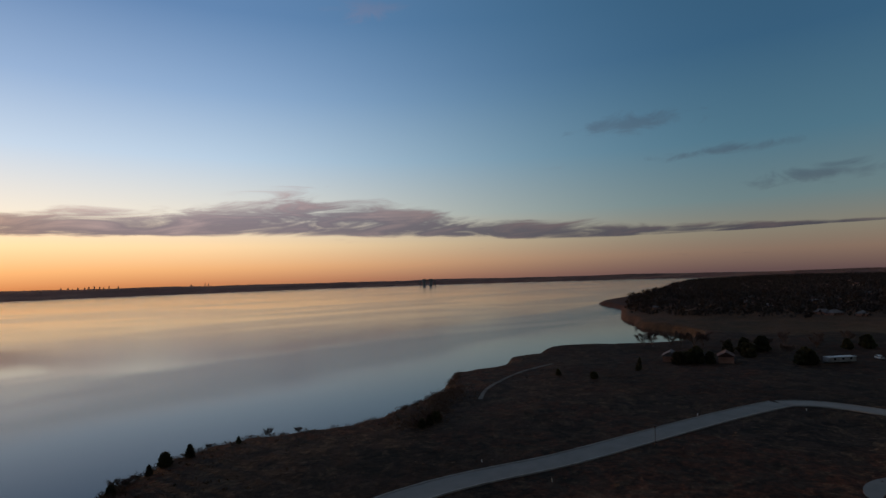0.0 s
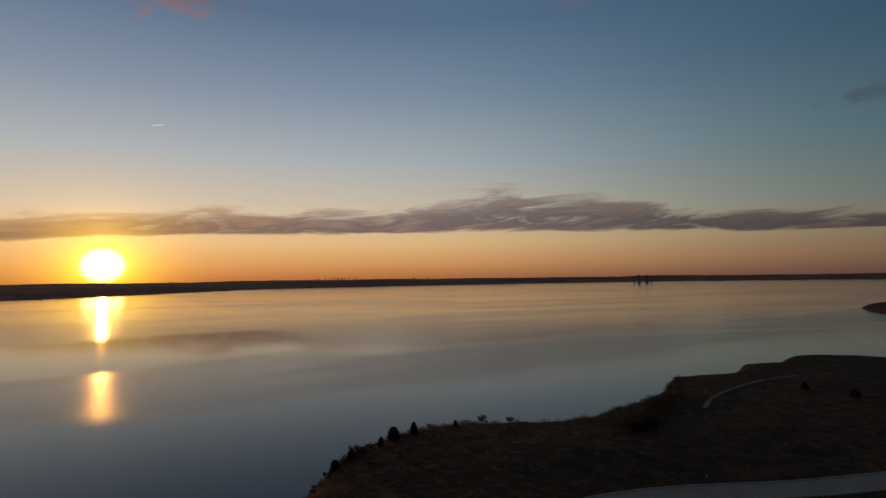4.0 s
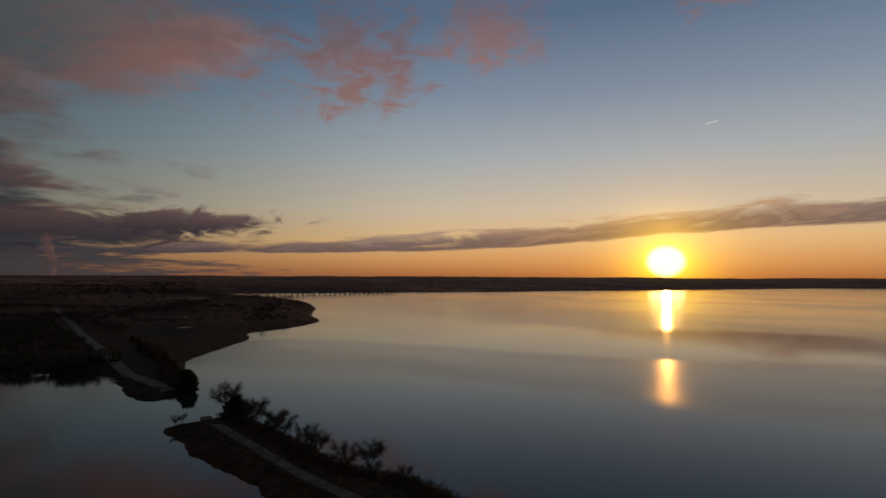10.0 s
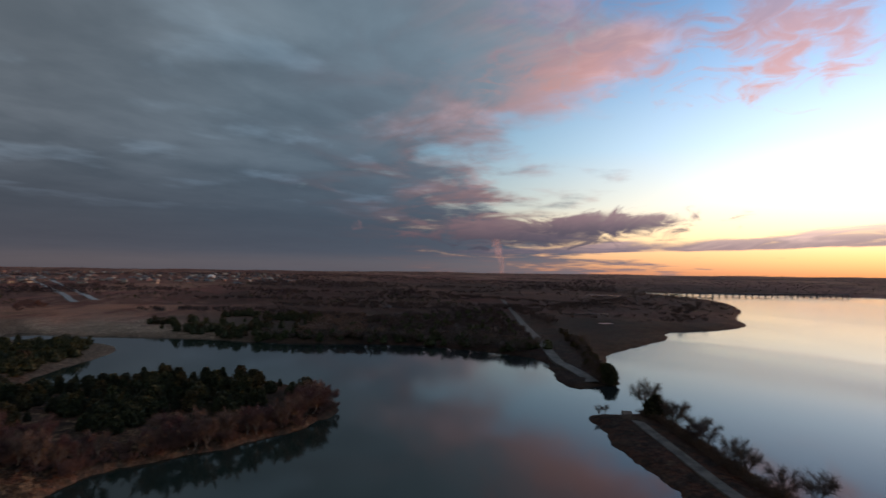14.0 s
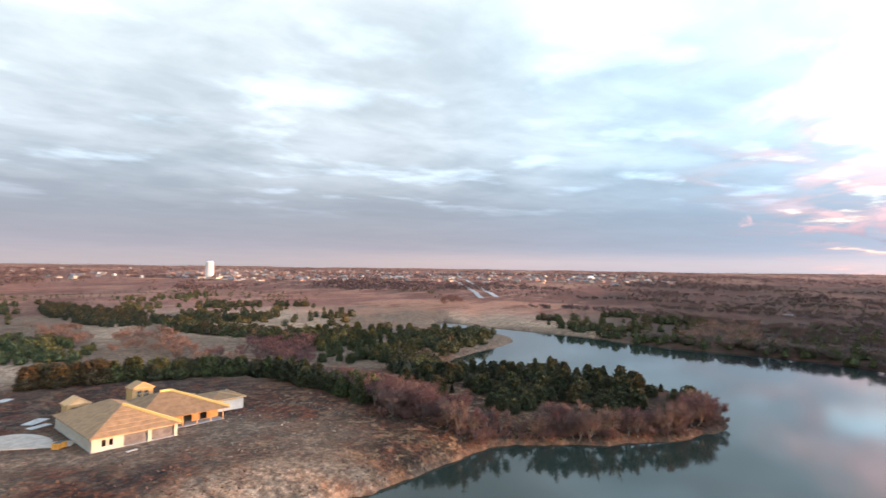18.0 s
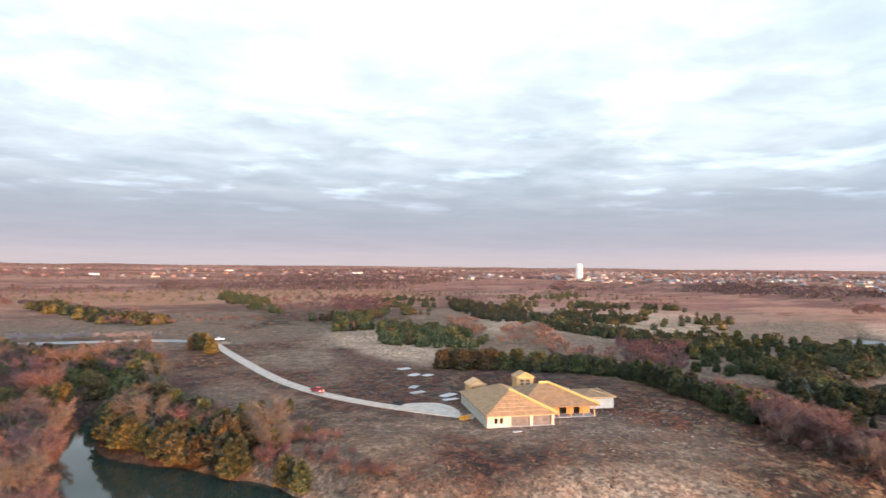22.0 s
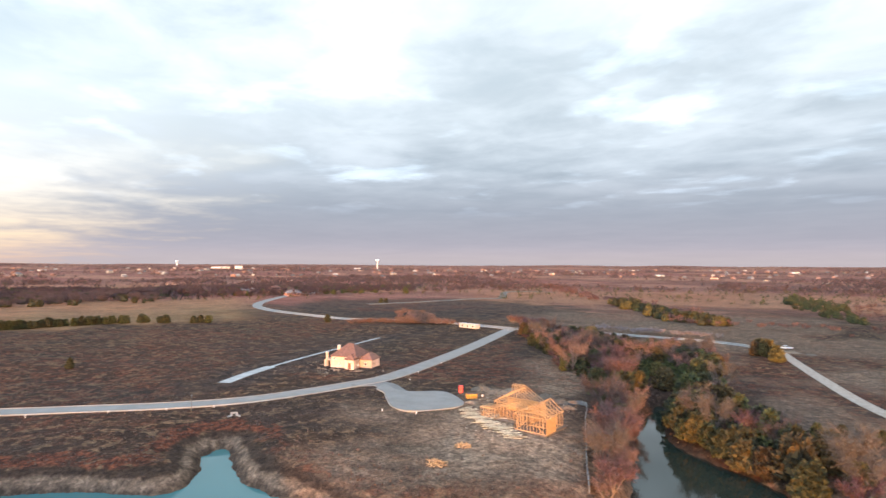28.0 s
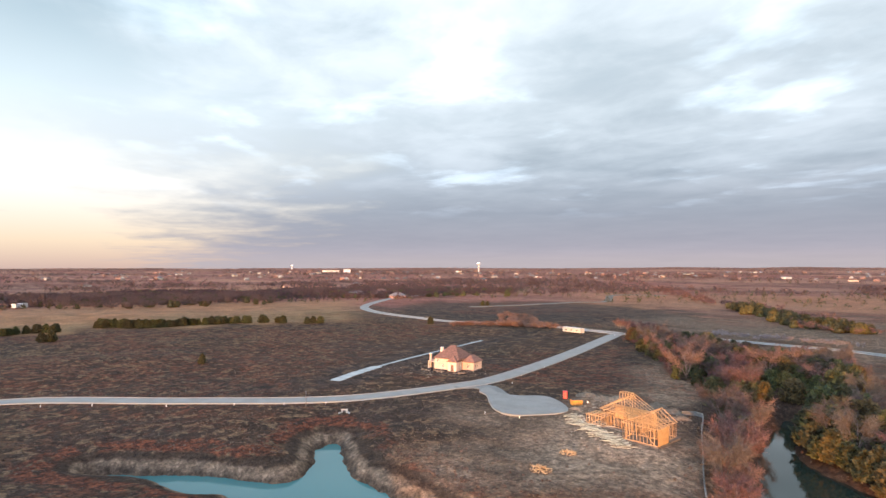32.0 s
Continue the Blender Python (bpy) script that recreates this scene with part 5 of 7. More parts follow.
thicket("shore_thicket", LO_DARK * 2 + LO_SHRUB * 4, scatter(SPIT, 900, 2.0, 185), 0.4, 0.9, 186, "dark leafless scrub on the flat spit", 1.5)
hedge = beside([(-600, -160), (-570, -66), (-520, 2), (-430, 70)], 2.6, 9, 63) + beside([(-720, 30), (-665, 62), (-622, 215)], 2.8, 7, 64) + beside([(-622, 215), (-605, 281), (-780, 461)], 3.0, 8, 65)
hedge += beside([(-640, 228), (-500, 200), (-420, 185)], 4, 6, 66) + beside([(-970, -76), (-930, 150), (-1000, 330)], 5, 8, 67) + beside([(-420, 300), (-520, 380), (-640, 480)], 6, 8, 167)
hedge += beside([(-640, -40), (-600, 120), (-560, 260)], 2.6, 7, 181) + beside([(-900, 200), (-700, 300), (-620, 420)], 2.8, 8, 182) + beside([(-800, -150), (-760, 60), (-800, 260)], 2.8, 9, 183) + beside([(-1250, 100), (-1200, 330), (-1120, 620)], 4, 12, 184)
thicket("hedgerow", LO_DARK, hedge, 0.6, 1.1, 68, "dark hedgerows between flat fields", 2)
thicket("pale_brush", LO_PALE, PALE_SPOT, 0.5, 0.8, 265, "pale grey leafless brush beyond the road")
SOUTH_BELT = [(770, -215), (548, -362), (592, -498), (524, -640), (458, -686), (500, -740), (620, -700), (680, -560), (650, -420), (850, -290)]
thicket("tree_belt", LO_FAR * 4 + LO_CEDAR, scatter(SOUTH_BELT, 1100, 0, 168), 0.8, 1.3, 169, "long belt of leafless mauve-brown trees behind the golden field")
thicket("tree_belt", LO_FAR, beside([(330, -700), (300, -800), (240, -830), (190, -900)], 3.5, 10, 170), 0.7, 1.1, 171, "belt of leafless mauve-brown trees on the rise")
for line_, n_, seed_ in (([(827, -358), (758, -463), (641, -518), (566, -458), (682, -295)], 420, 271), ([(703, -569), (573, -584), (528, -658), (395, -768), (345, -671), (566, -458)], 420, 272), ([(827, -263), (799, -345), (559, -453), (494, -400), (548, -262), (676, -215)], 380, 273)):
    thicket("tree_belt", LO_FAR * 3 + LO_CEDAR, scatter(line_, n_, 0, seed_), 0.8, 1.35, seed_, "belt of leafless mauve-brown trees between pale fields")
outer = lambda x, y, r: belts(x, y, r) * smooth(r + 300 * smooth(-np.abs(x + y - 250), -500, -300), 820, 1000)
woods("far_woods", wild(60000, 700, 4800, 60, 262, 70, outer), TWIG_FAR, 4.5, 9.5, 71, "distant leafless woods and hedges", 5, 1.5)
woods("far_woods", wild(9000, 640, 4300, 60, 262, 72, belts), CEDAR, 3.5, 6.5, 73, "distant dark cedars among the fields", 5, 1.0)
for k in LO_CEDAR + LO_RUST + LO_BARE + LO_FAR + LO_DARK + LO_PALE + LO_SHRUB:
    for o in (*k.children, k):
        bpy.data.objects.remove(o)
NORTH_SHORE = [(478, 268), (490, 200), (520, 150), (600, 110), (1400, 120), (2700, 500), (2650, 1380), (1227, 720), (849, 560), (608, 402), (500, 330)]
woods("shore_woods", mid(NORTH_SHORE, 9000, 0, 74), SHADED_WOODS, 4.0, 10.0, 75, "dark woods round the houses on the north shore", 7, 1.0)
pts = mid([(478, 268), (490, 200), (520, 150), (600, 110), (900, 120), (1100, 640), (849, 555), (608, 402), (500, 330)], 900, 2, 76)
woods("shore_woods", pts, SHADED_WOODS, 4.0, 10.0, 77, "dark trees behind the red field by the lake", 8, 1.0)
far_side = wild(16000, 1000, 4900, -78, 60, 78, lambda x, y, r: np.ones_like(r) * 0.9)
woods("far_woods", far_side, TWIG_DARK, 4.0, 7.0, 79, "low dark woods on the far lake shore", 4, 1.6)


def tufts(name, points, mat, low, high, seed, label, blades=5):
    rng = np.random.default_rng(seed)
    p = np.array(points, float)
    z = height_of(p[:, 0], p[:, 1])
    h = rng.uniform(low, high, len(p)) * rng.uniform(0.6, 1.2, len(p))
    c = np.repeat(np.stack([p[:, 0], p[:, 1], z + 0.1 * h], 1), 3, 0) + rng.normal(0, 0.35, (len(p) * 3, 3)) * np.repeat(h, 3)[:, None] * np.array([1, 1, 0.15])
    o = rng.normal(0, 0.5, c.shape)
    o[:, 2] = 1.0
    ob = new(name, triangles(sprays(c, o, np.repeat(h, 3) * 0.8, rng, blades), mat, name))
    return tagged(ob, label, "grass", kind="stuff")


def field(n, r0, r1, a0, a1, seed, dens):
    p = wild(n, r0, r1, a0, a1, seed, dens)
    sd = shore(p[:, 0], p[:, 1])
    site = np.minimum.reduce([np.hypot(p[:, 0] - a, p[:, 1] - b_) / c for a, b_, c in HOUSE_SITES])
    return p[(sd > 0.8) & (site > 1.0)]


clay = lambda x, y: smooth(x, 40, 55) * smooth(-y, 20, 40) * smooth(shore(x, y), 7.5, 6.0)
near_shore = lambda x, y, r: (1 - clay(x, y)) * np.clip(np.exp(-np.maximum(shore(x, y) - 2, 0) / 9.0), 0.05, 1) * smooth(vnoise(x, y, 14, 81) + 0.3, 0.0, 0.5)
open_land = lambda x, y, r: (1 - clay(x, y)) * np.clip(smooth(vnoise(x, y, 30, 82) + 0.5 * vnoise(x, y, 9, 83), -0.05, 0.5), 0.08, 1)
tufts("shore_brush", field(60000, 75, 330, 95, 290, 84, near_shore), BRUSH, 0.22, 0.6, 85, "rusty knee-high brush along the banks", 1)
tufts("shore_brush", field(24000, 95, 330, -90, 10, 86, near_shore), BRUSH, 0.22, 0.6, 87, "rusty knee-high brush along the bluff", 1)
tufts("grass_tufts", field(60000, 80, 420, 100, 260, 88, open_land), STRAW, 0.15, 0.34, 89, "dry straw-coloured grass tufts", 1)
tufts("grass_tufts", field(20000, 80, 420, 100, 260, 90, lambda x, y, r: (1 - clay(x, y)) * (1 - open_land(x, y, r))), BRUSH, 0.15, 0.36, 91, "rusty dry grass tufts", 1)

# ---- buildings ----
LUMBER = plain("new_lumber", (0.38, 0.215, 0.095), (0.52, 0.31, 0.14), 0.7, 2.0)
SHEATH = plain("orange_sheathing", (0.42, 0.23, 0.085), (0.54, 0.31, 0.12), 0.75, 1.0)
DECKING = plain("roof_decking", (0.165, 0.092, 0.042), (0.27, 0.158, 0.074), 0.8, 0.7)
WRAP = plain("white_house_wrap", (0.40, 0.335, 0.265), (0.50, 0.425, 0.34), 0.6, 0.8)
STUCCO = plain("pale_stucco", (0.50, 0.35, 0.26), (0.64, 0.46, 0.345), 0.85, 0.6)
SHINGLE = plain("brown_shingles", (0.105, 0.052, 0.038), (0.195, 0.100, 0.072), 0.85, 1.2)
GREYROOF = plain("grey_shingles", (0.10, 0.09, 0.09), (0.20, 0.18, 0.175), 0.85, 0.8)
BRICK = plain("house_brick", (0.26, 0.13, 0.09), (0.40, 0.22, 0.16), 0.85, 0.5)
WHITE = plain("white_paint", (0.56, 0.54, 0.51), (0.72, 0.70, 0.66), 0.5, 0.5)
CREAM = plain("cream_siding", (0.36, 0.30, 0.235), (0.50, 0.43, 0.34), 0.6, 0.6)
DARKM = plain("dark_opening", (0.02, 0.02, 0.022), (0.05, 0.048, 0.045), 0.6, 0.6)
STEEL = plain("dark_steel", (0.05, 0.05, 0.05), (0.12, 0.115, 0.11), 0.45, 2.0, 0.6)
RED = plain("red_plastic", (0.42, 0.03, 0.03), (0.55, 0.06, 0.05), 0.45, 1.0)
ORANGE = plain("orange_paint", (0.55, 0.22, 0.03), (0.70, 0.32, 0.06), 0.5, 1.0)
CARRED = plain("red_car_paint", (0.25, 0.015, 0.015), (0.32, 0.03, 0.03), 0.25, 0.5)
TYRE = plain("black_rubber", (0.012, 0.012, 0.012), (0.03, 0.03, 0.03), 0.8, 2.0)
DIRT = plain("heaped_clay", (0.12, 0.088, 0.062), (0.215, 0.158, 0.112), 0.95, 0.7)
HEAP = plain("dug_clay", (0.095, 0.070, 0.048), (0.21, 0.155, 0.105), 0.95, 1.6)
SLAB = plain("pale_slab", (0.24, 0.225, 0.205), (0.38, 0.36, 0.33), 0.85, 0.7)
WETPAN, g_, b__ = material("sky_pale_water")
co_ = g_.add("ShaderNodeTexCoord").outputs["Object"]
# the sky's bright reflection is put into the water's base colour
g_.put(b__.inputs["Base Color"], g_.mix(g_.step(g_.noise(co_, 0.3, 4.0), 0.35, 0.65), (0.30, 0.31, 0.30), (0.42, 0.43, 0.41)))
b__.inputs["Roughness"].default_value = 0.15
PANE, g_, b__ = material("window_glass")
b__.inputs["Base Color"].default_value = (0.02, 0.025, 0.03, 1)
b__.inputs["Roughness"].default_value, b__.inputs["IOR"].default_value = 0.06, 1.5


def box_part(name, parent, mat, *size, r=0.0, label=""):
    if r:
        return part(name, soft_box(*size, r), mat, parent, label)
    bm = bmesh.new()
    box(bm, *size)
    return part(name, bm, mat, parent, label)


def window(parent, x, y, z, w, h, turn, mat=WHITE):
    """A window set into a wall: frame with a pane in it."""
    bm = bmesh.new()
    t = 0.09
    for a in ((-w / 2, -w / 2 + t, -0.06, 0.16, 0, h), (w / 2 - t, w / 2, -0.06, 0.16, 0, h), (-w / 2 + t, w / 2 - t, -0.06, 0.16, 0, t), (-w / 2 + t, w / 2 - t, -0.06, 0.16, h - t, h),
              (-0.03, 0.03, -0.03, 0.1, t, h - t)):
        box(bm, *a)
    f = part("window", bm, mat, parent)
    f.matrix_basis = pose(x, y, z, 0, 0, turn)
    bm = bmesh.new()
    box(bm, -w / 2 + t, w / 2 - t, 0.06, 0.1, t, h - t)
    part("pane", bm, PANE, f)
    return f


def sticks(parent, name, size, places, mat=None):
    """Bars of one size, each an object of its own on one mesh."""
    bm = bmesh.new()
    box(bm, -size[0] / 2, size[0] / 2, -size[1] / 2, size[1] / 2, 0, 1)
    me = bpy.data.meshes.new(name)
    bm.to_mesh(me)
    bm.free()
    me.materials.append(mat or LUMBER)
    for p, q in places:
        p, q = Vector(p), Vector(q)
        m = Matrix.Translation(p) @ (q - p).to_track_quat("Z", "Y").to_matrix().to_4x4() @ Matrix.Diagonal((1, 1, (q - p).length, 1))
        piece(name, me, parent, m)


def studs(x0, y0, x1, y1, high, every=0.85, low=0.15):
    n = max(int(math.hypot(x1 - x0, y1 - y0) / every), 1)
    return [((x0 + (x1 - x0) * i / n, y0 + (y1 - y0) * i / n, low), (x0 + (x1 - x0) * i / n, y0 + (y1 - y0) * i / n, high)) for i in range(n + 1)]


def decked_house():
    """Low unfinished house: wrapped walls, open garage bays, bare roof decking, two framed chimneys."""
    h = base("unfinished_house", -77.4, -116.2, 162.8, "unfinished house in white wrap with bare plywood roof", "house", z=5.0)
    box_part("foundation", h, SLAB, -0.2, 17.9, -0.2, 27.0, -1.2, 0.12, label="grey concrete foundation slab")
    for name, bm in (("front_wall", wall(0, 0, 0, 17.7, 3.0, [(1.9, 2.7, 0.9, 2.3), (3.3, 4.1, 0.9, 2.3), (6.2, 11.2, 0.12, 2.55), (12.0, 17.0, 0.12, 2.55)])),
                     ("side_wall", wall(0.2, 0.2, 90, 26.6, 3.0)), ("back_wall", wall(0, 26.8, 0, 34, 3.0, [(12, 14, 0.2, 2.3)])),
                     ("inner_wall", wall(17.7, 0.2, 90, 7.8, 3.0, [(2, 4, 0.2, 2.3)])),
                     ("porch_wall", wall(17.7, 9.0, 0, 14.3, 3.0, [(1.5, 3.3, 0.2, 2.4), (5, 7.4, 0.2, 2.4), (9.5, 11.3, 0.2, 2.4)])),
                     ("end_wall", wall(32.0, 9.2, 90, 17.6, 3.0))):
        part(name, bm, SHEATH if name in ("inner_wall", "porch_wall") else WRAP, h, "orange sheathing" if name in ("inner_wall", "porch_wall") else "white wrapped wall")
    for x in (6.2, 12.0):
        box_part("garage_back", h, GREYROOF, x + 0.05, x + 4.95, 0.45, 0.55, 0.12, 2.6, label="grey sheet inside the garage bay")
    for x in (18.0, 21.5, 25.0, 28.5, 31.8):
        box_part("porch_post", h, LUMBER, x - 0.12, x + 0.12, 5.8, 6.04, 0.1, 2.85)
    box_part("porch_floor", h, SLAB, 17.9, 32.1, 5.7, 26.9, -0.9, 0.13, label="concrete porch floor")
    box_part("porch_beam", h, LUMBER, 17.5, 32.3, 5.8, 6.05, 2.75, 3.02)
    part("roof", hip(bmesh.new(), -0.6, 18.3, -0.6, 27.6, 3.05, 7.1, "y", 10.0), DECKING, h, "bare plywood hip roof over the garage wing")
    part("roof", hip(bmesh.new(), 9.5, 33.2, 5.2, 27.4, 3.08, 7.15, "x", 10.5), DECKING, h, "bare plywood hip roof over the main wing")
    # yellow boards that stand in for the sunlit strips of the roof's slopes
    sticks(h, "ridge_board", (0.35, 0.95), [((8.85, 9.4, 7.05), (18.2, -0.5, 3.15)), ((22.7, 16.3, 7.1), (33.1, 5.3, 3.2)), ((20.0, 16.3, 7.15), (22.7, 16.3, 7.15))], plain("yellow_sunlit_strips", (0.52, 0.36, 0.10), (0.64, 0.46, 0.15), 0.6, 1.0))
    # rafters just under the eaves, seen as courses on the decking
    sticks(h, "batten", (0.06, 0.10), [((9.5 - 9.2 * k, -0.55 + 10 * (1 - k), 7.12 - 4.05 * k), (9.5 + 8.9 * k - 0.3, -0.55 + 10 * (1 - k), 7.12 - 4.05 * k)) for k in (0.25, 0.4, 0.55, 0.7, 0.85)])
    # flat-roofed end wing
    for name, bm in (("wing_wall", wall(31.5, 13.2, 0, 10.0, 3.1, low=-0.6)), ("wing_wall", wall(41.5, 13.2, 90, 11.0, 3.1, low=-0.6)), ("wing_wall", wall(31.5, 24.0, 0, 10, 3.1, low=-0.6))):
        part(name, bm, WRAP, h, "white wrapped wall")
    part("roof", hip(bmesh.new(), 31.0, 42.0, 12.7, 24.7, 3.1, 4.3, "y", 5.0), DECKING, h, "low plywood roof over the end wing")
    sticks(h, "edge_board", (0.12, 0.30), [((31.0, 12.66, 3.16), (42.0, 12.66, 3.16)), ((42.06, 12.7, 3.16), (42.06, 24.7, 3.16)), ((36.5, 17.7, 4.34), (42.0, 12.7, 3.2))])
    for x, y, top, w in ((4.5, 28.2, 5.0, 5.0), (19.7, 29.0, 6.6, 5.2)):
        t = box_part("tower", h, SHEATH, x - w / 2, x + w / 2, y - 2.2, y + 2.2, 0.0, top, label="square sheathed tower with gable roof")
        bm = bmesh.new()
        hip(bm, x - w / 2 - 0.3, x + w / 2 + 0.3, y - 2.6, y + 2.6, top, top + 1.6, "y", 0.4)
        part("tower_roof", bm, LUMBER, t)
        for dx in (-0.9, 0.9):
            # near-black panel painted as the shade in an unglazed opening
            box_part("opening", t, DARKM, x + dx - 0.62, x + dx + 0.62, y - 2.23, y - 2.1, top - 2.3, top - 0.5, label="dark panel in place of a shaded opening")
        front, half = y - 2.66, w / 2 + 0.3
        sticks(t, "rake_board", (0.12, 0.30), [((x - half, front, top + 0.02), (x, front, top + 1.62)), ((x + half, front, top + 0.02), (x, front, top + 1.62)), ((x - half, front, top + 0.06), (x + half, front, top + 0.06))])
        sticks(t, "stud", (0.10, 0.12), [((x - w / 2 + w * i / 8, y - 2.28, top - 2.6), (x - w / 2 + w * i / 8, y - 2.28, top)) for i in range(9)] + [((x - w / 2, y - 2.3, top - k), (x + w / 2, y - 2.3, top - k)) for k in (0.5, 1.4, 2.3)])
    return h


def framed_house():
    """A house of bare studs and rafters, one side already sheathed."""
    h = base("framed_house", 40.0, -131.5, 166.0, "house frame of orange pine studs and rafters", "house", z=5.0)
    box_part("slab", h, DIRT, -13.6, 0.0, 4.8, 15, -0.6, 0.14, label="clay-stained concrete slab")
    box_part("slab", h, DIRT, 0.0, 8.75, -0.2, 10.2, -0.6, 0.138, label="clay-stained concrete slab")
    st, pl, ra = [], [], []
    blocks = ((0, 8.6, 0, 4.6, 3.8, 6.0), (1.0, 7.8, 5.2, 10.0, 3.5, 6.3), (-13.3, -8.2, 5, 9.2, 2.4, 2.6), (-11.0, 0.8, 8, 14.5, 3.6, 7.2), (-8.0, -0.4, 6.5, 8, 3.4, 4.6))
    for x0, x1, y0, y1, hh, top in blocks:
        for a in ((x0, y0, x1, y0), (x0, y1, x1, y1), (x0, y0, x0, y1), (x1, y0, x1, y1)):
            st += studs(*a, hh)
            pl += [((a[0], a[1], z), (a[2], a[3], z)) for z in (0.2, hh)]
        n = int((y1 - y0) / 1.25)
        mid_ = (x0 + x1) / 2
        for i in range(n + 1):
            y = y0 + (y1 - y0) * i / n
            ra += [((x0 - 0.4, y, hh), (mid_, y, top)), ((x1 + 0.4, y, hh), (mid_, y, top)), ((x0, y, hh + 0.03), (x1, y, hh + 0.03))]
            if top - hh > 1.2:
                ra += [((x0 + (mid_ - x0) * 0.5, y, hh), (x0 + (mid_ - x0) * 0.5, y, (hh + top) / 2)), ((mid_, y, hh), (mid_, y, top)), ((x1 + (mid_ - x1) * 0.5, y, hh), (x1 + (mid_ - x1) * 0.5, y, (hh + top) / 2))]
        pl.append(((mid_, y0 - 0.2, top), (mid_, y1 + 0.2, top)))
    st += studs(-7, 10.4, -4, 10.4, 8.1, 0.7, 6.4) + studs(-7, 12, -4, 12, 8.1, 0.7, 6.4)
    pl += [((-7, 10.4, 8.1), (-4, 10.4, 8.1)), ((-7, 12, 8.1), (-4, 12, 8.1)), ((-7, 10.4, 8.1), (-7, 12, 8.1)), ((-4, 10.4, 8.1), (-4, 12, 8.1))]
    for x0, x1 in ((0.5, 3.8), (7.8, 4.6), (-12, -8.5)):
        pl.append(((x0, 0.05 if x0 > -1 else 5.05, 0.3), (x1, 0.05 if x0 > -1 else 5.05, 3.2 if x0 > -1 else 2.2)))
    sticks(h, "stud", (0.10, 0.15), st)
    sticks(h, "plate", (0.13, 0.15), pl)
    sticks(h, "rafter", (0.07, 0.13), ra)
    bm = bmesh.new()
    box(bm, 8.66, 8.72, 0.0, 4.6, 0.15, 3.85)
    part("sheathing", bm, SHEATH, h, "orange sheathing panel on the end wall")
    bm = bmesh.new()
    box(bm, -10.9, 0.7, 14.58, 14.66, 0.15, 3.6)
    part("sheathing", bm, SHEATH, h, "orange sheathing panel on the rear wall")
    return h


def stucco_house():
    h = base("stucco_house", 129.5, -179, 184.6, "two-storey pale stucco house with brown hip roof", "house", z=5.0)
    h.matrix_basis = h.matrix_basis @ pose(1.2, 1.0, 0) @ Matrix.Scale(0.85, 4)
    wins = [(1.2, 2.2, 3.4, 4.6), (4.0, 4.7, 1.0, 2.4), (6.6, 7.2, 3.5, 4.3), (7.9, 8.5, 3.5, 4.3), (9.2, 9.8, 3.5, 4.3), (10.3, 11.3, 0.15, 2.4)]
    part("front_wall", wall(0, 0, 0, 12.5, 5.2, wins), STUCCO, h)
    part("side_wall", wall(12.5, 0, 90, 13, 5.2, [(1.5, 2.5, 0.9, 2.3), (1.5, 2.5, 3.4, 4.6), (11, 12, 3.4, 4.6)]), STUCCO, h)
    part("side_wall", wall(0.2, 0.2, 90, 12.6, 5.2), STUCCO, h)
    part("back_wall", wall(0, 12.8, 0, 12.5, 5.2), STUCCO, h)
    # near-black box fills the rooms to stand in for their shade
    box_part("floor_inside", h, DARKM, 0.3, 12.2, 0.6, 12.7, 0.05, 5.0, label="dark box in place of the unlit inside")
    for a, b_, lo, hi in wins[:-1]:
        window(h, (a + b_) / 2, 0.05, lo, b_ - a, hi - lo, 0)
    for a, b_, lo, hi in ((1.5, 2.5, 0.9, 2.3), (1.5, 2.5, 3.4, 4.6), (11, 12, 3.4, 4.6)):
        window(h, 12.45, (a + b_) / 2, lo, b_ - a, hi - lo, 90)
    box_part("door", h, BRICK, 10.32, 11.28, 0.08, 0.16, 0.15, 2.4, label="brown front door")
    part("roof", hip(bmesh.new(), -0.6, 13.1, -0.6, 13.6, 5.2, 10.4, "x", 5.6), SHINGLE, h)
    # corner wing with its own roof
    part("wing_wall", wall(12.5, 4.0, 0, 5.8, 3.7, [(2.2, 3.3, 0.9, 2.3)]), STUCCO, h)
    part("wing_wall", wall(18.3, 4.0, 90, 8, 3.7, [(1.2, 2.0, 0.9, 2.2), (3.4, 4.2, 0.9, 2.2)]), STUCCO, h)
    part("wing_wall", wall(12.5, 11.8, 0, 5.8, 3.7), STUCCO, h)
    # the wing's inner shade, again a near-black box
    box_part("floor_inside", h, DARKM, 12.6, 17.9, 4.5, 11.6, 0.05, 3.6, label="dark box in place of the unlit inside")
    window(h, 15.25, 4.05, 0.9, 1.1, 1.4, 0)
    part("roof", hip(bmesh.new(), 12.0, 18.9, 3.4, 12.4, 3.7, 6.6, "y", 3.2), SHINGLE, h)
    # entrance bay
    part("bay_wall", wall(8.2, -2.2, 0, 4.4, 4.3, [(1.4, 3.0, 0.15, 2.9)]), STUCCO, h)
    part("bay_wall", wall(8.4, -2.0, 90, 2.0, 4.3), STUCCO, h)
    part("bay_wall", wall(12.6, -2.0, 90, 2.0, 4.3), STUCCO, h)
    box_part("bay_door", h, BRICK, 9.7, 11.1, -1.2, -1.1, 0.15, 2.9, label="brown recessed door")
    part("roof", hip(bmesh.new(), 7.8, 13.0, -2.7, 3.0, 4.3, 6.6, "y", 1.8), SHINGLE, h)
    for x, y, w, top in ((1.6, 4.0, 1.1, 9.4), (-3.4, 2.0, 0.9, 6.3)):
        c = box_part("chimney", h, STUCCO, x - w / 2, x + w / 2, y - w / 2, y + w / 2, 0.0, top, r=0.05)
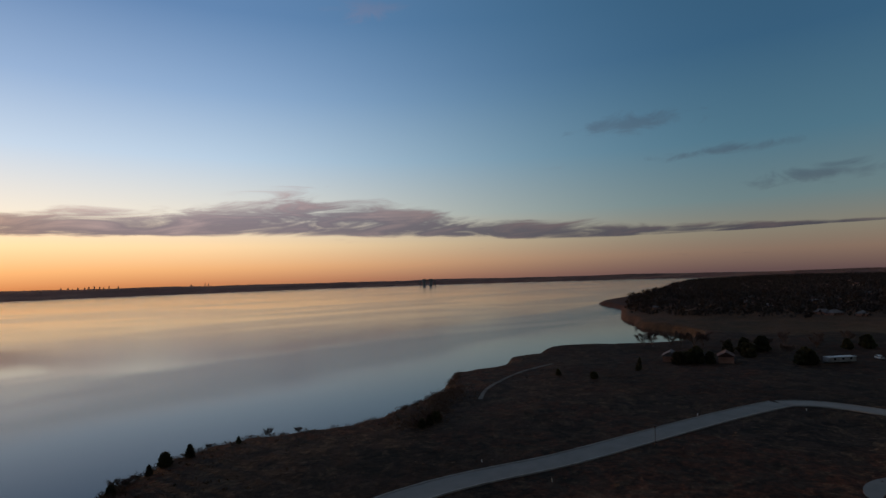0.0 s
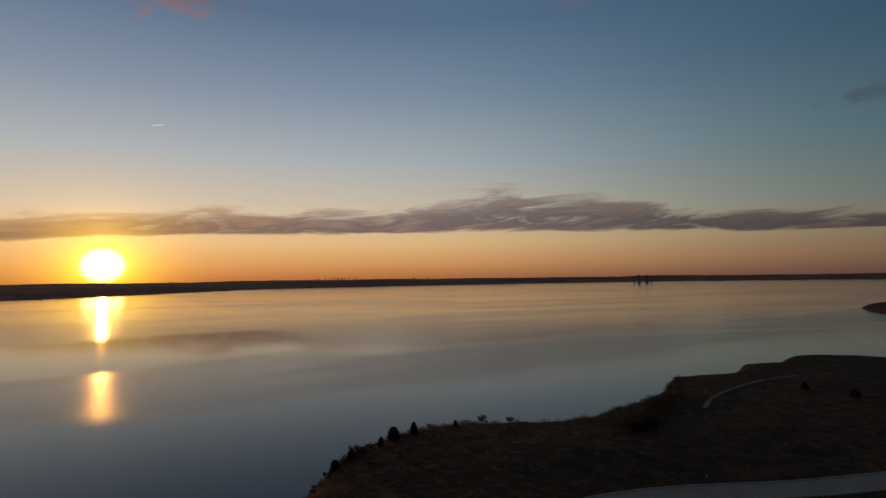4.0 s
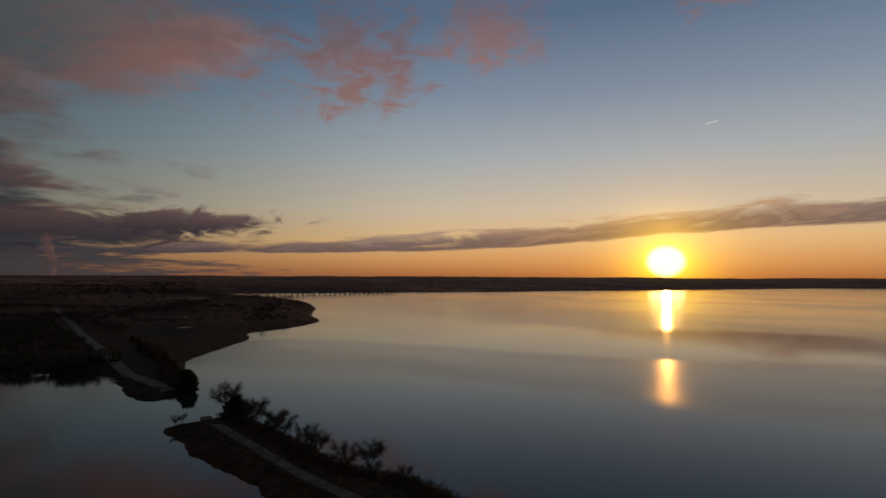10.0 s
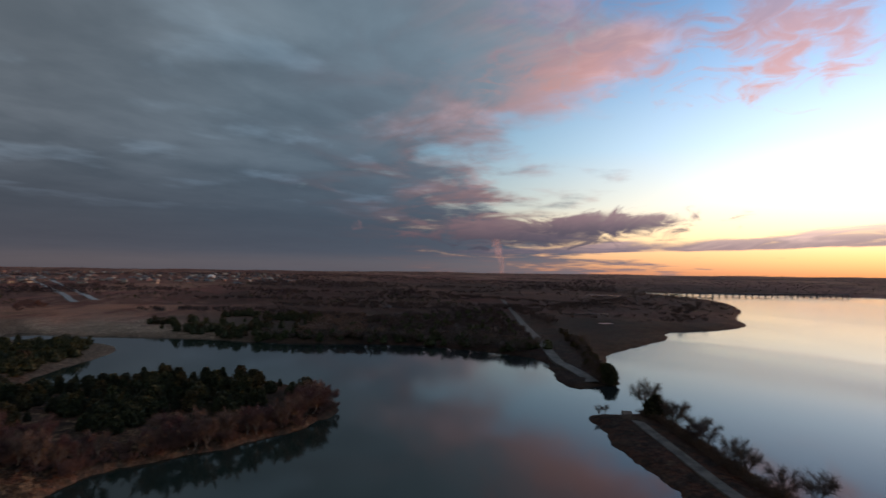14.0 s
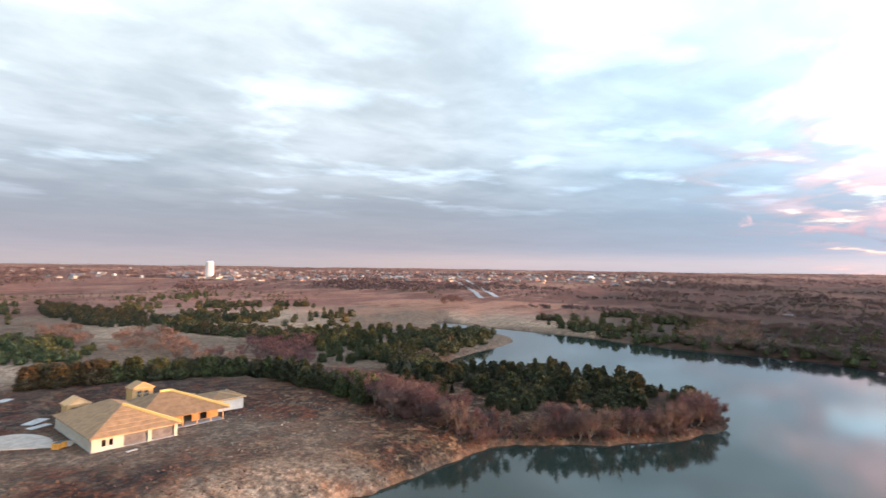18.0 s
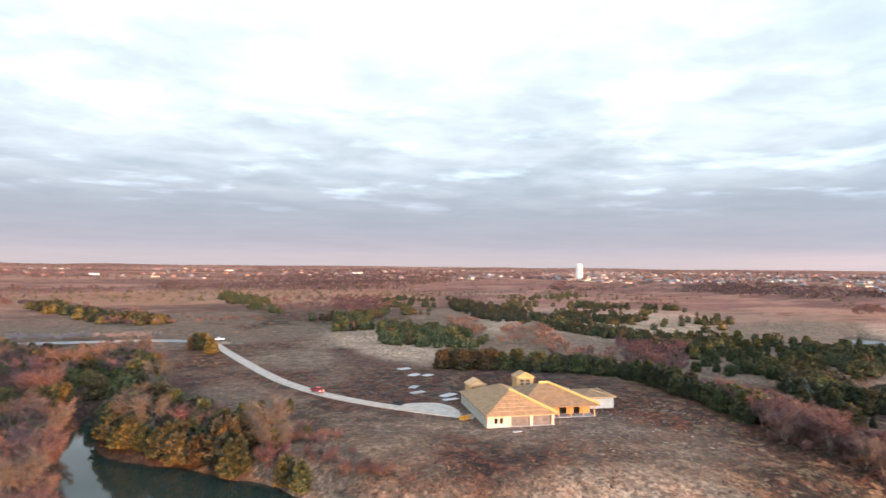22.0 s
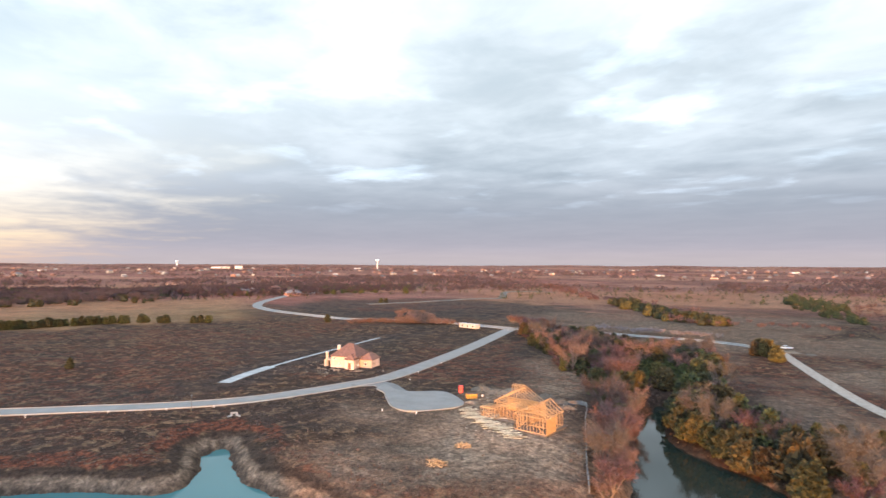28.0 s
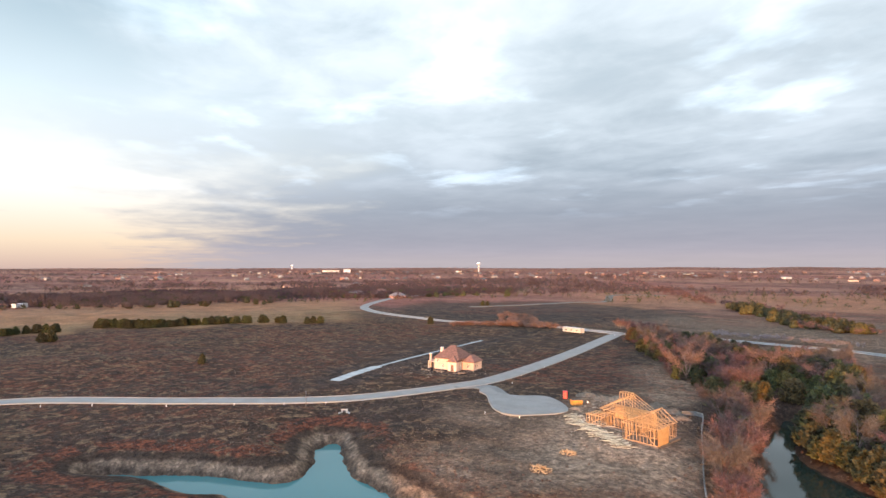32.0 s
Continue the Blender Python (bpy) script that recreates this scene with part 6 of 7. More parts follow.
        box_part("cap", c, WHITE, x - w / 2 - 0.12, x + w / 2 + 0.12, y - w / 2 - 0.12, y + w / 2 + 0.12, top, top + 0.18)
    for x in (-3.6, -0.4):
        box_part("porch_column", h, STUCCO, x - 0.25, x + 0.25, 0.2, 0.7, 0.0, 3.0)
    box_part("porch_beam", h, STUCCO, -3.9, 0.0, 0.2, 5.2, 3.0, 3.4)
    rnd = random.Random(4)
    for i in range(16):
        x, y = rnd.uniform(-5, 19), rnd.uniform(-6.5, -3.2)
        w = rnd.uniform(0.3, 0.7)
        s = tagged(new("rubble_heap", part("tmp", soft_box(-w, w, -w, w, -0.1, w * 0.9, w * 0.3), DIRT, None).data), "small heap of builder's rubble and clay", "rubble", "rubble round the house")
        s.matrix_basis = h.matrix_basis @ pose(x, y, 0.0, 0, 0, rnd.uniform(0, 90))
        bpy.data.objects.remove(bpy.data.objects["tmp"])
    return h


decked_house()
framed_house()
stucco_house()


def cottage(name, wide, deep, high, top, wall_mat, roof_mat, label):
    """A plain small house: body, gabled or hipped roof, door and windows."""
    h = new(name)
    part("wall", soft_box(0, wide, 0, deep, -1.0, high, 0.04), wall_mat, h)
    part("roof", hip(bmesh.new(), -0.5, wide + 0.5, -0.5, deep + 0.5, high, top, "x", deep * 0.42), roof_mat, h)
    for i in range(3):
        x = wide * (0.2 + 0.3 * i)
        box_part("window", h, PANE, x - 0.6, x + 0.6, -0.04, 0.1, 0.9, 2.2)
    return tagged(h, label, "house", "houses round the lake")


COTTAGES = [cottage("small_house", 15, 10, 3.0, 6.2, BRICK, GREYROOF, "brick house with grey hip roof among trees"),
            cottage("small_house", 17, 11, 3.2, 6.8, STUCCO, SHINGLE, "pale house with brown hip roof"),
            cottage("small_house", 13, 10, 5.6, 8.6, CREAM, GREYROOF, "two-storey cream house with grey roof"),
            cottage("small_house", 16, 10, 3.1, 6.0, CREAM, SHINGLE, "cream house with brown roof")]


def settle(points, seed, low=0.85, high=1.15, kinds=COTTAGES):
    rnd = random.Random(seed)
    points = dry([tuple(q) for q in points], 12)
    if not points:
        return
    p = np.array(points)
    for (x, y), z in zip(points, height_of(p[:, 0], p[:, 1])):
        k = rnd.choice(kinds)
        ob = copy_thing(k, pose(0, 0, 0))
        ob.matrix_basis = pose(x, y, float(z), 0, 0, rnd.choice((0, 90, 180, 270)) + rnd.uniform(-25, 25)) @ Matrix.Scale(rnd.uniform(low, high), 4)


def sector(n, r0, r1, a0, a1, seed, gap_):
    rnd = random.Random(seed)
    out = []
    for _ in range(n * 30):
        if len(out) >= n:
            break
        r, a = rnd.uniform(r0, r1), math.radians(rnd.uniform(a0, a1))
        p = (-r * math.sin(a), r * math.cos(a))
        if all((p[0] - q[0]) ** 2 + (p[1] - q[1]) ** 2 > gap_ * gap_ for q in out):
            out.append(p)
    return out


settle([(516, -550), (522, -600), (453, -545), (498, -615), (540, -585)], 1, 1.0, 1.25, COTTAGES[:2])
settle([(538, 163), (552, 150), (545, 180), (825, 252), (700, 300), (640, 260), (560, 330)], 2, 0.6, 0.8, COTTAGES[:1])
settle(sector(26, 620, 1700, -76, -60, 3, 40), 4, 0.6, 0.9, COTTAGES[:2])
settle(sector(70, 1350, 1800, 95, 138, 5, 30), 6, 0.9, 1.2)
settle(sector(18, 1300, 2600, 142, 205, 7, 60), 8, 0.8, 1.2)
settle(sector(16, 1000, 2600, 205, 254, 9, 60), 10, 0.8, 1.2)
for k, (x, y) in zip(COTTAGES, [(-1500, -900), (-1600, -700), (-1450, -1000), (-1700, -600)]):
    k.matrix_basis = pose(x, y, float(height_of([x], [y])[0]), 0, 0, 20)


def town():
    """The far town: hundreds of small gabled houses, joined."""
    rng = np.random.default_rng(33)
    n = 900
    r = rng.uniform(1500, 2900, n)
    a = np.radians(np.where(rng.uniform(0, 1, n) < 0.7, rng.uniform(92, 141, n), rng.uniform(141, 252, n)))
    x, y = -r * np.sin(a), r * np.cos(a)
    z = height_of(x, y)
    for mat, lo, hi, name in ((CREAM, 0, 130, "town_houses"), (BRICK, 130, 480, "town_houses"), (GREYROOF, 480, 900, "town_houses")):
        verts, faces = [], []
        for i in range(lo, hi):
            w, d_, h_ = rng.uniform(4, 7), rng.uniform(3, 5), rng.uniform(2.2, 4)
            m = pose(x[i], y[i], float(z[i]), 0, 0, float(rng.uniform(0, 360)))
            b_ = len(verts)
            for px_, py_, pz_ in ((-w, -d_, -2), (w, -d_, -2), (w, d_, -2), (-w, d_, -2), (-w, -d_, h_), (w, -d_, h_), (w, d_, h_), (-w, d_, h_), (-w, 0, h_ + 2.5), (w, 0, h_ + 2.5)):
                verts.append(m @ Vector((px_, py_, pz_)))
            faces += [tuple(b_ + k for k in f) for f in ((0, 1, 5, 4), (2, 3, 7, 6), (1, 2, 6, 9, 5), (3, 0, 4, 8, 7), (4, 5, 9, 8), (6, 7, 8, 9))]
        tagged(mesh_object(name, verts, faces, mat), "scattered small houses of the far town", "houses", kind="stuff")


town()


def cabin(x, y, turn, wide, deep, wall_mat, roof_mat, label):
    h = base("cabin", x, y, turn, label, "cabin")
    part("wall", wall(0, 0, 0, wide, 2.6, [(1.0, 2.0, 0.9, 2.0), (wide - 2.4, wide - 1.4, 0.0, 2.0)], low=-0.6), wall_mat, h)
    part("wall", wall(0.2, 0.2, 90, deep, 2.6, low=-0.6), wall_mat, h)
    part("wall", wall(wide, 0.2, 90, deep, 2.6, low=-0.6), wall_mat, h)
    part("wall", wall(0, deep, 0, wide, 2.6, low=-0.6), wall_mat, h)
    part("roof", hip(bmesh.new(), -0.5, wide + 0.5, -0.5, deep + 0.6, 2.6, 4.6, "x", 0.0), roof_mat, h)
    window(h, 1.5, 0.05, 0.9, 1.0, 1.1, 0)
    box_part("door", h, DARKM, wide - 2.38, wide - 1.42, 0.06, 0.12, 0.0, 2.0)
    return h


cabin(244, 143, 205, 9, 6, BRICK, GREYROOF, "low red-brick cabin with grey roof")
cabin(257, 124, 205, 9, 6, BRICK, SHINGLE, "low brick cabin with brown roof under trees")


def trailer(x, y, turn, long, wide, high, mat, label):
    """A site trailer: long body on wheels, windows and a door."""
    h = base("site_trailer", x, y, turn, label, "trailer")
    part("body", soft_box(-long / 2, long / 2, -wide / 2, wide / 2, 0.6, high, 0.12), mat, h)
    bm = bmesh.new()
    box(bm, -long / 2 - 0.05, long / 2 + 0.05, -wide / 2 - 0.05, wide / 2 + 0.05, high - 0.02, high + 0.12)
    part("roof", bm, WHITE, h)
    for x_ in (-long * 0.3, 0.0, long * 0.3):
        for s in (-1, 1):
            box_part("window", h, PANE, x_ - 0.5, x_ + 0.5, s * wide / 2 - 0.04, s * wide / 2 + 0.04, 1.5, 2.3)
    for x_ in (-1.0, 0.2):
        for s in (-1, 1):
            bm = tube(bmesh.new(), (x_, s * wide / 2 - 0.1, 0.4), (x_, s * wide / 2 - 0.35 * s - 0.1, 0.4), 0.4, 0.4, 12)
            part("wheel", bm, TYRE, h)
    box_part("chassis", h, STEEL, -long / 2, long / 2 + 1.2, -0.6, 0.6, 0.35, 0.6)
    return h


trailer(127, -322, 160, 14, 3.6, 3.2, CREAM, "long cream site trailer beside the street")
trailer(281, 84, 150, 13, 3.6, 2.6, SLAB, "long grey mobile home in a dark field")
trailer(672, -221, 120, 15, 5, 4.5, WHITE, "white trailer beside the golden field")


def vehicle(x, y, turn, mat, label, long=5.2):
    """A pickup: body, cab with glass, bed, four wheels, lamps."""
    h = base("pickup_truck", x, y, turn, label, "truck", lift=0.15)
    l = long / 2
    part("body", soft_box(-l, l, -0.95, 0.95, 0.42, 1.05, 0.12), mat, h)
    part("cab", soft_box(-0.6, 1.3, -0.85, 0.85, 1.0, 1.75, 0.2), mat, h)
    box_part("windscreen", h, PANE, 1.12, 1.33, -0.7, 0.7, 1.12, 1.6)
    for s in (-1, 1):
        box_part("side_window", h, PANE, -0.4, 1.05, s * 0.86 - 0.02, s * 0.86 + 0.02, 1.15, 1.6)
        box_part("headlight", h, WHITE, l - 0.05, l + 0.02, s * 0.7 - 0.18, s * 0.7 + 0.18, 0.7, 0.9)
        box_part("tail_light", h, RED, -l - 0.02, -l + 0.05, s * 0.8 - 0.1, s * 0.8 + 0.1, 0.7, 0.95)
        for x_ in (-l * 0.62, l * 0.62):
            w = part("wheel", tube(bmesh.new(), (x_, s * 0.72, 0.38), (x_, s * 0.97, 0.38), 0.38, 0.38, 14), TYRE, h)
            part("rim", tube(bmesh.new(), (x_, s * 0.95, 0.38), (x_, s * 0.99, 0.38), 0.22, 0.2, 10), WHITE, w)
    bm = bmesh.new()
    box(bm, -l + 0.15, -0.7, -0.75, 0.75, 1.04, 1.07)
    part("bed", bm, TYRE, h, "dark load bed")
    return h


vehicle(-51, -172.5, 108, CARRED, "red pickup on the gravel driveway")
vehicle(301, 75, 40, WHITE, "white pickup parked by the far cabins")
vehicle(-40, -312, 20, WHITE, "white pickup with lamps on at the road end")


def lamp_post(x, y, high, label):
    h = base("lamp_post", x, y, 0, label, "lamp post", "lamp posts on the street")
    part("pole", tube(bmesh.new(), (0, 0, -0.3), (0, 0, high), 0.11, 0.07, 8), STEEL, h)
    part("foot", tube(bmesh.new(), (0, 0, -0.1), (0, 0, 0.5), 0.22, 0.16, 8), STEEL, h)
    part("lantern", tube(bmesh.new(), (0, 0, high), (0, 0, high + 0.55), 0.18, 0.26, 8), STEEL, h)
    part("cap", tube(bmesh.new(), (0, 0, high + 0.55), (0, 0, high + 0.75), 0.3, 0.06, 8), STEEL, h)
    return h


lamp_post(119, 73, 4.0, "dark street lamp beside the shore road")
lamp_post(126, -112, 3.6, "dark street lamp beside the street")


def marker(x, y, label="small white utility post by the kerb"):
    h = base("utility_post", x, y, 0, label, "post", "utility posts along the street")
    part("post", tube(bmesh.new(), (0, 0, -0.2), (0, 0, 0.5), 0.12, 0.11, 8), WHITE, h)
    part("cap", tube(bmesh.new(), (0, 0, 0.5), (0, 0, 0.6), 0.14, 0.07, 8), WHITE, h)


for x, y in ((187, -67), (176, -76), (158, -88), (143, -100), (132, -109), (123, -117), (78, -133), (68, -134), (93, -185), (93, -205), (90, -172), (103, -325), (95, -332), (84, 74), (82, 92), (152, 80), (178, 62)):
    marker(x, y)


def crate(name, x, y, turn, size, mat, label, category, extra=None):
    h = base(name, x, y, turn, label, category)
    part("body", soft_box(-size[0] / 2, size[0] / 2, -size[1] / 2, size[1] / 2, 0.02, size[2], 0.08), mat, h)
    if extra:
        extra(h, size)
    return h


def toilet_parts(h, s):
    part("roof", soft_box(-s[0] / 2 - 0.06, s[0] / 2 + 0.06, -s[1] / 2 - 0.06, s[1] / 2 + 0.06, s[2], s[2] + 0.15, 0.05), RED, h)
    box_part("door", h, RED, -s[0] / 2 + 0.12, s[0] / 2 - 0.12, s[1] / 2, s[1] / 2 + 0.04, 0.1, s[2] - 0.15)


def skip_parts(h, s):
    for i in range(5):
        x = -s[0] / 2 + s[0] * (i + 0.5) / 5
        box_part("rib", h, ORANGE, x - 0.05, x + 0.05, s[1] / 2, s[1] / 2 + 0.08, 0.1, s[2] - 0.05)
    box_part("load", h, DARKM, -s[0] / 2 + 0.15, s[0] / 2 - 0.15, -s[1] / 2 + 0.15, s[1] / 2 - 0.15, s[2], s[2] + 0.05)


crate("portable_toilet", 66.5, -161.5, 25, (1.3, 1.3, 2.1), RED, "red portable toilet beside the turning circle", "toilet", toilet_parts)
crate("waste_skip", 61, -156.5, 40, (3.2, 1.8, 1.5), ORANGE, "orange waste skip at the building plot", "skip", skip_parts)
crate("waste_skip", -76.5, -125.5, 20, (2.6, 1.6, 1.3), ORANGE, "orange waste skip beside the unfinished house", "skip", skip_parts)
part_wheel = base("spare_wheel", 58.5, -159, 20, "black wheel of a site trailer", "wheel")
part("tyre", tube(bmesh.new(), (0, -0.2, 0.6), (0, 0.2, 0.6), 0.6, 0.6, 14), TYRE, part_wheel)
part("rim", tube(bmesh.new(), (0, -0.22, 0.6), (0, 0.22, 0.6), 0.32, 0.32, 12), WHITE, part_wheel)


def culvert():
    h = base("culvert_head", 112.5, -114.0, 215, "pale concrete culvert head in the ditch", "culvert", lift=-0.4)
    bm = wall(-0.95, 0, 0, 1.9, 1.5, [(0.5, 1.4, 0.3, 1.15)], 0.3)
    part("headwall", bm, KERB, h)
    for s in (-1, 1):
        bm = bmesh.new()
        box(bm, 0, 0.9, 0, 0.25, 0, 0.8, pose(0.95 * s, 0, 0, 0, 0, -50 if s > 0 else -130))
        part("wing_wall", bm, KERB, h)
    # closed near-black end gives the pipe mouth its shade
    part("pipe", tube(bmesh.new(), (0, 0.35, 0.72), (0, 2.0, 0.72), 0.42, 0.42, 14), DARKM, h, "dark plug in place of the shaded pipe mouth")


culvert()


def mound(x, y, w, d, high, turn, seed, mat=HEAP, label="heap of dug clay on the building plot"):
    bm = bmesh.new()
    n, high = 14, 0.72 * high
    grid = [[bm.verts.new((w * (i / n - 0.5), d * (j / n - 0.5), high * max(0.0, 1 - (2 * i / n - 1) ** 2) * max(0.0, 1 - (2 * j / n - 1) ** 2)
                           * (1 + 0.5 * noise.noise((i * 0.55 + seed, j * 0.55, seed * 3.1)) + 0.3 * noise.noise((i * 1.3, j * 1.3, seed))) - 0.06)) for j in range(n + 1)] for i in range(n + 1)]
    for i in range(n):
        for j in range(n):
            bm.faces.new((grid[i][j], grid[i + 1][j], grid[i + 1][j + 1], grid[i][j + 1]))
    ob = part("dirt_mound", bm, mat, None)
    ob.data.shade_smooth()
    ob.matrix_basis = pose(x, y, float(height_of([x], [y])[0]), 0, 0, turn)
    return tagged(ob, label, "dirt mound", "mounds on the building plots")


for i, a in enumerate(((62, -168, 7, 4, 1.6, 20), (57, -167, 6, 4, 1.3, 60), (52, -167, 8, 4, 1.8, 10), (46, -166, 6, 4, 1.4, 40), (41, -165, 8, 4, 1.7, 70), (36, -162, 6, 4, 1.4, 0), (33, -157, 6, 3, 1.1, 30), (59, -151, 4, 2.5, 0.9, 0),
                       (-40, -300, 9, 5, 1.2, 10), (-47, -296, 7, 4, 1.0, 60))):
    mound(*a, i + 1)


def planks():
    """Loose stacks of boards on the ground round the frame."""
    rnd = random.Random(9)
    bm = soft_box(-2.2, 2.2, -0.13, 0.13, 0, 0.09, 0.02)
    me = bpy.data.meshes.new("board")
    bm.to_mesh(me)
    bm.free()
    me.materials.append(plain("weathered_boards", (0.44, 0.34, 0.21), (0.66, 0.54, 0.36), 0.85, 1.5))
    for x, y, n, turn in ((58, -142, 11, 20), (54, -139.5, 11, 30), (50, -136, 12, 24), (46.5, -133.5, 11, 34), (43, -129.5, 9, 24), (60, -147, 9, 60), (52, -143, 8, 10)):
        s = base("board_stack", x - 4.0, y + 3.0, turn, "loose row of pale framing boards on the soil", "boards", "stacks of boards")
        for i in range(n):
            piece("board", me, s, pose(rnd.uniform(-1.3, 1.3), i * 0.55 - 2.6 + rnd.uniform(-0.2, 0.2), 0.02 + 0.1 * (i % 2), 0, 0, rnd.uniform(-16, 16)))
    for x, y, w, d, turn in ((-92, -196, 5, 3.2, 10), (-90, -183, 5, 3, 30), (-94, -180, 4, 2.6, 20), (-79, -158, 5, 2.6, 15), (-86, -151, 6, 3, 25), (-84, -146, 5, 2, 5), (-81, -165, 4, 2.4, 40), (-82, -110, 2.4, 0.8, 0)):
        ob = part("pale_sheet", soft_box(-w / 2, w / 2, -d / 2, d / 2, 0.0, 0.18, 0.05), SLAB, None)
        ob.matrix_basis = pose(x, y, float(height_of([x], [y])[0]) + 0.02, 0, 0, turn)
        tagged(ob, "pale sheet of board lying on dark soil", "sheet", "sheets by the unfinished house")


planks()


def scrap_heap(x, y, n, wide, seed):
    """A low heap of broken boards thrown together."""
    rnd = random.Random(seed)
    h = base("scrap_heap", x, y, 0, "low heap of orange timber offcuts on the clay", "scrap heap", "heaps of offcuts")
    me = bpy.data.meshes.new("offcut")
    bm = soft_box(-0.55, 0.55, -0.12, 0.12, -0.05, 0.05, 0.015)
    bm.to_mesh(me)
    bm.free()
    me.materials.append(LUMBER)
    for i in range(n):
        r, a = wide * rnd.random() ** 0.7, rnd.uniform(0, 6.283)
        piece("offcut", me, h, pose(r * math.cos(a), r * math.sin(a), 0.1 + 0.55 * (1 - r / wide) * rnd.uniform(0.5, 1.2), rnd.uniform(-25, 25), rnd.uniform(-25, 25), rnd.uniform(0, 180)) @ Matrix.Scale(rnd.uniform(0.5, 1.2), 4))


scrap_heap(48, -103.5, 60, 2.3, 1)
scrap_heap(47, -116, 46, 1.8, 2)


def debris(region, n, seed):
    """Broken blocks and offcuts strewn over turned soil."""
    rnd = random.Random(seed)
    spots = np.array(scatter(region, n, 0, seed))
    bm = bmesh.new()
    for (x, y), z in zip(spots, height_of(spots[:, 0], spots[:, 1])):
        w = 0.08 + 0.24 * rnd.random() ** 3
        m = pose(x, y, float(z) + 0.3 * w, rnd.uniform(-25, 25), rnd.uniform(-25, 25), rnd.uniform(0, 180)) @ Matrix.Diagonal((w * rnd.uniform(1.0, 3.0), w, w * 0.6, 1))
        bmesh.ops.create_cube(bm, size=1.0, matrix=m)
    tagged(part("strewn_debris", bm, plain("strewn_rubble", (0.13, 0.095, 0.07), (0.34, 0.27, 0.20), 0.9, 0.6), None), "pale broken blocks and offcuts strewn on red soil", "debris", kind="stuff")


debris([(-92, -113), (-100, -118), (-123, -119), (-144, -107), (-122, -82), (-106, -73), (-90, -85), (-84, -94)], 420, 61)
debris([(59, -142), (59, -166), (33, -167), (27, -140), (40, -120), (52, -128)], 260, 62)
debris([(147, -160), (140, -195), (118, -200), (106, -182), (112, -166), (126, -160)], 300, 63)


def flat_patch(name, outline, z_add, mat, label, category):
    """A paved patch with a rounded outline and a real edge."""
    line = curve(outline, True, 6)
    z = height_of(line[:, 0], line[:, 1])
    top = float(np.median(z)) + z_add
    bm = bmesh.new()
    up_ = [bm.verts.new((x, y, top)) for x, y in line]
    dn = [bm.verts.new((x, y, top - 0.9)) for x, y in line]
    bm.faces.new(up_)
    for i in range(len(up_)):
        j = (i + 1) % len(up_)
        bm.faces.new((up_[i], dn[i], dn[j], up_[j]))
    return tagged(part(name, bm, mat, None), label, category, kind="structure")


flat_patch("pavement_circle", [(93, -161), (86, -156), (80, -156), (72, -160), (63, -153), (60, -146), (65, -139), (71, -135), (77, -137), (83, -144), (88, -151), (93, -155)], 0.32, CONCRETE, "concrete turning circle at the street's end", "road")
strip("road_culdesac", ROAD_CULDESAC[:11], 7.0, CONCRETE, "short concrete street into the turning circle", "road", 0.125, kerb=False)
flat_patch("pavement_apron", [(-67, -143), (-73, -135), (-78, -131), (-80, -137), (-78, -144), (-70, -147)], 0.11, PALE_GRAVEL, "pale gravel apron before the unfinished house", "road")
flat_patch("pavement_lakeside_circle", [(119, 33), (129, 34), (139, 27), (142, 15), (135, 4), (122, 3), (113, 12), (112, 24)], 0.12, CONCRETE, "concrete turning circle near the cove", "road")
strip("ditch_water", DITCH[:8], 4.4, WETPAN, "pale strip of standing water in a drain", "water", 0.06, kerb=False)
strip("ditch_water", DITCH[7:], 1.6, WETPAN, "narrow pale strip of standing water in a drain", "water", 0.05, kerb=False)
strip("highway", curve([(-700, -262), (-800, -309), (-1000, -405), (-1875, -848)]), 7, KERB, "far pale highway lane towards the town", "road", 0.5, kerb=False)
strip("highway", curve([(-730, -251), (-830, -297), (-1050, -400), (-1960, -838)]), 7, KERB, "far pale highway lane beside the first", "road", 0.5, kerb=False)
strip("far_lane", curve([(300, -480), (250, -560), (215, -640), (240, -760), (180, -800)]), 9, GRAVEL, "far pale lane looping over a rise", "road", 0.4, kerb=False)


def low_wall():
    """Low concrete wall with a light coping along the plot's edge."""
    line = curve([(33, -161), (28.5, -163), (26, -148), (23, -132), (20.5, -118), (17.5, -104)], steps=8)
    seg = np.hypot(*np.diff(line, axis=0).T)
    far = np.concatenate([[0], np.cumsum(seg)])
    at = np.arange(0, far[-1], 2.0)
    x, y = np.interp(at, far, line[:, 0]), np.interp(at, far, line[:, 1])
    z = height_of(x, y)
    h = tagged(new("low_wall"), "low concrete wall with pale coping beside the creek", "wall")
    bm = soft_box(-0.12, 2.0, -0.1, 0.1, -0.8, 0.95, 0.02)
    panel = bpy.data.meshes.new("panel")
    bm.to_mesh(panel)
    bm.free()
    panel.materials.append(plain("grey_fence", (0.10, 0.095, 0.09), (0.19, 0.18, 0.165), 0.9, 0.7))
    bm = soft_box(-0.1, 2.02, -0.14, 0.14, 0.95, 1.05, 0.02)
    cap = bpy.data.meshes.new("coping")
    bm.to_mesh(cap)
    bm.free()
    cap.materials.append(plain("weathered_coping", (0.13, 0.12, 0.105), (0.25, 0.23, 0.20), 0.9, 1.2))
    for i in range(len(at) - 1):
        m = pose(x[i], y[i], float(z[i]), 0, 0, math.degrees(math.atan2(y[i + 1] - y[i], x[i + 1] - x[i])))
        piece("panel", panel, h, m)
        piece("coping", cap, h, m)


low_wall()


# ---- the distance ----
def polar(r, heading):
    a = math.radians(heading)
    return -r * math.sin(a), r * math.cos(a)


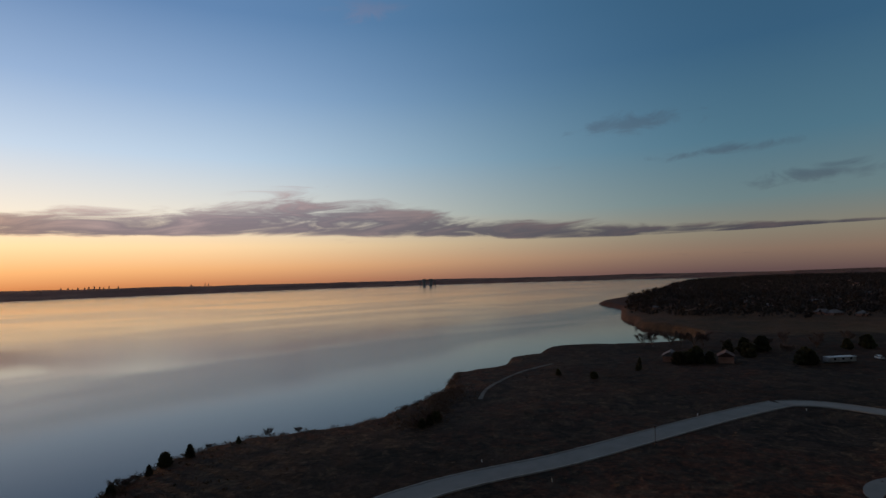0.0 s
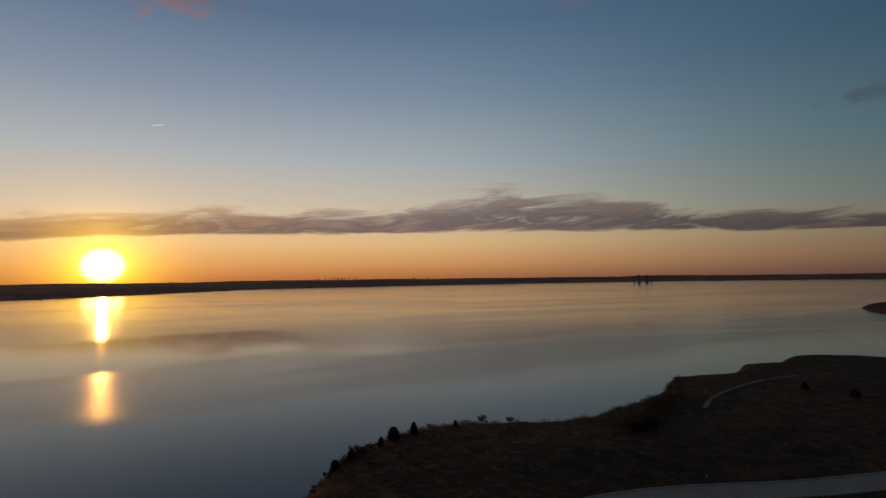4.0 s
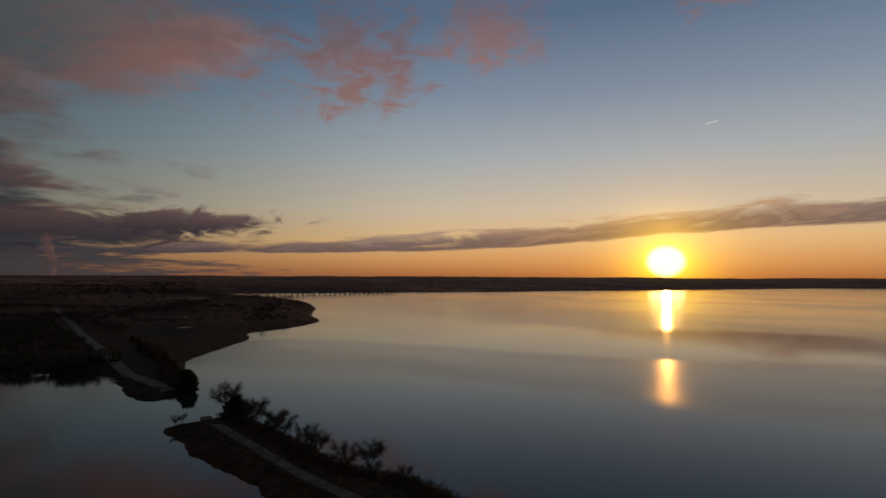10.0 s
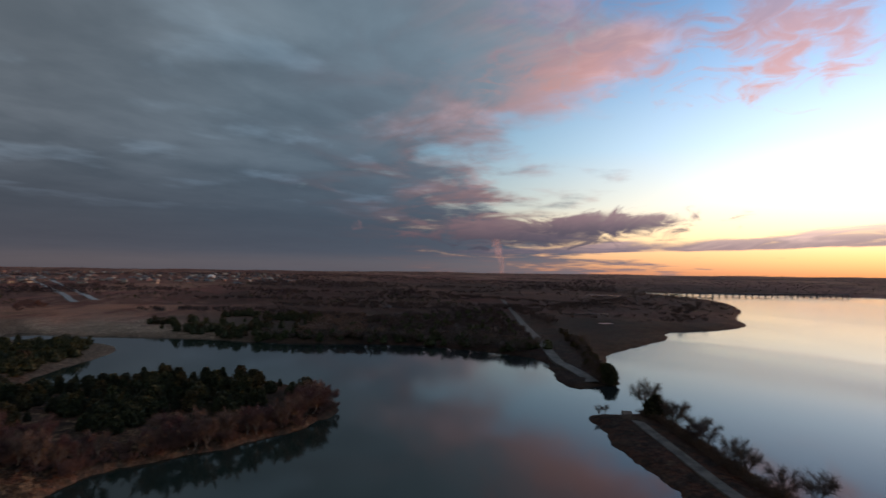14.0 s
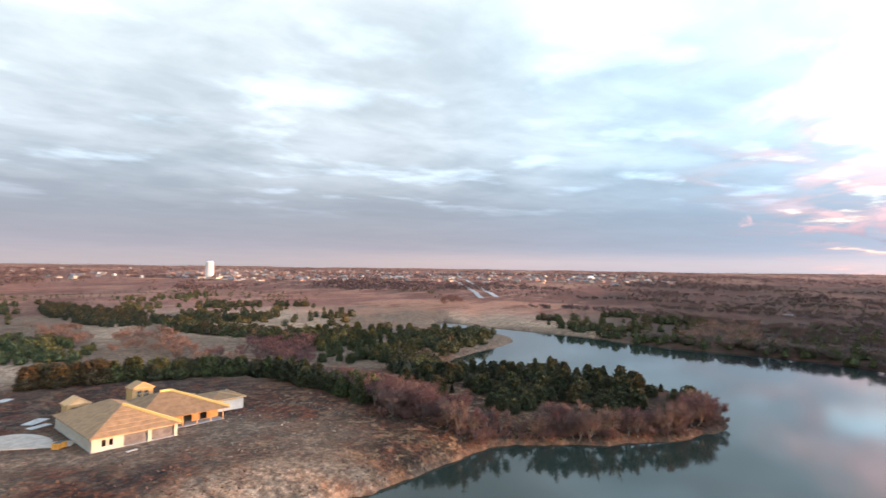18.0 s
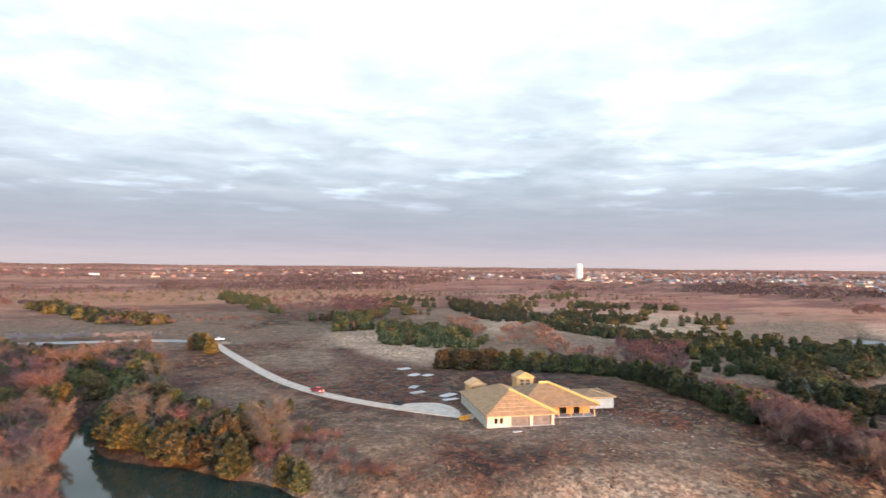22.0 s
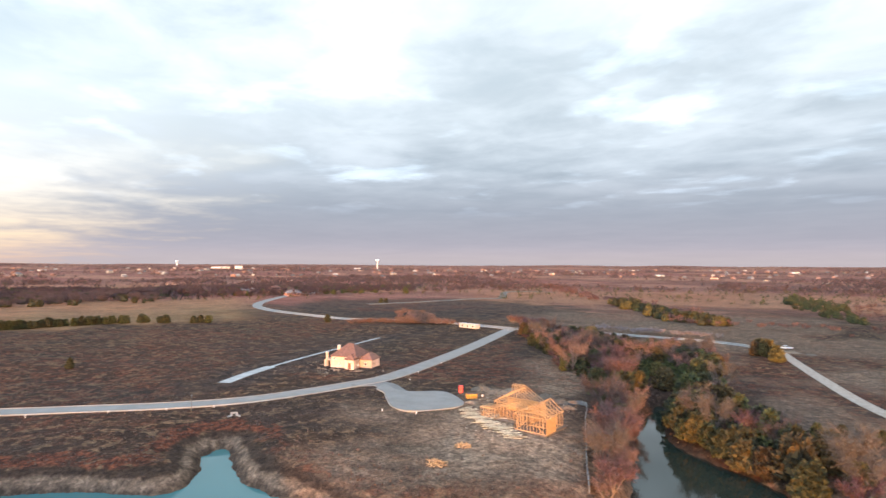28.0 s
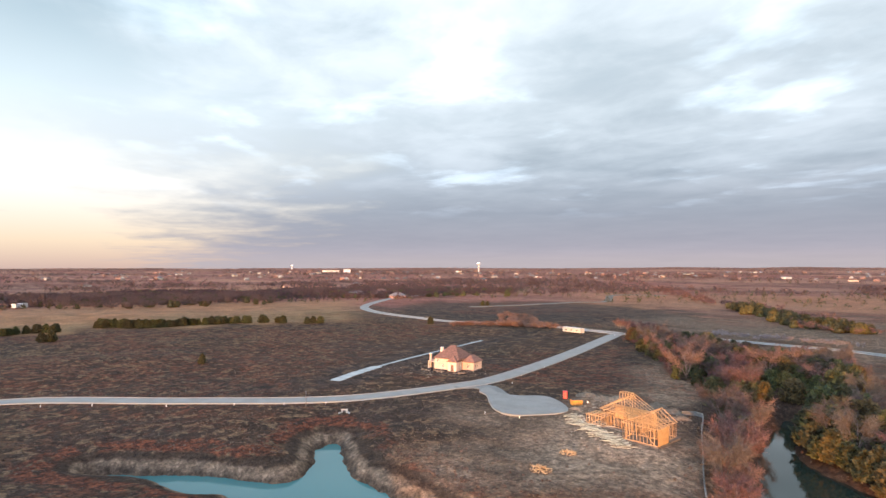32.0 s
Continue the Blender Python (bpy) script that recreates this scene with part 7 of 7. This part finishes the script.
def standpipe():
    x, y = polar(1500, 137.27)
    h = base("water_tower", x, y, 0, "broad white standpipe water tower above the town", "water tower")
    part("tank", tube(bmesh.new(), (0, 0, -3), (0, 0, 40), 9.6, 9.6, 32), WHITE, h)
    bm = bmesh.new()
    bmesh.ops.create_uvsphere(bm, u_segments=32, v_segments=12, radius=9.6)
    for v in bm.verts:
        v.co.z = max(v.co.z, -0.5) * 0.42 + 40
    part("dome", bm, WHITE, h)
    for dx in (-22, 26):
        part("annex", soft_box(dx - 14, dx + 14, -6, 6, -1, 5, 0.2), CREAM, h)


def bulb_tower(r, heading, top):
    x, y = polar(r, heading)
    h = base("water_tower", x, y, 0, "slender white water tower on the horizon", "water tower", "far water towers")
    hh = top - float(height_of([x], [y])[0])
    part("stem", tube(bmesh.new(), (0, 0, -2), (0, 0, hh - 6), 3.2, 2.6, 14), WHITE, h)
    bm = bmesh.new()
    bmesh.ops.create_uvsphere(bm, u_segments=20, v_segments=10, radius=9)
    for v in bm.verts:
        v.co.z = v.co.z * 0.6 + hh - 5.5
    part("tank", bm, WHITE, h)


standpipe()
bulb_tower(2500, 210.97, 66.5)
bulb_tower(3600, 229.8, 62)


def dome_hall():
    x, y = polar(1850, 99.7)
    h = base("domed_hall", x, y, 0, "white domed hall at the edge of the town", "hall")
    bm = bmesh.new()
    bmesh.ops.create_uvsphere(bm, u_segments=24, v_segments=12, radius=11)
    for v in bm.verts:
        v.co.z = max(v.co.z, -1.0) * 0.75 + 2
    part("dome", bm, WHITE, h)
    part("hall", soft_box(-20, 20, -8, 8, -1, 4, 0.2), WHITE, h)


dome_hall()


def shed(r, heading, long, high, mat, label, turn=0):
    x, y = polar(r, heading)
    h = base("warehouse", x, y, heading + turn, label, "warehouse", "far white buildings")
    long, high = long * 0.6, high * 0.75
    part("wall", soft_box(-long / 2, long / 2, -8, 8, -2, high, 0.2), mat, h)
    part("roof", hip(bmesh.new(), -long / 2 - 1, long / 2 + 1, -9, 9, high, high + 2, "x", 0.0), GREYROOF, h)


for r, a, l, hh in ((1900, 159.8, 70, 7), (2300, 157, 40, 6), (2500, 226.0, 120, 10), (2480, 224.4, 50, 16), (2100, 146, 40, 6), (1700, 183, 40, 6), (2000, 191, 36, 6), (2300, 172, 50, 6), (2600, 213, 50, 6), (2200, 240, 40, 6), (1800, 119, 46, 6)):
    shed(r, a, l, hh, WHITE, "long white building on the plain")


def skyline():
    rnd = random.Random(12)
    for a in (351.9, 352.6, 353.0, 353.3, 353.7, 354.1, 354.4, 354.9, 355.6, 356.1, 344.5, 344.8, 346.0):
        x, y = polar(4720, a)
        h = base("office_tower", x, y, a, "hazy grey high-rise on the horizon", "high-rise", "towers of the far city")
        top = 52 - float(height_of([x], [y])[0]) + rnd.uniform(-4, 8)
        w = rnd.uniform(2.5, 5.0)
        part("shaft", soft_box(-w, w, -w, w, -2, top * 0.88, 0.4), GREYROOF, h)
        part("crown", soft_box(-w * 0.7, w * 0.7, -w * 0.7, w * 0.7, top * 0.88, top, 0.3), GREYROOF, h)


skyline()


def intake():
    x, y = polar(3700, 323.3)
    h = base("intake_tower", x, y, 323, "dark concrete intake towers standing in the lake", "intake tower", z=0.0)
    for dx in (-22, 22):
        t = part("tower", soft_box(dx - 9, dx + 9, -9, 9, -4, 34, 0.5), KERB, h)
        part("house", soft_box(dx - 12, dx + 12, -12, 12, 34, 44, 0.5), SLAB, t)
    box_part("bridge", h, SLAB, -60, 60, -4, 4, 28, 32)
    for dx in (-50, 50):
        box_part("pier", h, SLAB, dx - 3, dx + 3, -3, 3, -4, 28)


intake()


def rail_bridge():
    """Long low trestle at the western end of the lake."""
    h = tagged(new("trestle_bridge"), "long low dark trestle bridge over the lake's end", "bridge")
    a, b_ = Vector((-1010, 745, 0)), Vector((-960, 1100, 0))
    n = 26
    for i in range(n):
        p = a.lerp(b_, i / (n - 1))
        part("pier", soft_box(p.x - 1.2, p.x + 1.2, p.y - 1.2, p.y + 1.2, -3, 4.5, 0.1), GREYROOF, h)
    bm = bmesh.new()
    tube(bm, a + Vector((0, 0, 5.4)), b_ + Vector((0, 0, 5.4)), 1.2, 1.2, 6)
    part("deck", bm, GREYROOF, h)


rail_bridge()


def plume():
    """A column of steam far off: many thin overlapping puffs."""
    m, g, b = material("steam")
    m.node_tree.nodes.remove(b)
    co = g.add("ShaderNodeTexCoord").outputs["Object"]
    d = g.add("ShaderNodeBsdfDiffuse")
    d.inputs[0].default_value = (0.88, 0.58, 0.51, 1)
    t = g.add("ShaderNodeBsdfTranslucent")
    t.inputs[0].default_value = (0.88, 0.58, 0.51, 1)
    s = g.add("ShaderNodeAddShader")
    g.put(s.inputs[0], d.outputs[0])
    g.put(s.inputs[1], t.outputs[0])
    clear = g.add("ShaderNodeBsdfTransparent")
    mixer = g.add("ShaderNodeMixShader")
    g.put(mixer.inputs[0], g.math("MULTIPLY", g.step(g.noise(co, 0.02, 3.0, 0.5), 0.25, 0.75), 0.17))
    g.put(mixer.inputs[1], clear.outputs[0])
    g.put(mixer.inputs[2], s.outputs[0])
    out = [n for n in m.node_tree.nodes if n.bl_idname == "ShaderNodeOutputMaterial"][0]
    g.put(out.inputs[0], mixer.outputs[0])
    x, y = polar(4300, 71.3)
    bm = bmesh.new()
    rnd = random.Random(3)
    for i in range(10):
        k = i / 9
        bmesh.ops.create_icosphere(bm, subdivisions=2, radius=1.0,
                                   matrix=pose(12 - 34 * k + 8 * math.sin(5 * k) + rnd.uniform(-4, 4), 0, 8 + 240 * k) @ Matrix.Diagonal((15 + 20 * k, 15 + 20 * k, 26, 1)))
    for v in bm.verts:
        v.co += 7 * noise.noise_vector(v.co * 0.05)
    ob = part("steam_plume", bm, m, None)
    ob.data.shade_smooth()
    ob.matrix_basis = pose(x, y, 28, 0, 0, 71)
    tagged(ob, "rosy column of steam rising on the horizon", "steam", kind="stuff")


plume()


def puddle(x, y, long, wide, turn, seed, lift=0.25, label="shallow pool on the flats mirroring the sky"):
    """A shallow pool in the flats, with an uneven rim."""
    rnd = random.Random(seed)
    c, s_ = math.cos(radians(turn)), math.sin(radians(turn))
    rim = []
    for i in range(10):
        a = 2 * math.pi * i / 10
        u, v = long / 2 * math.cos(a) * rnd.uniform(0.7, 1.1), wide / 2 * math.sin(a) * rnd.uniform(0.6, 1.2)
        rim.append((x + u * c - v * s_, y + u * s_ + v * c))
    flat_patch("water_pool", rim, lift, POOL, label, "water")


POOL, g_, b__ = material("still_pool_water")
g_.put(b__.inputs["Base Color"], g_.mix(g_.noise(g_.add("ShaderNodeTexCoord").outputs["Object"], 0.2), (0.02, 0.03, 0.03), (0.05, 0.06, 0.06)))
b__.inputs["Roughness"].default_value, b__.inputs["IOR"].default_value = 0.04, 1.333
for i, a in enumerate(((-940, 540, 110, 26, 30), (-570, 417, 34, 8, 45), (-422, 235, 14, 8, 80), (-530, 285, 60, 5, 85), (-653, 85, 60, 9, 45), (-560, 180, 18, 7, 60))):
    puddle(*a, i)
puddle(*polar(4100, 249.0), 1300, 420, 249, 9, 5.0, "far arm of the lake gleaming below the horizon")
